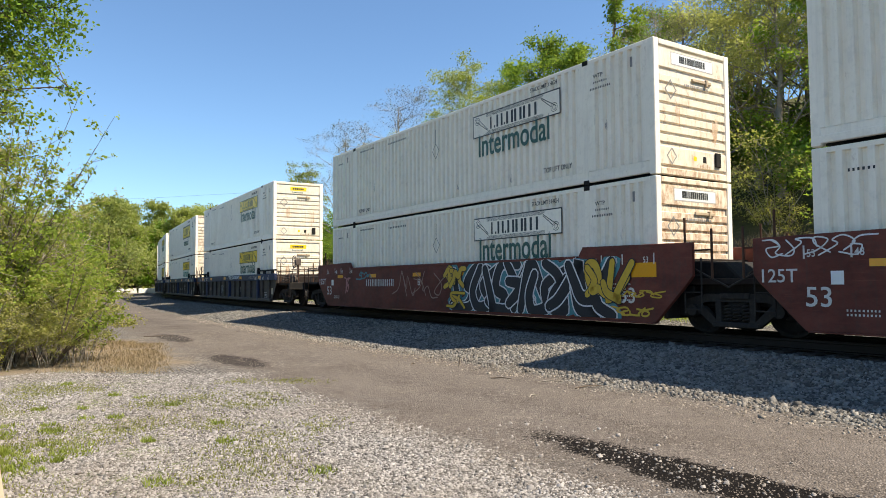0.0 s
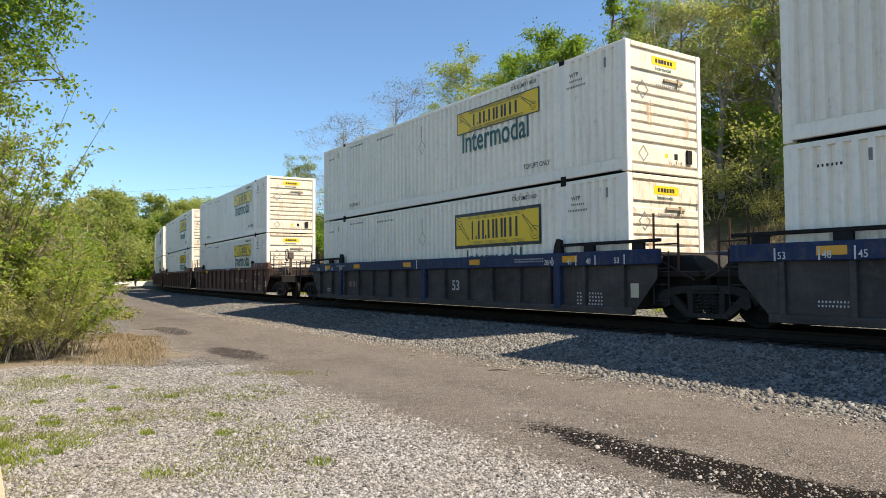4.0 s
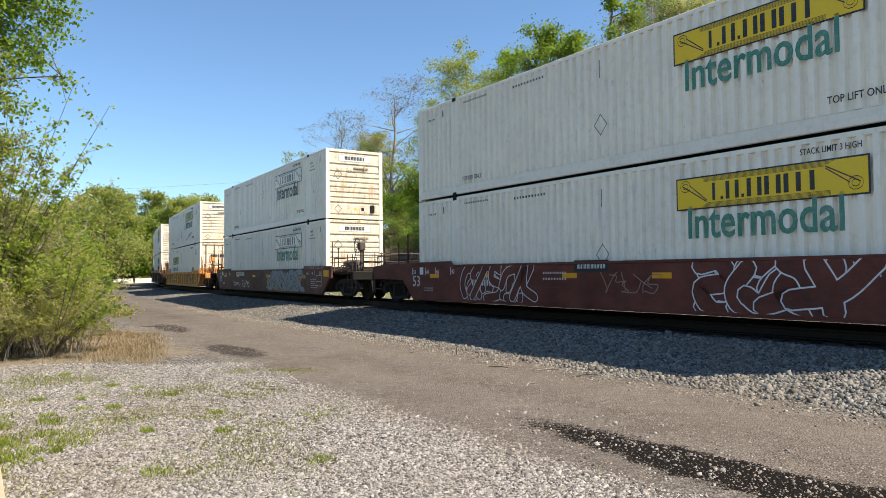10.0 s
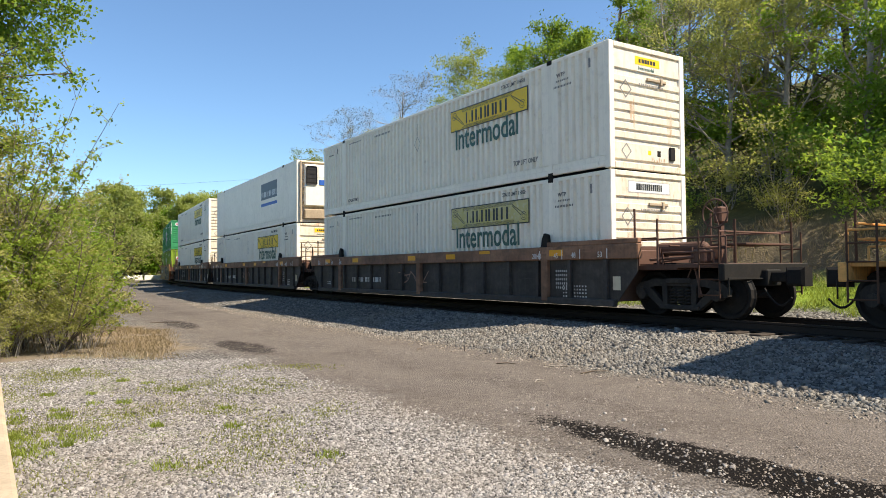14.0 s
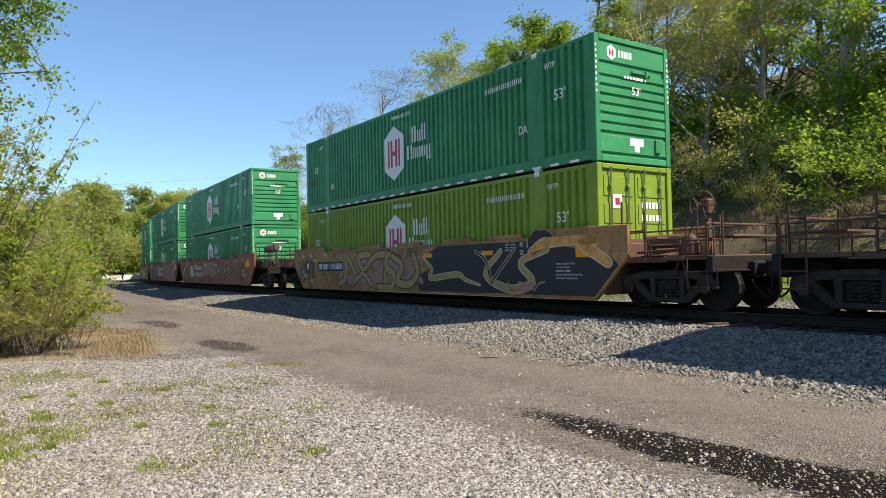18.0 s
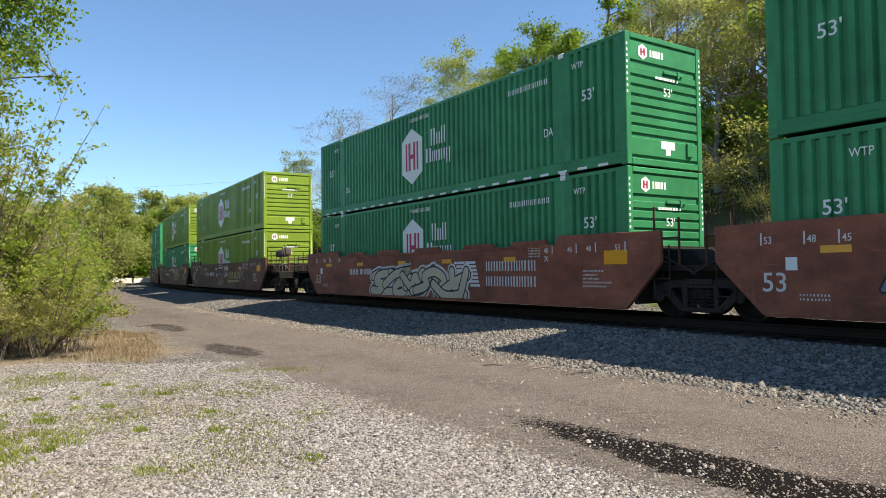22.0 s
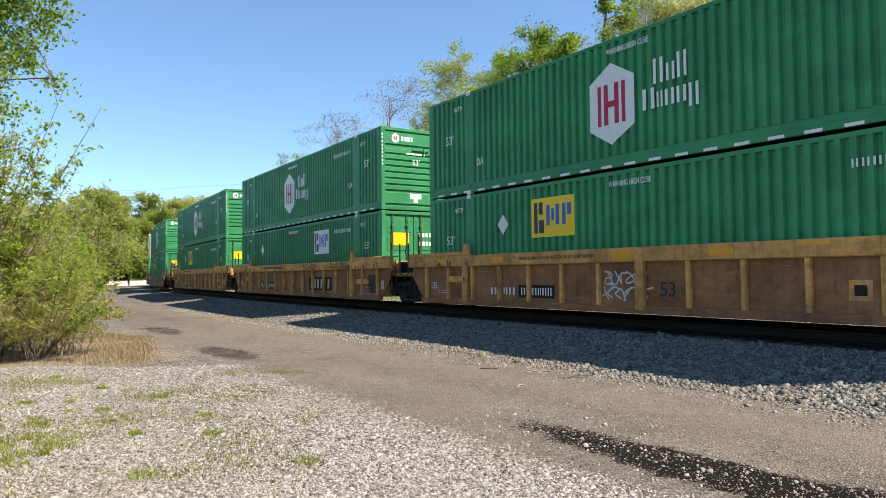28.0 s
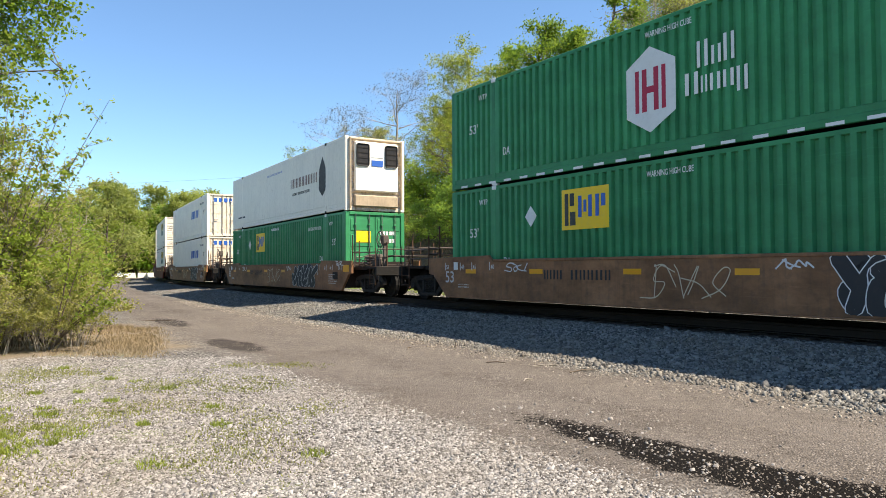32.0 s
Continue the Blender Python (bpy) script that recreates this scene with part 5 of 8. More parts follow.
            for x in (-6.05, 0.0, 6.05) if chord is not BROWN else (-6.05, 6.05):
                put_side("side_post", shared(("side_post", x, top), lambda: box(x - 0.11, x + 0.11, -1.525, -1.40, 0.25, top - 0.15, 0.015), chord), None)
            for x in (-6.05, 6.05):
                put_side("guide_bracket", shared(("guide_bracket", x, top), lambda: slab([(x - 0.14, top), (x + 0.14, top), (x + 0.1, top + 0.30), (x - 0.02, top + 0.34), (x - 0.1, top + 0.18)], -1.5, -1.38, None, 0.01), IRON if chord is not TAN else chord), None)
            for x in (-7.2, -4.6, -0.95, 2.75, 6.5) if chord is NAVY else (-7.2, -4.6, -0.4, 1.9, 3.6, 6.5) if chord is not BROWN else (-4.6, 3.6):
                put_side("reflector", shared(("reflector_chord", x, top), lambda: box(x - 0.24, x + 0.24, -1.526, -1.5195, top - min(0.23, deep - 0.02), top - min(0.12, deep * 0.25)), ORANGE), None)
    for i in range(3):
        x = -5.0 + i * 5.0
        part("cross_bearer", shared(("cross_bearer", i), lambda: box(x - 0.18, x + 0.18, -1.4, 1.4, 0.20, 0.34, 0.01), IRON), None, root)
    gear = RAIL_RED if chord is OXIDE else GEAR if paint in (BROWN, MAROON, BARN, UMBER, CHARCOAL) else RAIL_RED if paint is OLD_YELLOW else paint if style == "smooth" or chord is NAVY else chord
    drum = style == "smooth" and front != back
    wall_top = 1.30 if style == "smooth" and front and back and paint is not OLD_YELLOW else 1.52
    end_gear(root, 1, gear, front, brake, drum, wall_top)
    end_gear(root, -1, gear, back, brake, drum, wall_top)
    return root


# ---- trucks: origin at rail height under the bolster ----
WHEEL_R = 0.48


def side_frame_mesh():
    def make():
        bm = slab([(-1.12, 0.60), (-1.02, 0.71), (-0.62, 0.80), (0.62, 0.80), (1.02, 0.71), (1.12, 0.60), (1.10, 0.46), (0.97, 0.44), (0.86, 0.58), (0.6, 0.65), (-0.6, 0.65), (-0.86, 0.58), (-0.97, 0.44), (-1.10, 0.46)], -1.16, -1.02)
        for e in (-1, 1):
            slab([(0.29 * e, 0.24), (0.40 * e, 0.24), (0.42 * e, 0.68), (0.29 * e, 0.68)][::e], -1.17, -1.02, bm, 0.01)
            slab([(0.46 * e, 0.18), (0.38 * e, 0.28), (0.78 * e, 0.66), (0.98 * e, 0.58)][::e], -1.15, -1.03, bm)
        box(-0.48, 0.48, -1.19, -1.02, 0.17, 0.27, 0.02, bm)
        box(-0.30, 0.30, -1.2, -1.12, 0.70, 0.82, 0.02, bm)
        return bm
    return shared("side_frame", make, DUSTY_IRON)


def truck():
    root = new("truck")
    tagged(root, "oily black cast-steel truck on the rails", "train truck", "trucks under the train")
    for sy in (-1, 1):
        fr = part("side_frame", side_frame_mesh(), None, root)
        if sy > 0:
            fr.matrix_basis = Matrix.Rotation(math.pi, 4, "Z")
        for x in (-0.19, 0.0, 0.19) if sy < 0 else ():
            part("spring", shared(("spring", x, sy), lambda: lathe_spring(x, sy), DUSTY_IRON), None, fr).matrix_basis = fr.matrix_basis.inverted()
        for x in (-0.89, 0.89):
            part("bearing_cap", shared(("bearing_cap", x, sy), lambda: tube((x, 1.05 * sy, WHEEL_R), (x, 1.24 * sy, WHEEL_R), 0.11, 14), DUSTY_IRON), None, fr).matrix_basis = fr.matrix_basis.inverted()
    part("bolster", shared("bolster", lambda: box(-0.2, 0.2, -1.12, 1.12, 0.42, 0.66, 0.03), IRON), None, root)
    part("center_plate", shared("center_plate", lambda: tube((0, 0, 0.6), (0, 0, 0.72), 0.24, 16), IRON), None, root)
    for x in (-0.89, 0.89):
        def make():
            prof = [(0.0, -0.86), (0.09, -0.86), (0.11, -0.80), (0.15, -0.795), (0.20, -0.76), (0.36, -0.74), (0.41, -0.785), (WHEEL_R - 0.01, -0.785), (WHEEL_R, -0.70), (WHEEL_R + 0.025, -0.675), (WHEEL_R + 0.02, -0.655), (0.41, -0.655), (0.36, -0.71), (0.16, -0.70), (0.085, -0.66), (0.085, 0.0)]
            both = prof + [(r, -y) for r, y in prof[-2::-1]]
            return lathe(both, (0, 0, 0), 18)
        ws = part("wheelset", shared("wheelset", make, IRON), None, root, "steel wheelset with worn treads")
        ws.location = (x, 0, WHEEL_R)
    return root


def lathe_spring(x, sy):
    bm = bmesh.new()
    n, turns = 28, 5.0
    pts = [(x + 0.08 * math.cos(2 * math.pi * turns * i / n), 1.09 * sy + 0.05 * math.sin(2 * math.pi * turns * i / n), 0.27 + 0.32 * i / n) for i in range(n + 1)]
    for a, b in zip(pts[:-1], pts[1:]):
        tube(a, b, 0.022, 4, bm)
    return bm

# ---- the train ----
FRONTS = [-43.5, -19.91, -0.60, 22.96, 42.41, 61.97, 85.55, 104.89, 124.30, 147.73, 171.16, 194.57, 218.51, 237.98, 257.0, 280.04, 303.52,
          322.79, 342.06, 365.69, 385.03, 404.40, 427.89, 447.08, 466.63, 490.10, 513.59, 536.96, 560.4, 583.9, 603.3]
TRAVEL = [(0, 0.0), (1, 15.15), (2, 30.94), (3, 46.33), (6, 92.99), (7, 108.38), (8, 123.80), (9, 139.61), (10, 155.28), (11, 170.64), (12, 186.25),
          (13, 201.85), (14, 217.70), (17, 264.28), (18, 279.42), (19, 295.24), (20, 310.88), (21, 326.52), (22, 342.12), (23, 357.95), (24, 373.71),
          (25, 389.24), (28, 436.47), (29, 452.19), (30, 467.95), (31, 483.96), (32, 499.51)]
TT, TD = np.array([a for a, _ in TRAVEL], float), np.array([b for _, b in TRAVEL], float)


def travelled(t):
    """Metres that the train has run by t, gliding between the known times."""
    i = int(np.clip(np.searchsorted(TT, t) - 1, 0, len(TT) - 2))
    def slope(k):
        a, b = max(0, k - 1), min(len(TT) - 1, k + 1)
        return (TD[b] - TD[a]) / (TT[b] - TT[a])
    h = TT[i + 1] - TT[i]
    u = (t - TT[i]) / h
    return ((2 * u ** 3 - 3 * u ** 2 + 1) * TD[i] + (u ** 3 - 2 * u ** 2 + u) * h * slope(i)
            + (3 * u ** 2 - 2 * u ** 3) * TD[i + 1] + (u ** 3 - u ** 2) * h * slope(i + 1))


CARRIER = "white corrugated 53-foot container with a "
MAKERS = {
    "Y": lambda: white_box("yellow", label=CARRIER + "yellow plaque and green lettering"),
    "Yd": lambda: white_box("yellow", BRIGHTGREEN, label=CARRIER + "yellow plaque and bright green lettering", seed=1),
    "B": lambda: white_box("bordered", label=CARRIER + "black-bordered yellow plaque"),
    "W": lambda: white_box("white", BRIGHTGREEN, label=CARRIER + "white plaque and worn green lettering"),
    "w": lambda: white_box("white", label=CARRIER + "white plaque and dark green lettering", seed=4),
    "K": lambda: white_box("white", BLACK, label=CARRIER + "white plaque and black lettering", seed=2),
    "F": lambda: white_box("faded", label=CARRIER + "sun-faded plaque and rust stains", seed=3),
    "V": lambda: white_box("faded", seed=5, rusted=False, label=CARRIER + "sun-faded yellow plaque"),
    "S": lambda: white_box("faded", BRIGHTGREEN, doors=True, small=True, label=CARRIER + "worn plaque and front doors"),
    "G": lambda: green_box(label="dark green corrugated container with a white hexagon badge"),
    "g": lambda: green_box(dashes=False, seed=2, label="plain green corrugated container with a white hexagon badge"),
    "D": lambda: green_box(doors=True, seed=3, label="green corrugated container with its door end in front"),
    "L": lambda: green_box(LIME, dashes=False, seed=4, label="lime green corrugated container with a white hexagon badge"),
    "l": lambda: green_box(LIME, doors=True, dashes=False, seed=5, label="lime green corrugated container with its door end in front"),
    "E": lambda: green_box(emblem="yellow", doors=True, dashes=False, seed=6, label="green corrugated container with a yellow square badge"),
    "e": lambda: green_box(emblem="white", doors=True, dashes=False, seed=7, label="green corrugated container with a white square badge"),
    "R": lambda: reefer_box("england", label="white smooth refrigerated container with a dark crest"),
    "M": lambda: reefer_box("blue", label="white refrigerated container with a blue block mark"),
    "X": lambda: swift_box(label="white container with slanted blue bars and door end"),
}
# lower box, upper box, side style, paint, chord, coupler in front, coupler behind
CONSIST = [
    ("Y", "Y", "smooth", MAROON, MAROON, True, False), ("w", "F", "smooth", MAROON, MAROON, False, False), ("w", "w", "smooth", MAROON, MAROON, False, True),
    ("Y", "Y", "ribbed", CHARCOAL, NAVY, True, False), ("Yd", "B", "ribbed", CHARCOAL, NAVY, False, False), ("B", "Y", "ribbed", CHARCOAL, NAVY, False, True),
    ("Y", "Y", "ribbed", BROWN, BROWN, True, False), ("Yd", "B", "ribbed", BROWN, BROWN, False, False), ("Y", "W", "ribbed", BROWN, BROWN, False, True),
    ("Yd", "Yd", "smooth", MAROON, MAROON, True, True), ("W", "K", "smooth", BROWN, BROWN, True, True), ("S", "F", "ribbed", TAN, TAN, True, True),
    ("V", "Y", "ribbed", CHARCOAL, OXIDE, True, False), ("Y", "M", "ribbed", CHARCOAL, OXIDE, False, False), ("Y", "Y", "ribbed", CHARCOAL, OXIDE, False, True),
    ("l", "G", "smooth", OLD_YELLOW, OLD_YELLOW, True, True), ("g", "g", "smooth", BARN, BARN, True, False), ("g", "g", "smooth", BARN, BARN, False, False),
    ("g", "G", "smooth", BARN, BARN, False, True), ("L", "L", "smooth", BROWN, BROWN, True, False), ("g", "L", "smooth", BROWN, BROWN, False, False),
    ("D", "D", "smooth", BROWN, BROWN, False, True), ("E", "G", "ribbed", RUSTY, TAN, True, False), ("e", "G", "ribbed", RUSTY, TAN, False, False),
    ("E", "g", "ribbed", RUSTY, TAN, False, True), ("E", "G", "smooth", UMBER, UMBER, True, True), ("E", "R", "smooth", UMBER, UMBER, True, True),
    ("X", "X", "smooth", UMBER, UMBER, True, True), ("Y", "Y", "smooth", MAROON, MAROON, True, True), ("Y", "Y", "smooth", MAROON, MAROON, True, False),
    ("Y", "Y", "smooth", MAROON, MAROON, False, True)]
RUNNING = []          # things that ride along: thing, their s at the start, height over the rail
MADE, CARS = {}, []


def loaded(code, s, z):
    if code not in MADE:
        MADE[code] = MAKERS[code]()
        ob = MADE[code]
        tagged(ob, group="containers on the train")
    else:
        ob = copy_thing(MADE[code], Matrix())
    RUNNING.append((ob, s, z))
    return ob


PAINT_NAMES = {"maroon_car_paint": "maroon", "charcoal_car_paint": "charcoal", "dark_brown_car_paint": "dark brown", "barn_red_car_paint": "faded barn-red",
               "weathered_yellow_car_paint": "rust-streaked yellow", "grimy_old_yellow_car_paint": "grimy rust-streaked yellow", "umber_car_paint": "dull brown", "rusty_brown_car_paint": "rust-brown"}
CAR_MADE = {}
for i, (low, top, style, paint, chord, front, back) in enumerate(CONSIST):
    s = FRONTS[i] + CL / 2
    key = (style, paint.name, chord.name, front, back)
    if key not in CAR_MADE:
        edge = {"smooth": "smooth plate sides", "ribbed": "ribbed sides"}[style]
        extra = " and a blue top beam" if chord is NAVY else " and a rusty top beam" if chord is OXIDE else " and a yellow top beam" if chord is TAN and paint is RUSTY else ""
        car = CAR_MADE[key] = well_car(style, paint, chord, front, back, PAINT_NAMES[paint.name] + " well car with " + edge + extra)
        tagged(car, group="well cars of the train")
    else:
        car = copy_thing(CAR_MADE[key], Matrix())
    CARS.append(car)
    RUNNING.append((car, s, 0.0))
    loaded(low, s, 0.36)
    loaded(top, s, 0.36 + CH + 0.03)
TRUCKS = []
first = truck()
for i in range(len(CONSIST)):
    s = FRONTS[i] + CL / 2
    spots = [s - 9.68] if CONSIST[i][5] else [(s + FRONTS[i - 1] + CL / 2) / 2] if i else []
    if CONSIST[i][6]:
        spots.append(s + 9.68)
    for sp in spots:
        ob = first if not TRUCKS else copy_thing(first, Matrix())
        TRUCKS.append((ob, sp))


def motions():
    times = [k * 0.5 for k in range(65)]
    runs = [travelled(t) for t in times]
    for ob, s, z in RUNNING:
        walk(ob, [(t, line_pose(s - d, RAIL_Z + z)) for t, d in zip(times, runs)])
    for ob, s in TRUCKS:
        walk(ob, [(t, line_pose(s - d)) for t, d in zip(times, runs)])
        # the wheels turn while the truck is near
        spans = [k for k in range(0, 961) if -16 < s - travelled(k / 30) < 36]
        if not spans:
            continue
        for ws in [c for c in ob.children if c.name.startswith("wheelset")]:
            x = ws.location.x
            turns = [(k / 30, math.degrees(travelled(k / 30) / WHEEL_R)) for k in spans]
            if spans[0] > 0:
                turns.insert(0, (0.0, turns[0][1]))
            if spans[-1] < 960:
                turns.append((32.0, turns[-1][1]))
            walk(ws, [(t, pose(x, 0, WHEEL_R, 0, a, 0)) for t, a in turns])

# ---- paint on the cars: stencils, plain bars for names and numbers, graffiti ----
LOW = [car for car, row in zip(CARS, CONSIST) if row[2] == "smooth" and row[5] and row[6] and row[3] is not OLD_YELLOW]


def sized(car, z):
    """Heights of marks, drawn together on the cars with low sides."""
    return 0.205 + (z - 0.205) * 0.735 if car in LOW else z


def stencils(car, style, paint, chord, seed):
    """Load limits and size figures near both ends of the near side."""
    top, deep, rise = SIDES.get((paint.name, chord.name), (1.56, 0.32, 0.14))
    ink = SPRAY_BLACK if chord is TAN and style == "ribbed" else STENCIL
    on_beam = style == "ribbed" and deep > 0.2
    y = -1.5045 if style == "smooth" else -1.5265 if on_beam else -1.404
    z = 1.44 if style == "smooth" else 1.28 if on_beam else top - 0.42
    z = 1.0 if car in LOW else z
    marks = bmesh.new()
    for x, text in ((5.62, "20/40" if on_beam else "40"), (6.42, "45"), (7.02, "48"), (7.86, "53"), (-8.1, "53"), (-7.35, "48"), (-6.8, "45"), (-6.0, "40")):
        words(text, x, z, 0.13, car, ink, y, wide=0.85)
        at = x + 0.27 if x > 0 else x - 0.06
        slab(rect(at, at + 0.03, z - 0.03, z + 0.19), y, y + 0.003, marks)
    tagged(part("size_ticks", marks, ink, car), kind="stuff")
    if not on_beam:
        words("20", 5.62, z - 0.2, 0.13, car, ink, y, wide=0.85)
    y = -1.5045 if style == "smooth" else -1.404
    small_print([(5.05 if style == "smooth" else 6.6, z + 0.12 - 0.07 * k if style == "smooth" else 0.60 - 0.08 * k, 0.42 if style == "smooth" else 0.8, 0.035, 9) for k in range(4)]
                + [(6.9, (0.78 if car in LOW else 0.98) - 0.085 * k, (0.62, 0.45, 0.5, 0.85, 0.7)[k], 0.04, 14) for k in range(5) if style == "smooth"]
                + [(-7.5, 0.55 - 0.07 * k, 0.5, 0.035, 9) for k in range(2)], car, STENCIL, y, seed)


def number(car, style, x, wide, size=0.22, n=8, material=None, z=None, seed=5, band=None):
    y = -1.5055 if style == "smooth" else -1.405
    z = sized(car, z if z is not None else (0.95 if style == "smooth" else 0.66))
    if band:
        plate("number_band", rect(x - 0.1, x + wide + 0.1, z - 0.07, z + size + 0.07), car, band, y + 0.002)
    bars(x, z, wide, size, n, car, material or STENCIL, y, seed, gap=0.4)


def side_emblem(car, x, y=-1.508):
    """Slanted stripes and two rows of a name beside them."""
    bm = bmesh.new()
    for k in range(7):
        z = 0.60 + k * 0.105
        for a, b in ((0.0, 0.42), (0.52, 0.95)):
            slab([(x + a + 0.3 * (1.3 - z) - 0.08 * k % 0.2, z), (x + b + 0.3 * (1.3 - z), z), (x + b + 0.3 * (1.3 - z), z + 0.07), (x + a + 0.3 * (1.3 - z) - 0.08 * k % 0.2, z + 0.07)], y, y + 0.003, bm)
    tagged(part("emblem_stripes", bm, SPRAY_WHITE, car), kind="stuff")
    bm, rng = bmesh.new(), random.Random(3)
    stems(bm, x + 1.45, 1.02, 2.0, 0.26, 9, y, rng, 0.35)
    stems(bm, x + 1.45, 0.62, 2.0, 0.26, 9, y, rng, 0.35)
    tagged(part("emblem_name", bm, STENCIL, car), kind="stuff")


def rail_emblem(car, x, material, y=-1.5065):
    """A slanting four-part mark over a long swoosh."""
    bm = bmesh.new()
    stems(bm, x + 0.15, 0.74, 2.5, 0.40, 4, y, random.Random(2), 0.22, 0.45)
    slab([(x - 0.1, 0.52), (x + 2.5, 0.58), (x + 2.6, 0.66), (x + 0.1, 0.68)], y, y + 0.003, bm)
    tagged(part("side_emblem", bm, material, car), kind="stuff")


for i, car in enumerate(CARS):
    low, up, style, paint, chord, front, back = CONSIST[i]
    if i < 28:
        stencils(car, style, paint, chord, i)
    if style == "smooth":
        words("53", -8.15, 0.62, 0.34, car, STENCIL, -1.5045)
        plate("routing_tag", rect(-7.72, -7.52, 0.98, 1.2), car, LETTER_WHITE, -1.5045)
    else:
        plate("routing_tag", rect(8.2, 8.42, 0.55, 0.85), car, SPRAY_CREAM, -1.404)
    if i in (0, 1, 2):
        number(car, style, -4.7, 2.0, 0.24, 8, seed=i)
        words("B", -1.15, 0.98, 0.22, car, STENCIL, -1.5045)
        words("125T", -8.95, 1.02, 0.24, car, STENCIL, -1.5045)
        words("53", 7.2, 0.6, 0.34, car, STENCIL, -1.5045)
    if i == 1:
        scrawl(car, -8.9, -7.2, 1.45, 1.78, ["swirl", "bowl", "arch", "loop", "bowl", "swirl"], SPRAY_WHITE, seed=1)
    if i == 2:
        piece(car, 1.0, 6.7, 0.30, 1.58, ["swirl", "bowl", "arch", "mast", "bowl", "slash", "tail"], 0.32, SPRAY_BLACK, SPRAY_WHITE, SPRAY_TEAL, seed=2)
        piece(car, 0.45, 1.2, 0.9, 1.5, ["crook", "tail"], 0.17, SPRAY_GOLD, SPRAY_BLACK, None, -1.530, 0.02, seed=3)
        piece(car, 6.35, 7.15, 0.65, 1.5, ["tail", "arch"], 0.20, SPRAY_GOLD, SPRAY_BLACK, None, -1.530, 0.02, seed=4)
        piece(car, 0.7, 1.3, 0.32, 0.75, ["swirl"], 0.10, SPRAY_GOLD, SPRAY_BLACK, None, -1.530, 0.02, seed=5)
        scrawl(car, -2.6, 0.3, 0.6, 1.45, ["slash", "crook", "mast", "tail", "loop"], SPRAY_FADE, width=0.035, seed=6)
        scrawl(car, -5.4, -4.4, 1.2, 1.5, ["swirl", "arch", "crook"], SPRAY_TEAL, width=0.05, seed=7)
        scrawl(car, 7.0, 8.3, 0.72, 0.86, ["swirl", "slash", "bowl", "arch", "loop"], SPRAY_GOLD, width=0.03, seed=8)
        scrawl(car, 7.0, 8.0, 0.34, 0.52, ["bowl", "swirl", "arch", "loop"], SPRAY_GOLD, width=0.04, seed=9)
        scrawl(car, -6.5, -6.1, 0.7, 1.3, ["slash", "swirl"], SPRAY_PINK, width=0.06, seed=10)
    elif i in (3, 4, 5):
        words("53", {3: 2.0, 4: 2.45, 5: 1.45}[i], 0.62, 0.30, car, STENCIL, -1.404)
        number(car, style, -5.5, 0.9, 0.2, 4, seed=i, material=SPRAY_FADE)
        small_print([(4.5, 1.42, 1.1, 0.03, 14), (4.5, 1.36, 1.1, 0.03, 14), (-6.4, 1.42, 0.8, 0.04, 10)], car, STENCIL, -1.5265, i)
        plate("chord_tick", rect(-0.35, -0.31, 1.27, 1.54), car, LETTER_WHITE, -1.5285)
        if i == 3:
            words('"THE BOOKMAN!"', 0.0, 1.335, 0.2, car, LETTER_WHITE, -1.5285, wide=1.12)
            scrawl(car, -2.5, -1.9, 0.5, 1.05, ["swirl", "loop", "bowl"], STENCIL, -1.404, 0.022, 31)
            scrawl(car, 4.3, 4.7, 0.5, 0.9, ["bowl", "swirl", "loop"], SPRAY_FADE, -1.404, 0.02, 32)
        elif i == 4:
            scrawl(car, -4.2, -3.0, 0.45, 1.1, ["mast", "arch", "swirl", "slash", "bowl"], STENCIL, -1.404, 0.028, 33)
            scrawl(car, -2.7, -1.6, 0.5, 0.95, ["swirl", "slash", "mast", "crook"], STENCIL, -1.404, 0.024, 34)
            bars(0.35, 0.62, 1.15, 0.16, 10, car, STENCIL, -1.404, 35, gap=0.4)
            bars(3.35, 0.66, 0.7, 0.34, 3, car, STENCIL, -1.404, 36, gap=0.25, lean=0.1)
            small_print([(3.45, 1.06, 0.5, 0.03, 8), (3.45, 0.56, 0.5, 0.03, 8), (5.4, 0.95, 0.6, 0.03, 9), (5.4, 0.86, 0.6, 0.03, 9)], car, STENCIL, -1.404, i)
    elif i in (6, 7, 8):
        words("53", 6.24, 0.52, 0.36, car, SPRAY_CREAM, -1.404)
        words("125T", -7.85, 0.75, 0.2, car, SPRAY_FADE, -1.404)
        bars(-0.4 if i == 8 else 0.6, 1.47, 0.85, 0.06, 10, car, LETTER_WHITE, -1.5245, i)
        bm = bmesh.new()
        for x in (6.2, 6.75, 7.15, 7.95, -0.05):
            slab(rect(x, x + 0.03, 1.57 if x > 0 else 1.45, 1.73 if x > 0 else 1.55), -1.5245, -1.5215, bm)
        tagged(part("beam_ticks", bm, LETTER_WHITE, car), kind="stuff")
        if i == 6:
            bars(2.3, 0.75, 0.68, 0.26, 2, car, SPRAY_FADE, -1.404, i, gap=0.15)
            number(car, style, 3.4, 0.58, 0.18, 3, seed=i, material=SPRAY_CREAM, z=0.76)
            number(car, style, 4.22, 0.62, 0.18, 6, seed=i + 1, material=SPRAY_CREAM, z=0.76)
        elif i == 7:
            scrawl(car, 0.9, 1.9, 0.65, 1.05, ["bowl", "arch", "swirl", "slash", "loop"], SPRAY_FADE, -1.404, 0.03, 41)
        else:
            plate("faded_panel", rect(2.4, 3.1, 0.55, 0.95), car, SPRAY_FADE, -1.404)
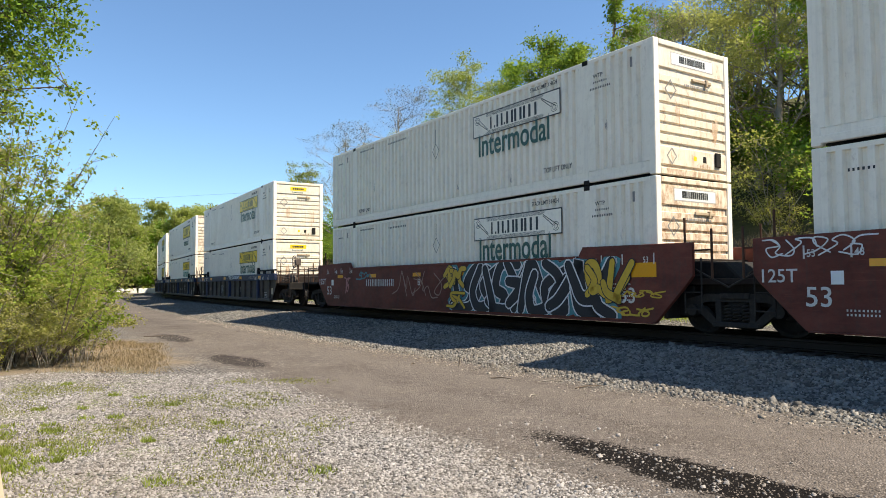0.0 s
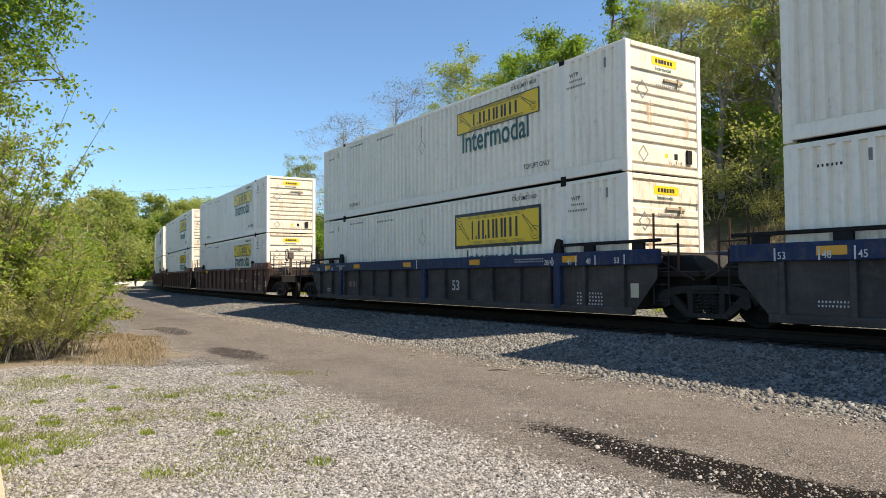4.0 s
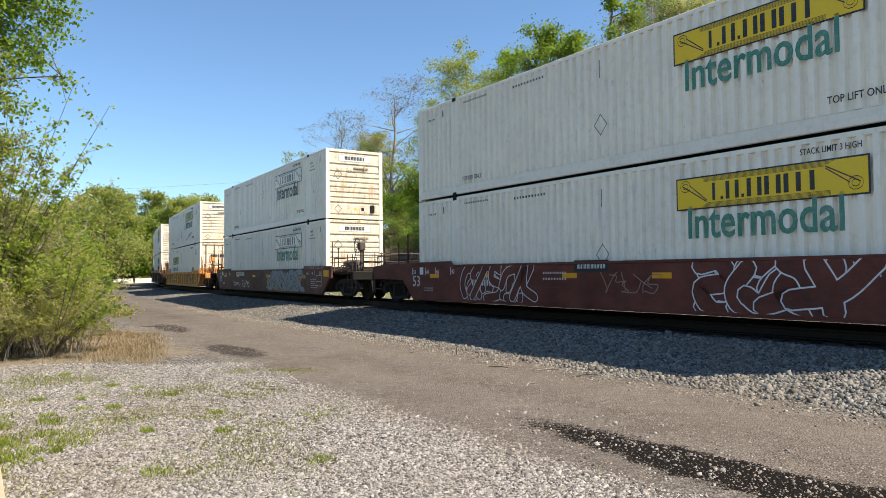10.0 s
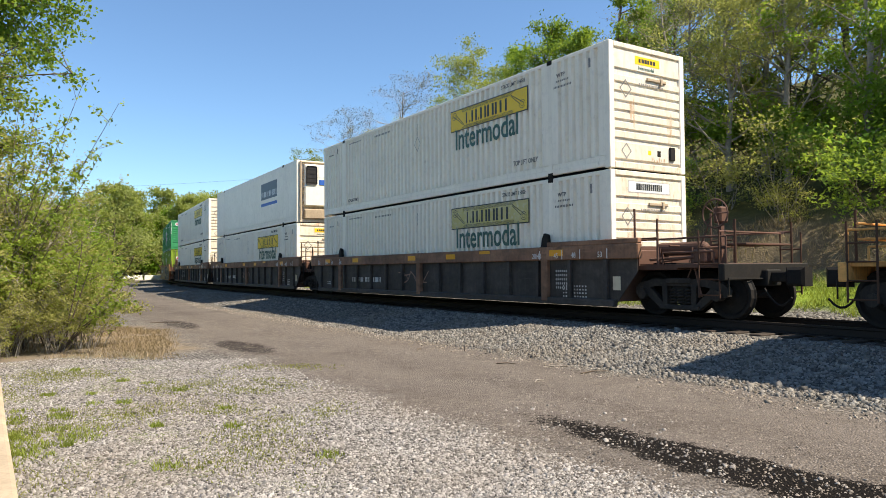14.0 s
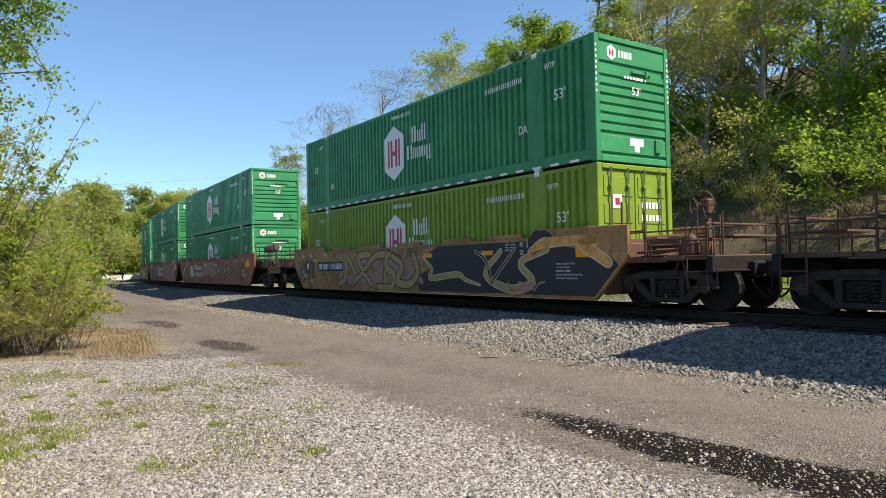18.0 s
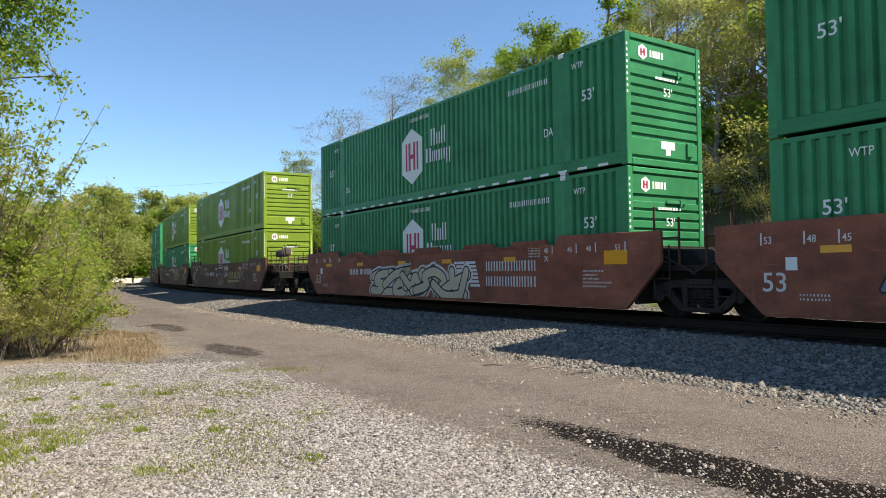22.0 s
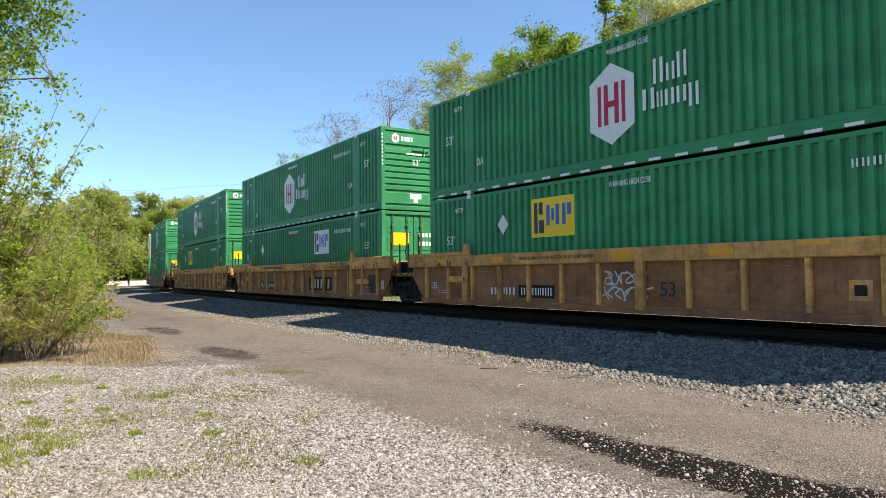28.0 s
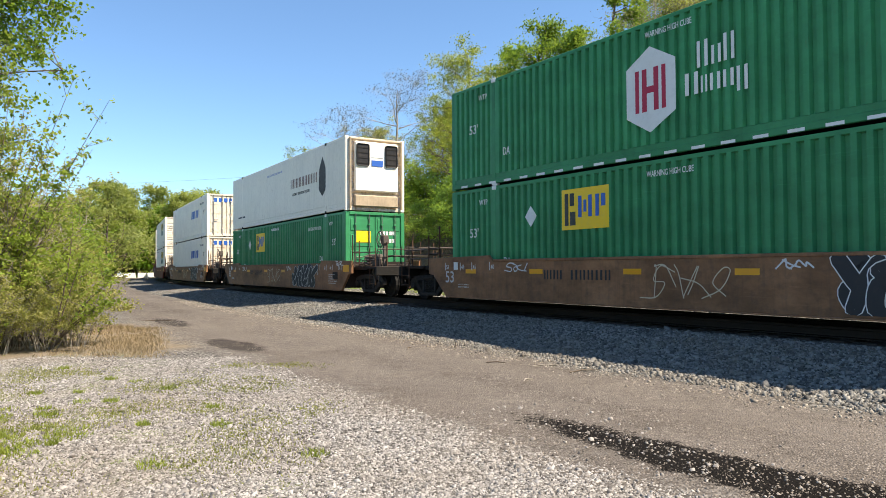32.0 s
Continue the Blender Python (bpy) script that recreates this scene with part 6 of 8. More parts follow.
            scrawl(car, 3.2, 4.9, 0.5, 1.15, ["slash", "tail"], SPRAY_WHITE, -1.404, 0.012, 42)
    elif i == 9:
        number(car, style, -5.0, 1.5, 0.16, 10, LETTER_WHITE, seed=9, z=0.84)
        number(car, style, -0.95, 0.85, 0.12, 10, LETTER_WHITE, seed=8, band=SPRAY_BLACK, z=1.42)
        small_print([(-2.1, 0.98, 0.8, 0.05, 10), (-2.1, 0.84, 0.8, 0.05, 9)], car, STENCIL, -1.5045, 9)
        piece(car, -5.4, -2.7, 0.36, 1.55, ["bowl", "arch", "swirl", "arch", "slash"], 0.22, MAROON, SPRAY_WHITE, None, -1.5025, 0.022, taper=0.05, seed=51)
        piece(car, 2.3, 4.9, 0.30, 1.58, ["swirl", "bowl", "loop", "mast"], 0.34, MAROON, SPRAY_WHITE, None, -1.5025, 0.028, taper=0.05, seed=52)
        scrawl(car, -0.2, 1.4, 0.7, 1.3, ["slash", "tail", "arch", "mast", "swirl"], SPRAY_FADE, width=0.022, seed=53)
        words("53", 6.2, 0.42, 0.38, car, SPRAY_CREAM, -1.5045)
        plate("data_panel", rect(6.78, 7.25, 0.46, 0.82), car, STENCIL, -1.5045)
        plate("data_field", rect(6.81, 7.22, 0.49, 0.79), car, GEAR, -1.507)
    elif i == 10:
        number(car, style, -4.6, 1.6, 0.22, 8, LETTER_WHITE, seed=3, z=1.22)
        piece(car, 1.3, 5.7, 0.34, 1.56, ["swirl", "crook", "bowl", "arch", "loop", "tail"], 0.28, SPRAY_GREY, SPRAY_BLACK, None, seed=54, edge=0.022, taper=0.1)
        piece(car, 1.0, 5.9, 0.28, 1.3, ["tail", "loop", "swirl", "mast", "tail"], 0.2, SPRAY_OCHRE, None, None, -1.5028, seed=55)
        scrawl(car, -5.1, -3.9, 0.5, 0.85, ["swirl", "mast", "crook"], SPRAY_WHITE, width=0.03, seed=56)
        scrawl(car, -3.3, -2.0, 0.4, 0.9, ["swirl", "slash", "tail", "loop"], SPRAY_WHITE, width=0.026, seed=57)
        scrawl(car, 6.2, 8.4, 1.62, 1.78, ["slash", "mast", "loop", "swirl", "bowl", "arch", "slash"], SPRAY_FADE, width=0.03, seed=58)
        bm = bmesh.new()
        for x0, x1, z0, z1 in ((7.5, 8.1, 0.52, 0.54), (7.5, 8.1, 0.96, 0.98), (7.5, 7.52, 0.52, 0.98), (8.08, 8.1, 0.52, 0.98), (7.5, 8.1, 0.70, 0.72)):
            slab(rect(x0, x1, z0, z1), -1.5065, -1.5035, bm)
        part("data_panel", bm, STENCIL, car)
    elif i == 11:
        number(car, style, -4.8, 0.75, 0.2, 4, LETTER_WHITE, seed=4, band=RUSTY, z=0.62)
        number(car, style, -3.8, 0.85, 0.2, 6, LETTER_WHITE, seed=5, band=SPRAY_BLACK, z=0.62)
        words("53", -0.82, 0.56, 0.30, car, SPRAY_BLACK, -1.404)
        plate("mark_patch", rect(2.55, 4.35, 0.50, 1.05), car, BARN, -1.403)
        bars(2.7, 0.52, 1.4, 0.42, 3, car, SPRAY_CREAM, -1.4055, 4, gap=0.3, lean=0.1)
        plate("data_panel", rect(4.78, 5.28, 0.50, 0.86), car, SPRAY_CREAM, -1.404)
        plate("data_field", rect(4.81, 5.25, 0.53, 0.83), car, GEAR, -1.4065)
        plate("white_patch", rect(7.83, 8.05, 0.68, 0.92), car, LETTER_WHITE, -1.404)
        scrawl(car, 6.9, 8.0, 0.36, 0.7, ["arch", "slash", "mast"], GEAR, -1.404, 0.03, 61)
    elif i in (12, 13, 14):
        number(car, style, -5.1, 0.9, 0.17, 4, seed=i, z=0.6)
        number(car, style, -4.0, 1.2, 0.18, 6, seed=i + 1, z=0.6, material=LETTER_WHITE)
        small_print([(6.35, 0.95 - 0.1 * k, 0.55, 0.05, 8) for k in range(5)], car, STENCIL, -1.404, i)
        if i == 14:
            scrawl(car, -5.4, -3.0, 0.82, 1.14, ["swirl", "arch", "mast", "loop", "slash", "bowl"], STENCIL, -1.404, 0.03, 62)
            scrawl(car, 0.25, 1.5, 0.5, 1.12, ["arch", "loop", "mast", "slash"], STENCIL, -1.404, 0.03, 63)
            piece(car, 4.4, 5.8, 0.42, 1.1, ["mast", "loop", "crook", "loop"], 0.16, CHARCOAL, STENCIL, None, -1.404, 0.022, taper=0.05, seed=64)
            scrawl(car, 0.5, 1.3, 1.28, 1.52, ["bowl", "swirl", "arch", "slash"], STENCIL, -1.5265, 0.025, 65)
            scrawl(car, -2.5, -0.8, 1.28, 1.50, ["slash", "loop", "swirl", "bowl", "arch", "mast"], SPRAY_BLACK, -1.5265, 0.03, 66)
            scrawl(car, 6.5, 7.2, 1.26, 1.54, ["slash", "arch", "swirl"], STENCIL, -1.5265, 0.03, 67)
        else:
            scrawl(car, -1.4, 0.2, 0.6, 1.0, ["loop", "slash", "arch"], SPRAY_FADE, -1.404, 0.03, 68 + i)
    elif i == 15:
        number(car, style, -6.5, 0.85, 0.22, 4, LETTER_WHITE, seed=8, band=SPRAY_BLACK, z=0.95)
        number(car, style, -5.5, 1.05, 0.22, 6, LETTER_WHITE, seed=9, band=SPRAY_BLACK, z=0.95)
        field = [(0.9, 0.26), (8.1, 0.26), (8.8, 0.95), (8.6, 1.15), (7.2, 1.4), (6.6, 1.80), (6.2, 1.82), (5.95, 1.60), (2.0, 1.60), (1.2, 1.3), (1.6, 0.95), (0.8, 0.7)]
        plate("sprayed_field", field, car, SPRAY_BLACK, -1.5035, 0.003, "black sprayed background")
        piece(car, 1.5, 3.3, 0.45, 1.40, ["tail"], 0.16, SPRAY_OCHRE, SPRAY_CREAM, None, -1.5065, 0.018, seed=71, taper=0.85, single=True)
        piece(car, 3.7, 4.8, 0.5, 1.45, ["slash"], 0.10, SPRAY_BLACK, SPRAY_CREAM, None, -1.5065, 0.018, seed=72, taper=0.5, single=True)
        piece(car, 4.8, 6.2, 0.35, 1.5, ["bowl"], 0.22, SPRAY_OCHRE, SPRAY_CREAM, None, -1.5065, 0.016, seed=75, taper=0.5, single=True)
        piece(car, 6.5, 8.0, 1.0, 1.62, ["arch"], 0.30, TAN, SPRAY_CREAM, None, -1.5065, 0.02, seed=73, taper=0.3, single=True)
        piece(car, -4.4, 0.4, 0.35, 1.50, ["slash", "loop", "arch", "swirl", "bowl"], 0.24, SPRAY_OCHRE, SPRAY_BLACK, None, -1.5045, 0.035, seed=74, taper=0.3, single=True)
        piece(car, -4.5, 0.5, 0.5, 1.5, ["loop", "swirl", "loop"], 0.30, SPRAY_FADE, None, None, -1.5028, seed=76, taper=0.4)
        scrawl(car, -8.3, -7.0, 0.45, 1.3, ["mast", "swirl", "slash", "bowl", "arch"], SPRAY_BLACK, width=0.05, seed=77)
        scrawl(car, 5.2, 6.4, 0.35, 0.6, ["arch", "loop", "slash"], SPRAY_PINK, width=0.05, seed=78)
    elif i in (16, 17, 18):
        side_emblem(car, {16: -5.75, 17: -2.35, 18: 1.85}[i])
        words("B" if i == 16 else "C" if i == 17 else "A", {16: 1.9, 17: -2.9, 18: -2.0}[i], 0.9, 0.24, car, STENCIL, -1.5065)
        if i == 16:
            number(car, style, 3.2, 0.8, 0.27, 3, LETTER_WHITE, seed=2, band=SPRAY_BLACK, z=0.85)
            number(car, style, 4.25, 1.0, 0.27, 5, LETTER_WHITE, seed=3, band=SPRAY_BLACK, z=0.85)
            piece(car, 2.7, 6.2, 0.35, 1.5, ["swirl", "loop", "arch", "mast", "slash"], 0.26, BARN, SPRAY_FADE, None, -1.5022, 0.06, taper=0.05, seed=81)
            piece(car, -1.9, 1.0, 0.7, 1.35, ["loop", "bowl", "swirl"], 0.34, SPRAY_FADE, None, None, -1.5018, seed=82)
            scrawl(car, 1.0, 1.9, 0.4, 1.4, ["tail", "slash"], SPRAY_CREAM, width=0.02, seed=83)
        elif i == 17:
            piece(car, 1.7, 6.2, 0.42, 1.58, ["swirl", "arch", "swirl", "bowl", "arch"], 0.22, SPRAY_PINK, SPRAY_BLACK, None, seed=84, edge=0.04, taper=0.1)
            piece(car, 1.5, 7.3, 0.27, 0.62, ["tail", "tail", "tail", "tail"], 0.22, SPRAY_PINK, SPRAY_BLACK, None, -1.5026, seed=85, edge=0.03)
            piece(car, 1.6, 7.2, 0.3, 1.2, ["loop", "swirl", "loop", "swirl", "loop"], 0.26, SPRAY_OCHRE, None, None, -1.5020, seed=86, taper=0.5)
            piece(car, -6.2, -2.5, 0.32, 1.45, ["swirl", "arch", "slash", "bowl", "mast"], 0.15, SPRAY_BLUE, SPRAY_BLACK, None, seed=87, taper=0.5)
            scrawl(car, -6.0, -2.6, 0.4, 1.4, ["slash", "crook", "arch", "tail"], SPRAY_TEAL, -1.5225, 0.04, 88)
            scrawl(car, 6.2, 6.8, 0.75, 1.1, ["mast", "arch", "bowl"], SPRAY_WHITE, width=0.035, seed=89)
            scrawl(car, 6.2, 8.0, 1.62, 1.78, ["slash", "loop", "mast", "arch", "swirl"], SPRAY_WHITE, width=0.03, seed=90)
            scrawl(car, 7.2, 8.2, 0.95, 1.45, ["loop", "swirl", "tail"], SPRAY_WHITE, width=0.02, seed=91)
        else:
            number(car, style, -5.0, 0.65, 0.2, 3, LETTER_WHITE, seed=1, z=0.95)
            number(car, style, -4.2, 0.85, 0.2, 5, LETTER_WHITE, seed=2, z=0.95)
            piece(car, -3.1, 2.0, 0.32, 1.05, ["swirl", "arch", "crook", "bowl", "arch"], 0.26, SPRAY_CREAM, SPRAY_BLACK, STENCIL, edge=0.045, seed=92, taper=0.05)
    elif i in (19, 20, 21):
        rail_emblem(car, 1.6 if i < 21 else 1.2, SPRAY_FADE if i == 21 else SPRAY_OCHRE)
        number(car, style, -4.15, 0.95, 0.2, 4, SPRAY_CREAM, seed=i, z=0.92)
        number(car, style, -2.95, 1.15, 0.2, 6, SPRAY_CREAM if i == 20 else LETTER_WHITE, seed=i + 1, z=0.92)
        words({19: "B", 20: "C", 21: "A"}[i], -1.15, 0.86, 0.26, car, LETTER_WHITE, -1.5065)
        words("WELL LD LMT 119.800", -0.62, 1.36, 0.085, car, LETTER_WHITE, -1.5065, wide=0.9)
        bars(-0.55, 1.49, 0.95, 0.07, 11, car, STENCIL, -1.5065, i)
        if i == 19:
            scrawl(car, -5.8, -4.3, 0.95, 1.45, ["slash", "swirl", "mast", "tail", "loop"], SPRAY_BLUE, width=0.04, seed=93)
            scrawl(car, -0.9, 0.7, 0.35, 1.1, ["loop", "swirl", "tail", "slash"], STENCIL, width=0.02, seed=94)
            scrawl(car, 0.7, 1.7, 1.2, 1.5, ["slash", "loop", "mast", "swirl", "crook"], LETTER_WHITE, width=0.024, seed=95)
            scrawl(car, 0.8, 1.6, 0.85, 1.12, ["slash", "bowl", "loop", "crook"], LETTER_WHITE, width=0.024, seed=96)
            scrawl(car, 4.2, 5.2, 0.7, 1.5, ["arch", "slash", "tail", "swirl"], STENCIL, width=0.024, seed=97)
        elif i == 20:
            scrawl(car, 0.3, 4.4, 1.1, 1.56, ["slash", "loop", "swirl", "mast", "arch", "bowl", "crook", "swirl", "loop", "tail"], SPRAY_WHITE, width=0.032, seed=98)
            scrawl(car, 0.5, 1.2, 0.4, 1.2, ["tail"], SPRAY_FADE, width=0.03, seed=99)
            scrawl(car, 4.0, 4.7, 0.35, 0.9, ["tail"], SPRAY_FADE, width=0.03, seed=100)
        else:
            scrawl(car, -3.9, -2.4, 0.6, 1.2, ["slash", "swirl", "tail", "loop"], STENCIL, width=0.03, seed=101)
    elif i in (22, 23, 24):
        number(car, style, -5.0, 0.95, 0.18, 4, LETTER_WHITE, seed=i, z=0.5)
        number(car, style, -3.8, 1.1, 0.18, 6, LETTER_WHITE, seed=i + 1, band=GEAR, z=0.5)
        words("53", 0.42 if i != 23 else -4.5, 0.55, 0.30, car, SPRAY_BLACK, -1.404)
        words("125", -7.9, 0.62, 0.2, car, LETTER_WHITE, -1.404, wide=0.85)
        words("52900 LBS MAX GROSS WT FOR 20 FT CONTAINER", -3.75, 1.375, 0.085, car, SPRAY_BLACK, -1.5245, wide=0.95)
        words("B" if i == 22 else "C", -6.1, 0.82, 0.16, car, SPRAY_BLACK, -1.5275)
        part("bracket_box", shared("bracket_box", lambda: box(6.35, 7.35, -1.47, -1.40, 0.72, 0.90, 0.015), TAN), None, car)
        part("bracket_box", shared("bracket_box_back", lambda: box(-6.9, -6.2, -1.47, -1.40, 0.80, 0.98, 0.015), TAN), None, car)
        if i == 22:
            scrawl(car, -1.1, 0.0, 0.78, 1.08, ["swirl", "arch", "slash", "loop", "bowl"], STENCIL, -1.404, 0.035, 111)
            scrawl(car, -1.1, 0.1, 0.45, 0.74, ["mast", "bowl", "slash", "arch", "loop"], STENCIL, -1.404, 0.035, 112)
            scrawl(car, 4.6, 5.5, 0.65, 1.1, ["arch", "crook", "swirl", "bowl"], STENCIL, -1.404, 0.035, 113)
            plate("amber_patch", rect(4.05, 4.4, 0.55, 0.88), car, TAN, -1.404)
            plate("dark_square", rect(4.13, 4.32, 0.63, 0.80), car, GEAR, -1.4065)
            scrawl(car, 7.2, 8.3, 1.3, 1.5, ["bowl", "slash", "loop", "swirl", "arch"], STENCIL, -1.5265, 0.025, 114)
        elif i == 23:
            plate("mark_patch", rect(1.75, 4.1, 0.45, 0.98), car, GEAR, -1.4045)
            bars(1.95, 0.52, 1.9, 0.38, 3, car, SPRAY_CREAM, -1.4075, 4, gap=0.2, lean=0.1)
            plate("dark_patch", rect(7.25, 7.95, 0.40, 1.05), car, CHARCOAL, -1.404)
            scrawl(car, 1.5, 2.8, 1.30, 1.50, ["slash", "arch", "crook", "swirl", "loop"], GEAR, -1.5265, 0.025, 115)
            scrawl(car, 4.1, 5.5, 1.30, 1.50, ["loop", "bowl", "slash", "arch", "mast"], GEAR, -1.5265, 0.025, 116)
        else:
            plate("dark_patch", rect(7.55, 8.2, 0.40, 1.05), car, CHARCOAL, -1.404)
    elif i in (25, 26, 27):
        number(car, style, -3.9, 0.6, 0.22, 3, SPRAY_BLACK, seed=i)
        number(car, style, -3.0, 1.2, 0.22, 5, SPRAY_BLACK, seed=i + 1)
        piece(car, 3.0, 5.3, 0.32, 1.58, ["mast", "swirl", "loop", "arch", "bowl"], 0.26, SPRAY_BLACK, SPRAY_WHITE, None, edge=0.018, seed=120 + i, taper=0.05)
        scrawl(car, -0.9, 0.9, 0.45, 1.4, ["swirl", "arch", "slash", "mast", "loop"], SPRAY_CREAM, width=0.022, seed=123 + i)
        scrawl(car, 1.95, 2.5, 1.25, 1.5, ["slash", "mast", "crook"], SPRAY_WHITE, width=0.03, seed=126 + i)
        scrawl(car, -5.3, -4.6, 1.2, 1.5, ["swirl", "loop", "arch"], SPRAY_WHITE, width=0.03, seed=129 + i)
        scrawl(car, 7.6, 8.3, 1.5, 1.72, ["swirl", "arch", "swirl"], SPRAY_WHITE, width=0.035, seed=132 + i)
        plate("dark_patch", rect(7.3, 7.8, 0.62, 0.9), car, GEAR, -1.5035)

# ---- rails and sleepers ----
def swept(profile, s_values, material, name):
    """A bar of the given profile (w, z over rail height) along the line."""
    verts, faces = [], []
    n = len(profile)
    for s in s_values:
        for w, z in profile:
            x, y, _ = on_line(s, w)
            verts.append((x, y, RAIL_Z + z))
    for i in range(len(s_values) - 1):
        for j in range(n):
            a, b = i * n + j, i * n + (j + 1) % n
            faces.append((a, b, b + n, a + n))
    return mesh_from(name, verts, faces, material)


RAIL = [(-0.037, 0.0), (0.037, 0.0), (0.037, -0.035), (0.01, -0.05), (0.01, -0.155), (0.075, -0.17), (0.075, -0.185), (-0.075, -0.185), (-0.075, -0.17), (-0.01, -0.155), (-0.01, -0.05), (-0.037, -0.035)]
track = tagged(new("railway_track"), "steel rails on dark wooden sleepers in ballast", "railway track", kind="structure")
for w in (0.755, -0.755):
    part("rail", swept([(w + a, z) for a, z in RAIL], np.arange(-60, 200, 2.0), RAIL_RUST, "rail"), None, track)
tie_me = shared("sleeper", lambda: box(-0.115, 0.115, -1.3, 1.3, -0.17, 0.0, 0.012), WOOD_TIE)
rng = random.Random(5)
for i in range(150):
    s = -14 + i * 0.52
    ob = part("sleeper", tie_me, None, track)
    ob.matrix_basis = line_pose(s, RAIL_Z - 0.187) @ pose(0, rng.uniform(-0.04, 0.04), 0, 0, 0, rng.uniform(-1, 1))

# ---- trees and bushes ----
def fast_mesh(name, verts, faces, material, smooth=False):
    """verts: n x 3, faces: m x k, all of one size."""
    verts, faces = np.asarray(verts, np.float32), np.asarray(faces, np.int32)
    me = bpy.data.meshes.new(name)
    me.vertices.add(len(verts))
    me.vertices.foreach_set("co", verts.ravel())
    m, k = faces.shape
    me.loops.add(m * k)
    me.loops.foreach_set("vertex_index", faces.ravel())
    me.polygons.add(m)
    me.polygons.foreach_set("loop_start", np.arange(0, m * k, k, dtype=np.int32))
    if smooth:
        me.polygons.foreach_set("use_smooth", np.ones(m, bool))
    me.materials.append(material)
    me.update(calc_edges=True)
    return me


def limb_mesh(name, segs, material, most=5):
    verts, faces = [], []
    for a, b, ra, rb in segs:
        d = (b - a).normalized()
        u = d.orthogonal().normalized()
        v = d.cross(u)
        n, sides = len(verts), most if ra > 0.035 else 3
        for p, r in ((a, ra), (b, rb)):
            for i in range(sides):
                an = 2 * math.pi * i / sides
                verts.append(p + u * (r * math.cos(an)) + v * (r * math.sin(an)))
        for i in range(sides):
            j = (i + 1) % sides
            faces.append((n + i, n + j, n + sides + j, n + sides + i))
    return fast_mesh(name, np.array([tuple(v) for v in verts]), np.array(faces), material, True)


def grow(rng, start, way, length, radius, levels, segs, tips, kids=5, bend=0.25, lift=0.15, first=0.25, shrink=0.55):
    """A limb that wanders, thins and forks; leaf places are gathered in tips."""
    n = 5 if levels > 1 else 3
    p, d = start.copy(), way.normalized()
    spots = []
    for i in range(n):
        d = (d + Vector((rng.gauss(0, bend), rng.gauss(0, bend), rng.gauss(0, bend) * 0.6 + lift)) * 0.5).normalized()
        q = p + d * (length / n)
        segs.append((p.copy(), q.copy(), radius * (1 - i / n * 0.75), radius * (1 - (i + 1) / n * 0.75)))
        spots.append((q.copy(), d.copy(), (i + 1) / n))
        p = q
    if levels <= 1:
        tips.extend(s[0] for s in spots[1:])
        return
    for k in range(kids):
        f = first + (1 - first) * (k + rng.random()) / kids
        i = min(n - 1, int(f * n))
        base, dd, _ = spots[i]
        around = Vector((rng.gauss(0, 1), rng.gauss(0, 1), rng.gauss(0.1, 0.5))).normalized()
        side = (dd * 0.55 + around).normalized()
        grow(rng, base, side, length * shrink * rng.uniform(0.7, 1.15) * (1.25 - 0.5 * f), radius * (0.5 - 0.2 * f), levels - 1, segs, tips, max(3, kids - 1), bend * 1.2, lift, 0.3, shrink)


def leaf_mesh(name, seed, places, count, spread, size, material, up=0.5, far=False, keep=0.6):
    """count leaves gathered in clumps of uneven size round some of the places, facing more or less upwards."""
    r = np.random.RandomState(seed)
    spots = np.array([tuple(v) for v in places])
    weight = np.where(r.uniform(0, 1, len(spots)) < keep, np.exp(r.normal(0, 0.5, len(spots))), 0.06)
    p = spots[r.choice(len(spots), int(count), p=weight / weight.sum())]
    p = p + r.normal(0, spread, p.shape) * np.array([1, 1, 0.6])
    n = len(p)
    nrm = r.normal(0, 1, (n, 3))
    nrm[:, 2] = np.abs(nrm[:, 2]) * 0.8 + up
    nrm /= np.linalg.norm(nrm, axis=1)[:, None]
    a = np.cross(nrm, r.normal(0, 1, (n, 3)))
    a /= np.linalg.norm(a, axis=1)[:, None]
    b = np.cross(nrm, a)
    s = size * r.uniform(0.6, 1.3, (n, 1))
    if far:
        v = np.stack([p - a * s * 0.62, p + a * s * 0.5 + b * s * 0.40, p + a * s * 0.5 - b * s * 0.40], 1).reshape(-1, 3)
        return fast_mesh(name, v, np.arange(3 * n).reshape(n, 3), material)
    v = np.stack([p - a * s * 0.6, p + b * s * 0.36 + nrm * s * 0.12, p + a * s * 0.6, p - b * s * 0.36 + nrm * s * 0.12], 1).reshape(-1, 3)
    return fast_mesh(name, v, np.arange(4 * n).reshape(n, 4), material)


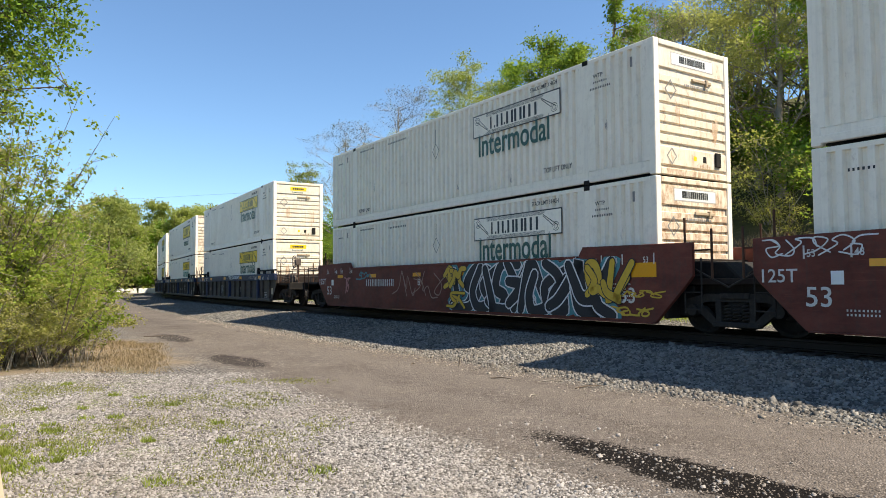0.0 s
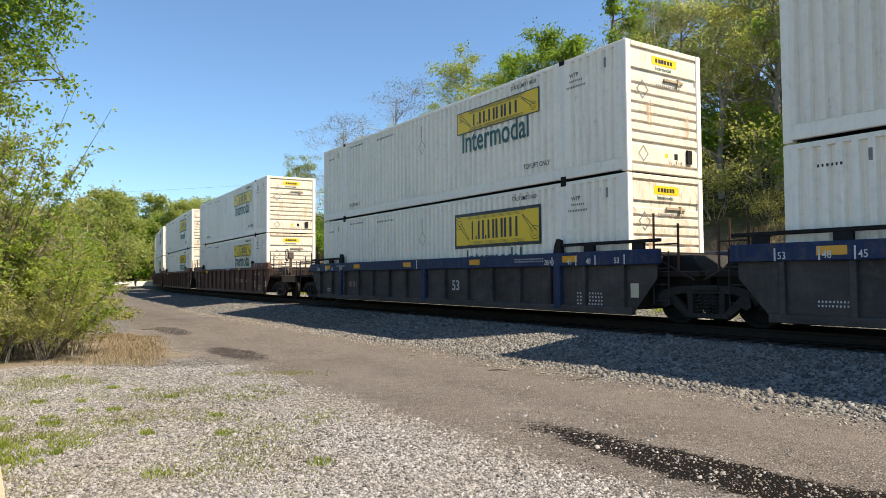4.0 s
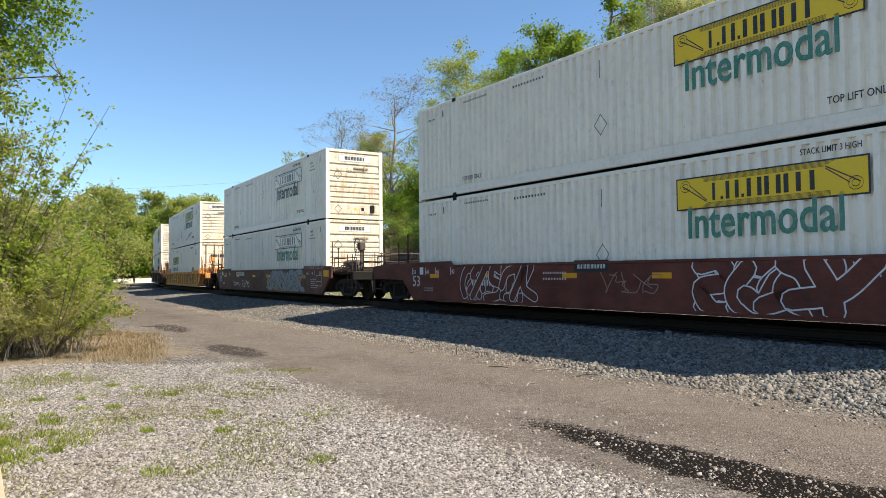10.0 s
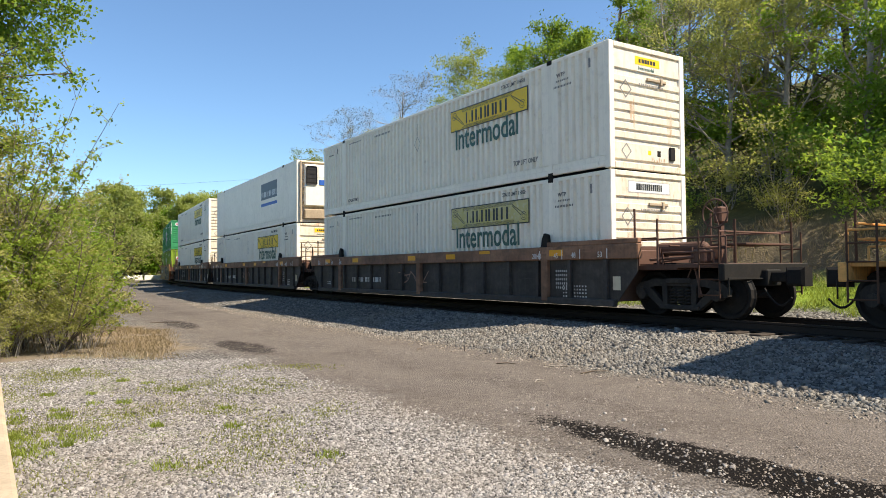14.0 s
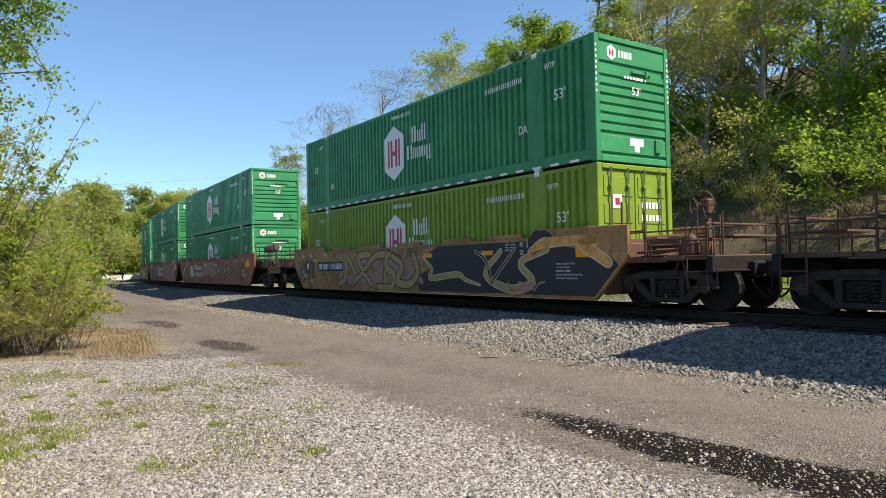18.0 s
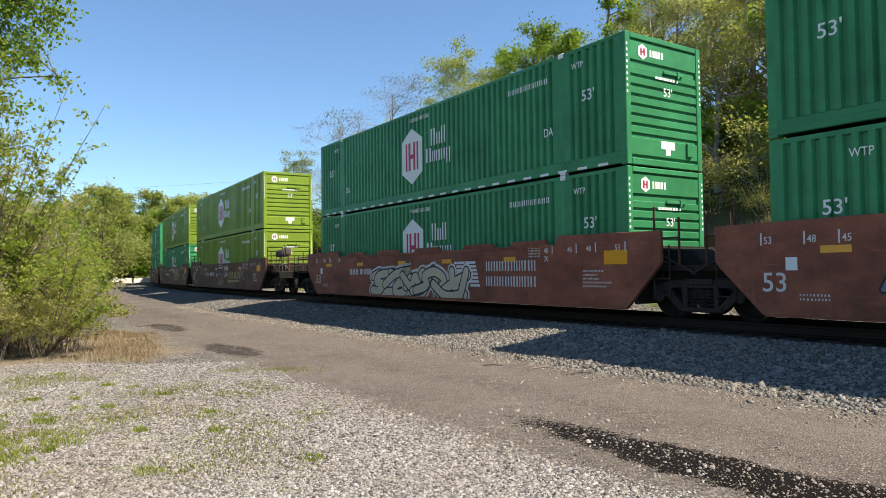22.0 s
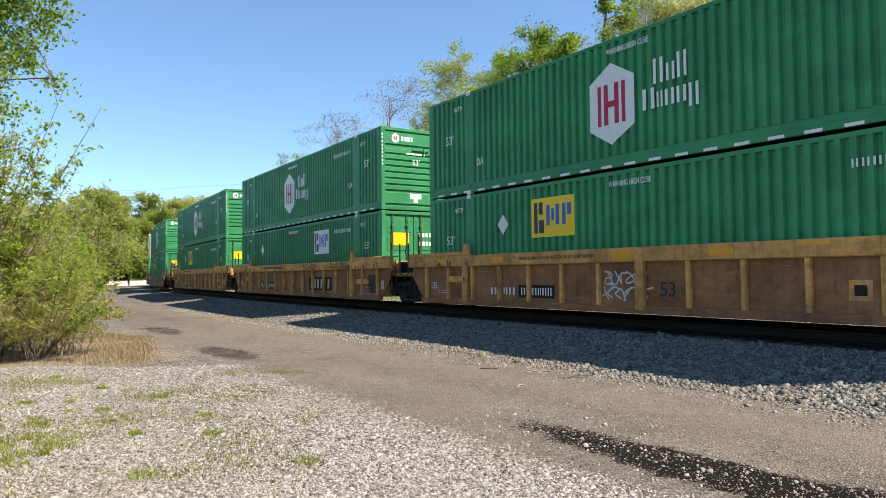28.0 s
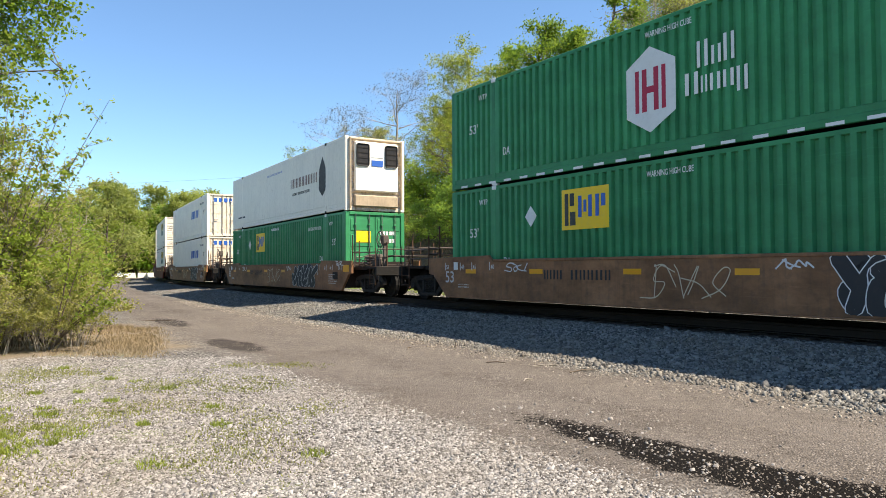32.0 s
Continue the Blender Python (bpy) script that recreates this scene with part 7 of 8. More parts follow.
def tree(seed, height, leaves, bark, per=26, spread=0.42, size=0.22, kids=9, levels=3, clear=0.3, girth=0.02, width=0.42, fork=4, label="", category="tree", name="tree"):
    rng = random.Random(seed)
    root = new(name)
    tagged(root, label, category)
    segs, tips = [], []
    p, d = Vector((0, 0, -0.3)), Vector((rng.gauss(0, 0.05), rng.gauss(0, 0.05), 1))
    n, r = 8, height * girth
    for i in range(n):
        q = p + (d + Vector((rng.gauss(0, 0.08), rng.gauss(0, 0.08), 0))).normalized() * (height + 0.3) / n
        segs.append((p.copy(), q.copy(), r * (1.0 - i / n * 0.85), r * (1.0 - (i + 1) / n * 0.85)))
        f = (i + 1) / n
        if f > clear:
            for k in range(max(1, round(kids * 1.6 / n / (1 - clear)) )):
                an = rng.uniform(0, 2 * math.pi)
                up = rng.uniform(0.15, 0.8)
                grow(rng, p.lerp(q, rng.random()), Vector((math.cos(an), math.sin(an), up)), height * width * (1.1 - 0.75 * f) * rng.uniform(0.7, 1.15), r * (0.45 - 0.3 * f), levels - 1, segs, tips, fork, 0.3, 0.12)
        p = q
    tips += [a.lerp(b, k / 6) for a, b, _, _ in [m for m in segs if m[2] > 0 and abs(m[0].x) + abs(m[0].y) < height and m[1] == p][:1] for k in range(1, 7)] * 3
    part("trunk", limb_mesh("trunk", segs, bark), None, root, "branching trunk")
    if leaves:
        part("crown", leaf_mesh("crown", seed, tips, per, spread, size, leaves, 0.25, True, 0.55), None, root, "loose leafy crown")
    return root


def bush(seed, height, width, leaves, stems=9, per=22, spread=0.2, size=0.10, label="", bark=None, name="bush", lean_most=0.75, levels=3):
    rng = random.Random(seed)
    root = new(name)
    tagged(root, label, "bush")
    segs, tips = [], []
    for k in range(stems):
        an, lean = rng.uniform(0, 6.283), rng.uniform(0.05, lean_most)
        base = Vector((math.cos(an) * width * 0.25 * rng.random(), math.sin(an) * width * 0.25 * rng.random(), -0.1))
        segs.append((Vector((0, 0, -0.3)), base.copy(), height * 0.008, height * 0.008))
        grow(rng, base, Vector((math.cos(an) * lean, math.sin(an) * lean, 1)),
             height * rng.uniform(0.55, 1.05), height * 0.008, levels, segs, tips, 5, 0.3, 0.05, 0.2, 0.42)
    part("branchwork", limb_mesh("branchwork", segs, bark or BARK, 3), None, root, "bare brown stems")
    part("foliage", leaf_mesh("foliage", seed, tips, per, spread, size, leaves, 0.5, name == "bush", 0.8 if name == "bush" else 0.5), None, root, "small leaves")
    return root


def stand(ob, x, y, turn=0.0, z=None, size=1.0):
    s, w = to_line([x], [y])
    gz0 = float(ground_z(s, w)[0]) if z is None else z
    ob.matrix_basis = pose(x, y, gz0, 0, 0, turn) @ Matrix.Scale(size, 4)
    return ob


SPRING = "in spring leaf on the wooded hillside"
KINDS = {
    "green": tree(11, 12, LEAF_FRESH, BARK, per=9500, spread=0.36, size=0.165, clear=0.14, kids=12, label="broad fresh-green tree " + SPRING),
    "deep": tree(12, 13, LEAF_DEEP, PALE_BARK, per=10500, spread=0.36, size=0.165, clear=0.16, kids=12, label="tall deep-green tree " + SPRING),
    "yellow": tree(13, 13, LEAF_YELLOW, BARK, per=11000, spread=0.34, size=0.14, clear=0.2, kids=14, width=0.48, fork=6, girth=0.015, label="thin yellow-green tree " + SPRING),
    "bare": tree(14, 13, LEAF_TWIG, PALE_BARK, per=6000, spread=0.3, size=0.10, clear=0.15, kids=13, levels=4, width=0.52, girth=0.018, fork=6, label="nearly bare pale tree with first buds"),
    "tan": tree(15, 13, LEAF_TAN, PALE_BARK, per=8000, spread=0.36, size=0.14, clear=0.2, kids=11, label="tree with tan spring buds"),
    "slim": tree(16, 14, LEAF_FRESH, BARK, per=7000, spread=0.26, size=0.18, width=0.26, clear=0.2, label="slim tall green tree " + SPRING),
    "round": tree(20, 7, LEAF_BRIGHT, BARK, per=6000, spread=0.30, size=0.19, clear=0.06, width=0.46, label="full bright-green tree in young leaf beside the road"),
    "mass": tree(23, 7, LEAF_LIME, BARK, per=6500, spread=0.42, size=0.32, clear=0.03, width=0.46, levels=3, label="dense lime-green tree beside the far road"),
    "vivid": tree(24, 7, LEAF_VIVID, BARK, per=6500, spread=0.40, size=0.32, clear=0.03, width=0.46, levels=3, label="dense rounded tree in vivid green leaf"),
    "haze": tree(25, 13, LEAF_PALE, BARK, per=7000, spread=0.55, size=0.33, clear=0.12, kids=12, width=0.46, fork=5, label="pale olive tree in first leaf at the road's far end"),
    "under": bush(17, 4.0, 2.5, LEAF_FRESH, 7, 3600, 0.32, 0.15, "dense green undergrowth on the bank", levels=2),
    "under_deep": bush(18, 3.6, 2.5, LEAF_DEEP, 7, 3600, 0.32, 0.15, "dark green undergrowth on the bank", levels=2),
    "under_tan": bush(19, 3.4, 2.5, LEAF_OLIVE, 8, 2600, 0.30, 0.10, "straggly olive scrub with pale stems", PALE_BARK, levels=2),
}
HEIGHTS = {"green": 12, "deep": 13, "yellow": 13, "haze": 13, "bare": 13, "tan": 13, "slim": 14, "round": 7, "mass": 7, "vivid": 7, "under": 4.0, "under_deep": 3.6, "under_tan": 3.4}
USED = set()


def plant(kind, x, y, top=None, size=1.0, turn=None, group="trees on the hillside"):
    rng = random.Random(int(x * 37 + y * 91))
    s, w = to_line([x], [y])
    z = float(ground_z(s, w)[0])
    if top is not None:
        size = (top - z) / (HEIGHTS[kind] * 1.04)
    turn = rng.uniform(0, 360) if turn is None else turn
    if kind not in USED:
        USED.add(kind)
        ob = KINDS[kind]
        ob.matrix_basis = pose(x, y, z, 0, 0, turn)
        ob.scale = (size,) * 3
    else:
        ob = copy_thing(KINDS[kind], pose(x, y, z, 0, 0, turn))
        ob.scale = (size,) * 3
    return tagged(ob, group=group)


# skyline along the line, from far to near
for kind, x, y, top in (("yellow", -20.6, 94.5, 17.5), ("bare", -12.3, 81.1, 19.3), ("green", -9.0, 84.0, 18.0), ("bare", -4.5, 65.8, 19.7), ("yellow", -1.2, 64.0, 17.0),
                        ("tan", -6.5, 73.0, 17.0), ("yellow", 2.4, 53.7, 18.8), ("yellow", 4.2, 43.5, 13.8), ("deep", 6.8, 44.5, 17.6), ("slim", 9.9, 39.5, 18.6), ("green", 8.6, 41.0, 16.2),
                        ("tan", 14.0, 38.8, 17.5), ("bare", 12.2, 36.5, 16.5), ("tan", 13.6, 33.0, 15.0), ("tan", 15.4, 31.0, 16.0), ("tan", 15.8, 34.0, 18.5), ("deep", 17.2, 28.2, 16.5),
                        ("green", 19.5, 33.0, 20.0), ("tan", 18.0, 36.0, 20.5), 
                        ("green", 14.5, 44.0, 19.0), ("yellow", 9.0, 50.0, 18.0), ("deep", 5.0, 60.0, 17.5), ("green", 1.5, 74.0, 18.0)):
    plant(kind, x, y, top)
rng = random.Random(21)
for i in range(36):
    s = -12 + i * 2.9
    w = -rng.uniform(11.8, 14.2)
    x, y, _ = on_line(s, w)
    plant(rng.choice(["under", "under_deep", "under", "under_tan"]), x, y, size=rng.uniform(0.6, 1.1), group="undergrowth on the bank")
for i in range(34):
    s = -11 + i * 3.0
    x, y, _ = on_line(s, -rng.uniform(15.0, 21.0))
    plant(rng.choice(["under", "under_deep", "under_deep"]), x, y, size=rng.uniform(1.0, 1.5), group="undergrowth on the bank")
for i in range(18):
    s = -9 + i * 6.0
    x, y, _ = on_line(s, -rng.uniform(22.0, 40.0))
    plant(rng.choice(["deep", "green", "deep", "tan", "yellow"]), x, y, size=rng.uniform(0.75, 1.0))
for i in range(14):
    s = -12 + i * 4.1
    x, y, _ = on_line(s, -rng.uniform(10.2, 11.6))
    plant(rng.choice(["under", "under", "under_tan"]), x, y, size=rng.uniform(0.4, 0.75), group="undergrowth on the bank")
# trees added out of view, carrying the wood along the bank to shade it
for kind, s, w, top in (("deep", -3, -20, 20), ("deep", -6, -24, 22), ("green", 1.5, -24, 21), ("deep", -14, -21, 21), ("green", -5, -27, 24), ("deep", -18, -16, 18), ("deep", 2, -27, 24)):
    plant(kind, *on_line(s, w)[:2], top)
# trees over the road's far end
for kind, x, y, top in (("haze", -54.5, 112, 15.0), ("haze", -57.5, 128, 16.0), ("haze", -60.5, 134, 16.6), ("haze", -52.0, 130, 15.0), ("vivid", -54.0, 130, 10.5), ("mass", -58.5, 128.0, 9.5), ("mass", -63.5, 120, 10.5),
                        ("green", -62, 125, 11), ("haze", -66, 136, 15), ("haze", -48, 134, 15.5), ("vivid", -44, 138, 13), ("mass", -60, 108, 10), ("mass", -54, 96, 8.6), ("haze", -57.5, 142, 17),
                        ("mass", -50, 92, 8.0), ("mass", -46.5, 82, 7.8), ("vivid", -53.5, 100, 9.0), ("mass", -60.5, 111, 9.8), ("vivid", -58, 104, 9.5),
                        ("mass", -42, 74, 7.2), ("mass", -38, 66, 6.8), ("round", -39, 63, 7.4), ("round", -34.5, 59, 6.6), ("round", -31, 52, 6.3), ("round", -32, 50, 6.6), ("round", -28, 47, 6.0), ("round", -25, 41.5, 5.7),
                        ("yellow", -26, 40, 6.0), ("round", -22.2, 36.5, 5.3), ("round", -19.6, 32.0, 4.9), ("under_tan", -17.4, 28.6, 4.4), ("round", -16.4, 26.0, 4.2), ("vivid", -58.5, 130, 11.5), ("vivid", -55, 132, 10.5), ("vivid", -63.0, 126.5, 10),
                        ("mass", -68, 124, 13), ("mass", -52, 133, 12.5), ("vivid", -56, 135, 13), ("mass", -60, 131, 12.5), ("mass", -64.5, 127, 12.5), ("vivid", -72, 126, 13), ("mass", -62, 112, 11.5), ("mass", -59, 104, 10.5), ("haze", -52.5, 138, 16), ("mass", -48.5, 133, 11), ("mass", -41.5, 140, 12), ("haze", -63, 117, 14)):
    plant(kind, x, y, top, group="trees beside the road")
for i in range(18):
    s = 20 + i * 5.4
    x, y, _ = on_line(s, 10.6 + rng.uniform(-0.5, 1.2) - 0.02 * i)
    plant(rng.choice(["under", "under", "under_deep", "under_tan"]), x, y, size=rng.uniform(0.45, 0.8), group="scrub beside the road")

# thicket close to the camera, with fine leaves and bare stems
THICKET = [bush(31, 4.3, 2.4, LEAF_OLIVE, 15, 3200, 0.10, 0.075, "tangled roadside thicket of brown stems and small leaves", PALE_BARK, name="thicket", lean_most=0.28),
           bush(32, 3.2, 2.0, LEAF_BRIGHT, 9, 3800, 0.10, 0.08, "fresh-green roadside shrub with bare stems", name="thicket", lean_most=0.35),
           bush(33, 2.0, 1.8, LEAF_OLIVE, 10, 2400, 0.09, 0.062, "low leafy brush with dry brown stems", PALE_BARK, name="thicket", lean_most=0.5),
           bush(34, 3.4, 1.8, LEAF_BRIGHT, 9, 2200, 0.10, 0.07, "thin yellow-green shrub in young leaf", name="thicket", lean_most=0.3)]
SPOTS = ((0, -9.7, 14.6, 1.0), (1, -9.0, 14.8, 0.82), (2, -8.0, 13.7, 0.8), (3, -8.7, 14.3, 0.86), (0, -10.6, 15.8, 1.05), (0, -9.2, 13.4, 0.86), (3, -9.6, 13.0, 1.0), (1, -8.4, 13.6, 0.66), (0, -8.5, 14.9, 0.72),
         (2, -8.3, 13.0, 1.0), (2, -8.9, 12.5, 0.9), (1, -9.3, 12.4, 0.7), (0, -11.6, 17.6, 1.05), (3, -10.4, 17.8, 0.95), (1, -10.0, 16.6, 0.85), (3, -8.9, 16.4, 0.75), (2, -8.6, 16.2, 1.0),
         (0, -12.6, 20.4, 0.95), (3, -11.6, 20.8, 0.95), (1, -11.2, 19.2, 0.95), (2, -10.2, 18.9, 0.9), (1, -13.6, 23.2, 1.1), (3, -12.9, 23.8, 1.0), (0, -14.6, 25.4, 1.0), (2, -12.0, 22.6, 0.9),
         (1, -15.6, 27.4, 1.15), (0, -9.9, 12.1, 0.9), (2, -8.9, 12.9, 0.7), (2, -9.6, 12.2, 0.75), (2, -8.3, 13.5, 0.65), (2, -10.2, 11.8, 0.7), (2, -7.9, 14.1, 0.7), (2, -9.1, 13.3, 0.9), (0, -11.4, 14.9, 1.15), (0, -10.3, 13.9, 1.05), (0, -11.0, 16.6, 1.1), (0, -9.9, 15.4, 0.95), (0, -12.6, 17.6, 1.2), (3, -10.9, 15.4, 1.1), (0, -9.3, 15.9, 0.8), (0, -10.2, 17.9, 0.85), (0, -11.6, 19.5, 0.9), (3, -9.6, 14.0, 0.85), (2, -7.3, 13.9, 0.75), (2, -7.0, 14.6, 0.8), (1, -7.4, 14.9, 0.5), (2, -7.6, 13.1, 0.6), (1, -7.9, 15.2, 0.72), (1, -8.2, 14.2, 0.62), (2, -7.9, 12.7, 0.62), (2, -8.5, 12.3, 0.6), (2, -9.2, 11.9, 0.6), (2, -7.5, 12.4, 0.45), (2, -7.0, 13.4, 0.5), (2, -6.8, 14.2, 0.55))
for i, (k, x, y, size) in enumerate(SPOTS):
    ob = THICKET[k] if [row[0] for row in SPOTS].index(k) == i else copy_thing(THICKET[k], Matrix())
    ob.matrix_basis = pose(x - (0.75 if y < 18 else 0.4), y, 0, 0, 0, i * 77)
    ob.scale = (size,) * 3
    tagged(ob, group="thicket beside the road")


def roadside_tree(seed, x, y, height, boughs, leaves, per, label, spread=0.17, size=0.12):
    """A tall trunk with layered boughs that reach out over the road."""
    rng = random.Random(seed)
    root = stand(new("tree"), x, y)
    tagged(root, label, "tree")
    segs, tips = [], []
    p = Vector((0, 0, -0.3))
    for i in range(9):
        q = p + Vector((rng.gauss(0.02, 0.07), rng.gauss(0, 0.07), (height + 0.3) / 9))
        segs.append((p.copy(), q.copy(), 0.17 * (1 - i / 9 * 0.8), 0.17 * (1 - (i + 1) / 9 * 0.8)))
        p = q
    for low, high, count, long, way in boughs:
        for k in range(count):
            z = low + (high - low) * (k + rng.random()) / count
            an = math.radians(way + rng.gauss(0, 38))
            grow(rng, Vector((0.1, 0, z)), Vector((math.cos(an), math.sin(an), rng.uniform(0.0, 0.45))), long * rng.uniform(0.75, 1.1), 0.05, 3, segs, tips, 7, 0.22, 0.03, 0.25, 0.42)
    part("trunk", limb_mesh("trunk", segs, BARK), None, root, "branching trunk")
    part("crown", leaf_mesh("crown", seed, tips, per, spread, size, leaves, 0.2, False, 0.85), None, root, "layered leafy boughs")
    return root


roadside_tree(44, -12.7, 15.6, 12.0, ((5.9, 11.2, 30, 3.4, -10), (6.2, 11.5, 6, 2.6, 180)), LEAF_LEAFY, 34000, "tall roadside tree with layered fresh-green boughs", 0.17, 0.10)
roadside_tree(45, -11.0, 14.6, 6.6, ((3.6, 6.0, 9, 1.7, 0),), LEAF_BRIGHT, 5000, "thin roadside tree with bright green leaves", 0.2, 0.07)


def sapling(name, base, stems, leaf, per, label, bow=0.35):
    """Whips that rise from one root, leafed along their length."""
    root = new(name)
    tagged(root, label, "sapling")
    rng = random.Random(51)
    segs, places = [], []
    for tip in stems:
        a, b = Vector(base), Vector(tip)
        ctrl = a.lerp(b, 0.5) + Vector((rng.gauss(0, 0.1), rng.gauss(0, 0.1), bow))
        pts = [a.lerp(ctrl, t).lerp(ctrl.lerp(b, t), t) for t in np.linspace(0, 1, 15)]
        for i in range(14):
            segs.append((pts[i], pts[i + 1], 0.018 * (1 - i / 15) + 0.003, 0.018 * (1 - (i + 1) / 15) + 0.003))
            if i > 5:
                places.append(pts[i + 1])
                if i % 2:
                    q = pts[i] + Vector((rng.gauss(0, 0.25), rng.gauss(0, 0.2), 0.18 + rng.random() * 0.2))
                    segs.append((pts[i], q, 0.006, 0.003))
                    places += [q, pts[i].lerp(q, 0.6)]
    part("branchwork", limb_mesh("branchwork", segs, BARK, 4), None, root, "thin whippy stems")
    part("foliage", leaf_mesh("foliage", 52, places, per * len(places), 0.07, 0.075, leaf, 0.3, False, 0.9), None, root, "small young leaves")
    return root


sapling("sapling", (-10.3, 14.6, 0.0), [(-7.0, 14.5, 5.2), (-7.75, 14.5, 5.7), (-7.35, 14.4, 4.5), (-8.3, 14.6, 5.0), (-7.2, 14.2, 4.1), (-8.6, 14.3, 4.6)], LEAF_BRIGHT, 7, "slender sapling rising from the thicket", -0.1)
sapling("sapling", (-9.8, 14.2, 0.0), [(-7.7, 14.0, 3.6), (-7.9, 14.1, 4.4), (-8.5, 14.0, 4.9), (-8.2, 13.8, 3.9), (-7.6, 13.9, 3.0), (-8.8, 14.0, 5.3)], LEAF_BRIGHT, 12, "leafy sapling at the edge of the thicket", -0.1)
sapling("sapling", (-7.7, 13.6, 0), [(-6.1, 13.0, 1.0), (-6.35, 13.2, 1.35), (-6.6, 13.0, 0.75), (-6.9, 13.3, 1.9), (-7.0, 13.1, 2.4)], LEAF_BRIGHT, 8, "low leafy shoots at the edge of the thicket")

# ---- loose stones, grass, and small things ----
def lies_at(x, y):
    """Height of the uneven ground sheet at arrays of places."""
    i = np.clip(np.searchsorted(gx, x) - 1, 0, nx - 2)
    j = np.clip(np.searchsorted(gy, y) - 1, 0, ny - 2)
    u, v = (x - gx[i]) / (gx[i + 1] - gx[i]), (y - gy[j]) / (gy[j + 1] - gy[j])
    g = gz.reshape(ny, nx)
    return (g[j, i] * (1 - u) + g[j, i + 1] * u) * (1 - v) + (g[j + 1, i] * (1 - u) + g[j + 1, i + 1] * u) * v


def stones(name, seed, count, place, size, material, flat=0.65, label="", shard=False):
    """Angular stones lying on the ground: squashed uneven lumps, or for small ones three-sided shards."""
    r = np.random.RandomState(seed)
    s, w = place(r, count)
    count = len(s)
    h = np.interp(s, LINE_S, LINE_H)
    x = np.interp(s, LINE_S, LINE_X) - np.cos(h) * w
    y = np.interp(s, LINE_S, LINE_Y) - np.sin(h) * w
    z = lies_at(x, y)
    rad = size * np.exp(r.normal(0, 0.35, count))
    ang = np.array([0.0, 2.09, 4.19])
    low = np.stack([np.cos(ang), np.sin(ang), np.full(3, -0.5)], 1)
    if shard:
        base, tri = np.concatenate([low, [[0.1, 0.1, 0.75]]]), np.array([(0, 1, 3), (1, 2, 3), (2, 0, 3)])
    else:
        base = np.concatenate([low, np.stack([np.cos(ang + 1.05) * 0.72, np.sin(ang + 1.05) * 0.72, np.full(3, 0.6)], 1)])
        tri = np.array([(0, 1, 3), (1, 4, 3), (1, 2, 4), (2, 5, 4), (2, 0, 5), (0, 3, 5), (3, 4, 5)])
    k = len(base)
    v = np.repeat(base[None], count, 0) * r.uniform(0.6, 1.25, (count, k, 1)) + r.normal(0, 0.18, (count, k, 3))
    v[:, :, 2] *= flat
    a = r.uniform(0, 6.283, count)
    c, sn = np.cos(a)[:, None], np.sin(a)[:, None]
    vx, vy = v[:, :, 0] * c - v[:, :, 1] * sn, v[:, :, 0] * sn + v[:, :, 1] * c
    v = np.stack([vx, vy, v[:, :, 2]], -1) * rad[:, None, None] + np.stack([x, y, z + rad * 0.18], -1)[:, None, :]
    f = (tri[None] + k * np.arange(count)[:, None, None]).reshape(-1, 3)
    return tagged(new(name, fast_mesh(name, v.reshape(-1, 3), f, material)), label, "stones", kind="stuff")


def slope_spots(r, n):
    s = np.concatenate([r.uniform(-9, 9, int(n * 0.8)), r.uniform(9, 40, n - int(n * 0.8))])
    w = r.uniform(1.5, 4.75, n) + np.abs(r.normal(0, 0.12, n))
    return s, w


def verge_spots(r, n):
    """Over the gravel lot, thinning out towards the dirt road."""
    y = 4.3 + 8.2 * r.uniform(0, 1, n) ** 1.25
    x = r.uniform(-0.72, 0.5, n) * y
    s, w = to_line(x, y)
    ok = (w > 8.7 + np.abs(r.normal(0, 0.35, n))) & ((s < 4.6) | (w < 10))
    return s[ok], w[ok]


def road_spots(r, n):
    return r.uniform(-9.5, 14, n), r.uniform(4.8, 9.2, n)


stones("ballast_stones", 61, 48000, slope_spots, 0.024, BALLAST, 0.9, "loose grey ballast stones on the shoulder")
stones("far_ballast", 67, 6000, lambda r, n: (r.uniform(-14, 60, n), -r.uniform(2.2, 4.6, n)), 0.05, BALLAST, 0.9, "grey ballast stones beyond the far rail")
stones("gravel_stones", 62, 34000, verge_spots, 0.013, PALE_STONE, 0.62, "pale angular gravel beside the road")
stones("gravel_chips", 68, 130000, verge_spots, 0.0125, PALE_STONE, 0.60, "small pale gravel chips beside the road", True)
stones("road_grit", 63, 56000, road_spots, 0.0085, ROAD_STONE, 0.7, "brown grit scattered on the dirt road", True)
stones("streak_pebbles", 66, 800, lambda r, n: (r.uniform(-10, -3.6, n), r.normal(8.05, 0.45, n)), 0.013, ROAD_PALE, 0.7, "pale pebbles lying in the wet streak")
stones("toe_stones", 64, 4000, lambda r, n: (r.uniform(-10, 26, n), 5.0 + r.normal(0, 0.28, n)), 0.017, stone_mat("brown_toe_stones", (0.11, 0.09, 0.07), (0.38, 0.33, 0.27)), 0.7, "brownish stones at the foot of the ballast")


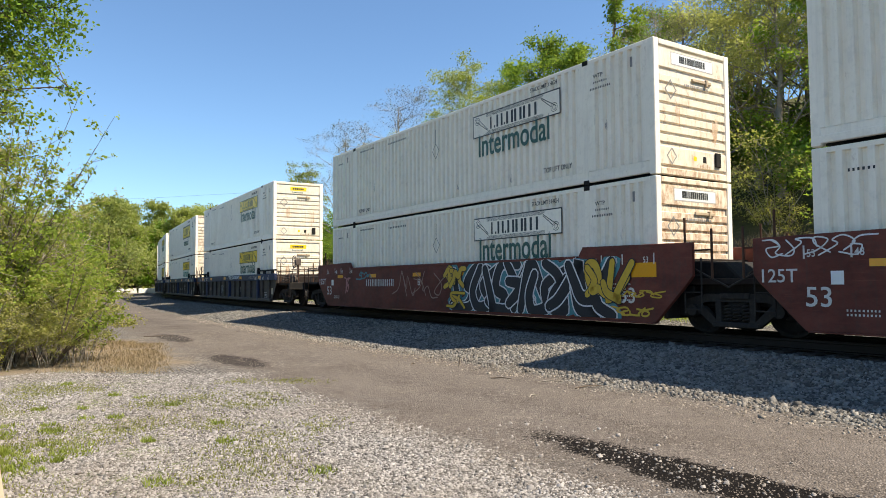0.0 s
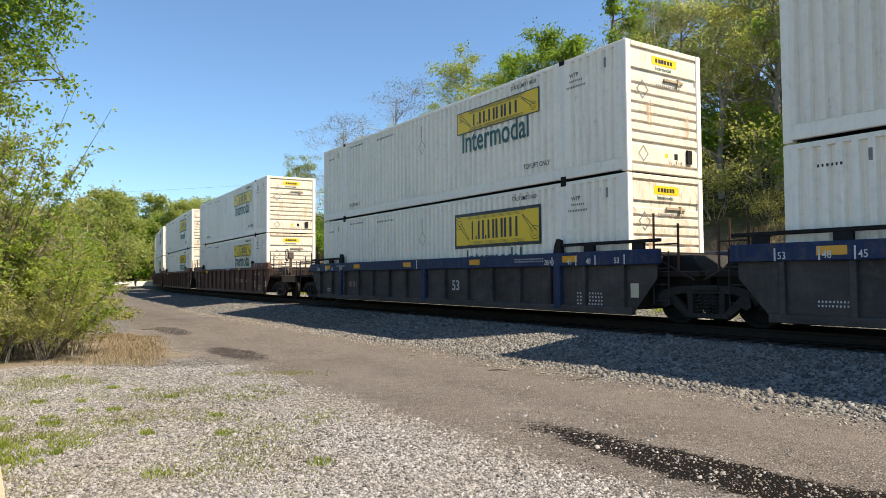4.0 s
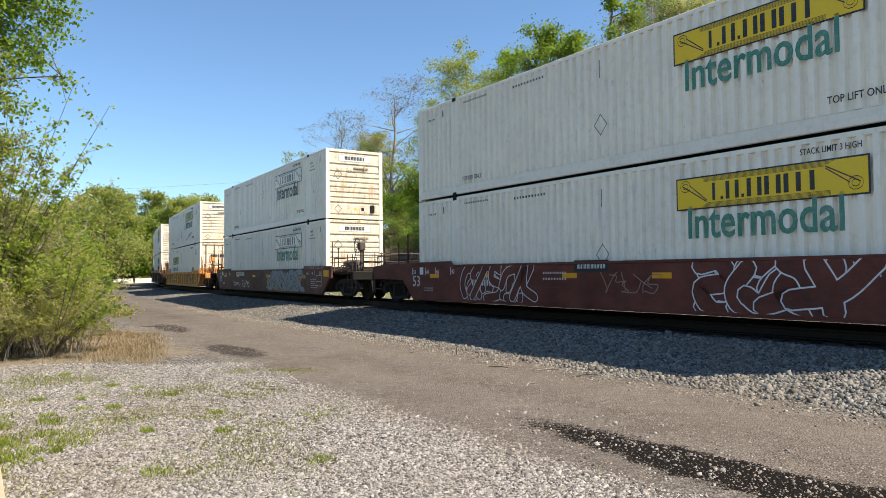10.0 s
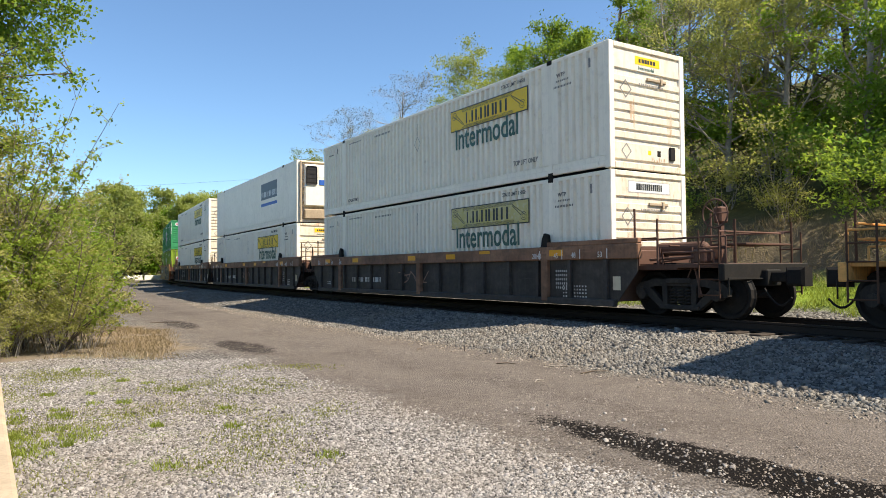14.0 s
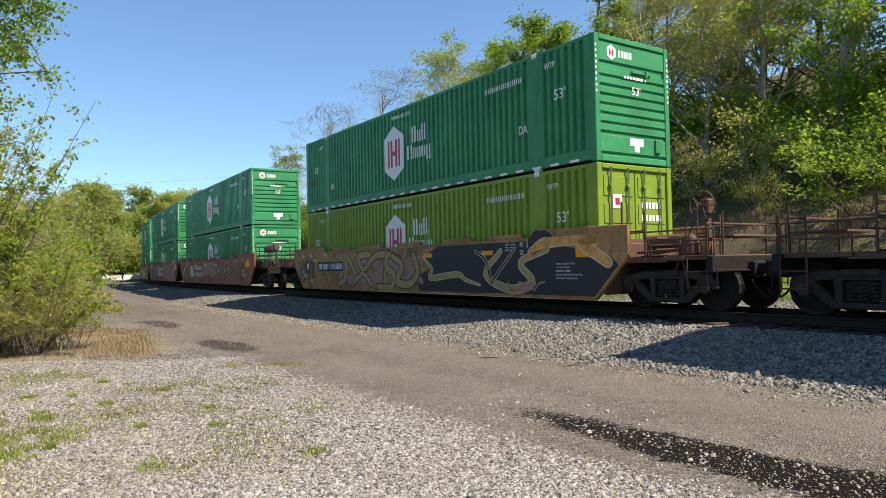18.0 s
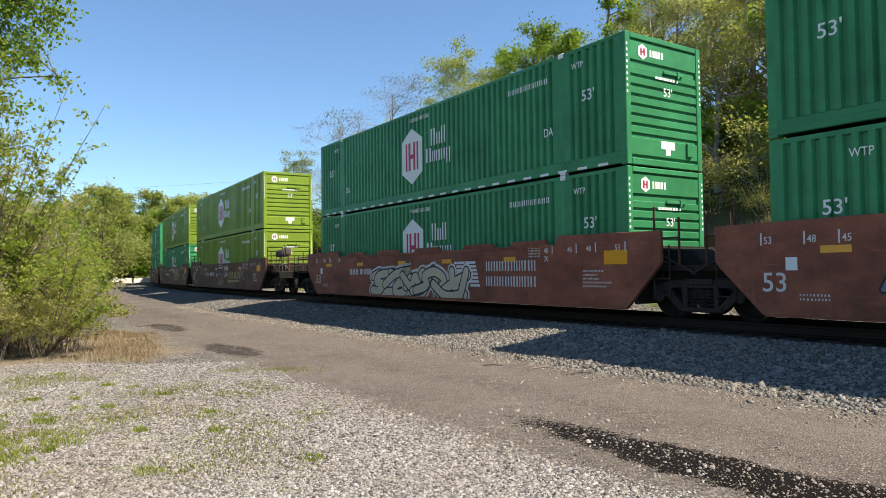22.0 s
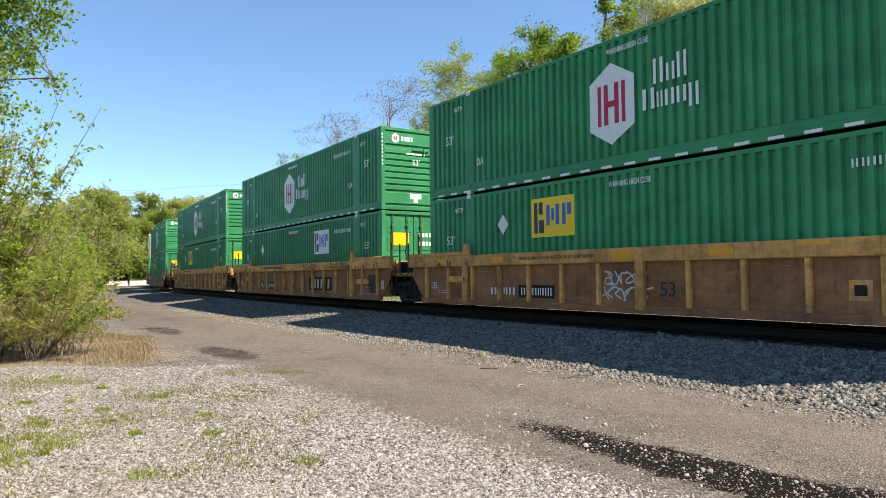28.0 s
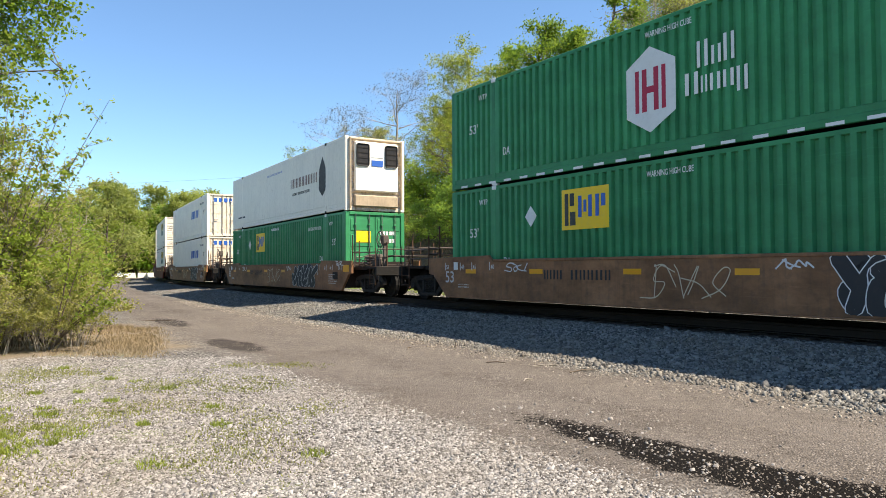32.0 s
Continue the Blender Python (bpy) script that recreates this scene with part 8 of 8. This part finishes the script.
def blades(name, seed, clumps, blade, material, label, category="grass"):
    """Upright blades, three corners each, in clumps of (x, y, radius, count, height)."""
    r = np.random.RandomState(seed)
    vs = []
    for x, y, rad, n, high in clumps:
        an, d = r.uniform(0, 6.283, n), rad * np.sqrt(r.uniform(0, 1, n))
        px, py = x + np.cos(an) * d, y + np.sin(an) * d
        pz = lies_at(px, py)
        t = r.uniform(0, 6.283, n)
        hgt = high * r.uniform(0.4, 1.15, n)
        lean = r.normal(0, 0.45, (n, 2)) * hgt[:, None]
        b = blade * r.uniform(0.6, 1.3, n)
        p = np.stack([px, py, pz], 1)
        e = np.stack([np.cos(t) * b, np.sin(t) * b, np.zeros(n)], 1)
        vs.append(np.stack([p - e, p + e, p + np.stack([lean[:, 0], lean[:, 1], hgt], 1)], 1))
    v = np.concatenate(vs).reshape(-1, 3)
    return tagged(new(name, fast_mesh(name, v, np.arange(len(v)).reshape(-1, 3), material)), label, category, kind="stuff")


rng = random.Random(71)
patches = [(-6.1, 11.2), (-3.95, 8.35), (-3.0, 7.04), (-1.05, 5.97), (-3.6, 9.2), (-4.3, 7.6), (-5.2, 8.9), (-2.6, 8.0), (-3.5, 6.3), (-3.9, 5.9), (-4.2, 6.6), (-2.2, 7.0), (-4.8, 10.1), (-2.3, 5.6)]
tufts = [(x, y, rng.uniform(0.07, 0.13), 90, 0.06) for x, y in patches]
tufts += [(-4.0 + rng.gauss(0, 0.4), 6.0 + rng.gauss(0, 0.6), rng.uniform(0.08, 0.24), 90, 0.05) for _ in range(46)]
tufts += [(-4.6 + rng.gauss(0, 0.4), 8.2 + rng.gauss(0, 0.9), rng.uniform(0.05, 0.14), 60, 0.05) for _ in range(14)]
film = []
for _ in range(620):
    x, y = rng.uniform(-7.2, -0.6), rng.uniform(4.8, 11.5)
    if noise.noise(Vector((x * 0.8, y * 0.8, 7))) > 0.02 and x < -0.5 - 0.22 * (y - 5):
        film.append((x, y, rng.uniform(0.18, 0.48), 62, 0.032))
blades("grass_tufts", 72, tufts, 0.007, GRASS, "small green grass tufts in the gravel")
blades("thin_grass", 73, film, 0.0065, leaf_mat("thin_olive_grass", (0.115, 0.125, 0.03), (0.29, 0.29, 0.085), 0.3), "thin olive grass growing through gravel")
dry = []
for _ in range(260):
    y = rng.uniform(12.6, 19.5)
    x = -5.2 - (y - 12.6) * 0.42 - abs(rng.gauss(0, 1.0))
    if noise.noise(Vector((x * 0.8, y * 0.8, 2))) > -0.12:
        dry.append((x, y, rng.uniform(0.2, 0.5), 44, rng.uniform(0.03, 0.12)))
blades("dry_grass", 74, dry, 0.006, DRY_GRASS, "dry tan grass at the foot of the thicket")
blades("verge_grass", 75, [(*on_line(rng.uniform(-10, 40), -rng.uniform(5.0, 8.6))[:2], 0.5, 90, 0.22) for _ in range(260)], 0.012, GRASS, "green grass strip beyond the track")
blades("bank_grass", 76, [(*on_line(rng.uniform(-10, 40), -rng.uniform(8.6, 11.5))[:2], 0.6, 40, 0.35) for _ in range(160)], 0.012, DRY_GRASS, "dry grass on the bank beyond the track")

# sticks by the ballast
for k, (x, y, a, ln) in enumerate(((1.25, 9.7, 60, 0.28), (1.7, 11.1, 10, 0.4), (2.2, 10.5, 25, 0.5), (0.95, 11.5, -20, 0.35), (-0.6, 13.6, 80, 0.3), (-8.8, 21.3, 5, 0.9))):
    st = new("stick", limb_mesh("stick", [(Vector((-ln / 2, 0, 0.015)), Vector((0, 0.03, 0.03)), 0.012, 0.012), (Vector((0, 0.03, 0.03)), Vector((ln / 2, -0.02, 0.02)), 0.012, 0.006)], PALE_BARK if k < 2 else BARK, 6))
    st.matrix_basis = pose(x, y, 0.0, 0, 0, a)
    tagged(st, "dry broken stick on the ground", "stick", "sticks by the road")
# upright twig at the foot of the shoulder
st = new("marker_stake", limb_mesh("marker_stake", [(Vector((0, 0, 0)), Vector((0.01, 0, 0.16)), 0.012, 0.009)], BARK, 6))
st.matrix_basis = pose(0.3, 13.4, 0.0)
tagged(st, "short dark stake in the stones", "stake")

# timber edging beside the lot
edge = tagged(new("timber_edging"), "bleached timber beam laid on posts beside the lot", "edging")
beam = part("beam", swept([(12.76, -0.56), (12.76, -0.40), (12.79, -0.38), (12.93, -0.38), (12.96, -0.40), (12.96, -0.56)], [-14, -10, -6, -2, 1.5], TIMBER, "beam"), None, edge)

# white blocks and a parked car at the end of the road
BLOCK_AT = ((-54.9, 121.0), (-53.6, 122.8), (-53.0, 124.2), (-52.4, 125.6))
def barrier():
    return slab([(-0.85, 0.0), (0.85, 0.0), (0.85, 0.3), (0.78, 1.02), (-0.78, 1.02), (-0.85, 0.3)], -0.42, 0.42, None, 0.04)
for k, (x, y) in enumerate(BLOCK_AT):
    ob = new("concrete_block", shared("concrete_block", barrier, CONCRETE))
    ob.matrix_basis = pose(x, y, 0.0, 0, 0, 24 + 6 * k)
    tagged(ob, "white concrete block closing the road's end", "concrete block", "white blocks at the road's end")


def parked_car():
    root = tagged(new("parked_car"), "small white car parked beside the far trees", "car")
    body = part("body", slab([(-2.1, 0.35), (2.1, 0.35), (2.15, 0.7), (1.9, 0.88), (1.05, 0.95), (-1.7, 1.0), (-2.15, 0.85)], -0.85, 0.85, None, 0.06), LETTER_WHITE, root)
    cabin = part("cabin", slab([(1.05, 0.95), (0.45, 1.42), (-1.1, 1.45), (-1.75, 1.0)], -0.76, 0.76, None, 0.05), LETTER_WHITE, root)
    for y in (-0.775, 0.77):
        part("window", slab([(0.85, 0.98), (0.38, 1.34), (-1.05, 1.36), (-1.5, 1.02)], y, y + 0.006), GLASS_DARK, cabin)
        for x in (-1.35, 1.35):
            wh = part("wheel", lathe([(0.0, -0.1), (0.3, -0.1), (0.33, -0.05), (0.33, 0.08), (0.0, 0.1)], (x, y * 1.02, 0.33), 18), IRON, root)
            part("hubcap", lathe([(0.0, -0.02), (0.18, -0.02), (0.19, 0.02), (0.0, 0.02)], (x, y * 1.02 + (-0.11 if y < 0 else 0.11), 0.33), 14), STEEL, wh)
    return root


stand(parked_car(), -56.4, 118.0, 62, 0.0)

# overhead line far beyond the trees
cable = tagged(new("overhead_cable", limb_mesh("overhead_cable", [(Vector((-80 + 12 * i, 140 + 2 * i, 17.9 + 1.05 * i + 0.05 * (i - 4) ** 2)), Vector((-68 + 12 * i, 142 + 2 * i, 18.95 + 1.05 * i + 0.05 * (i - 3) ** 2)), 0.017, 0.017) for i in range(9)], IRON, 5)), "thin black overhead cable high over the road", "cable")

motions()
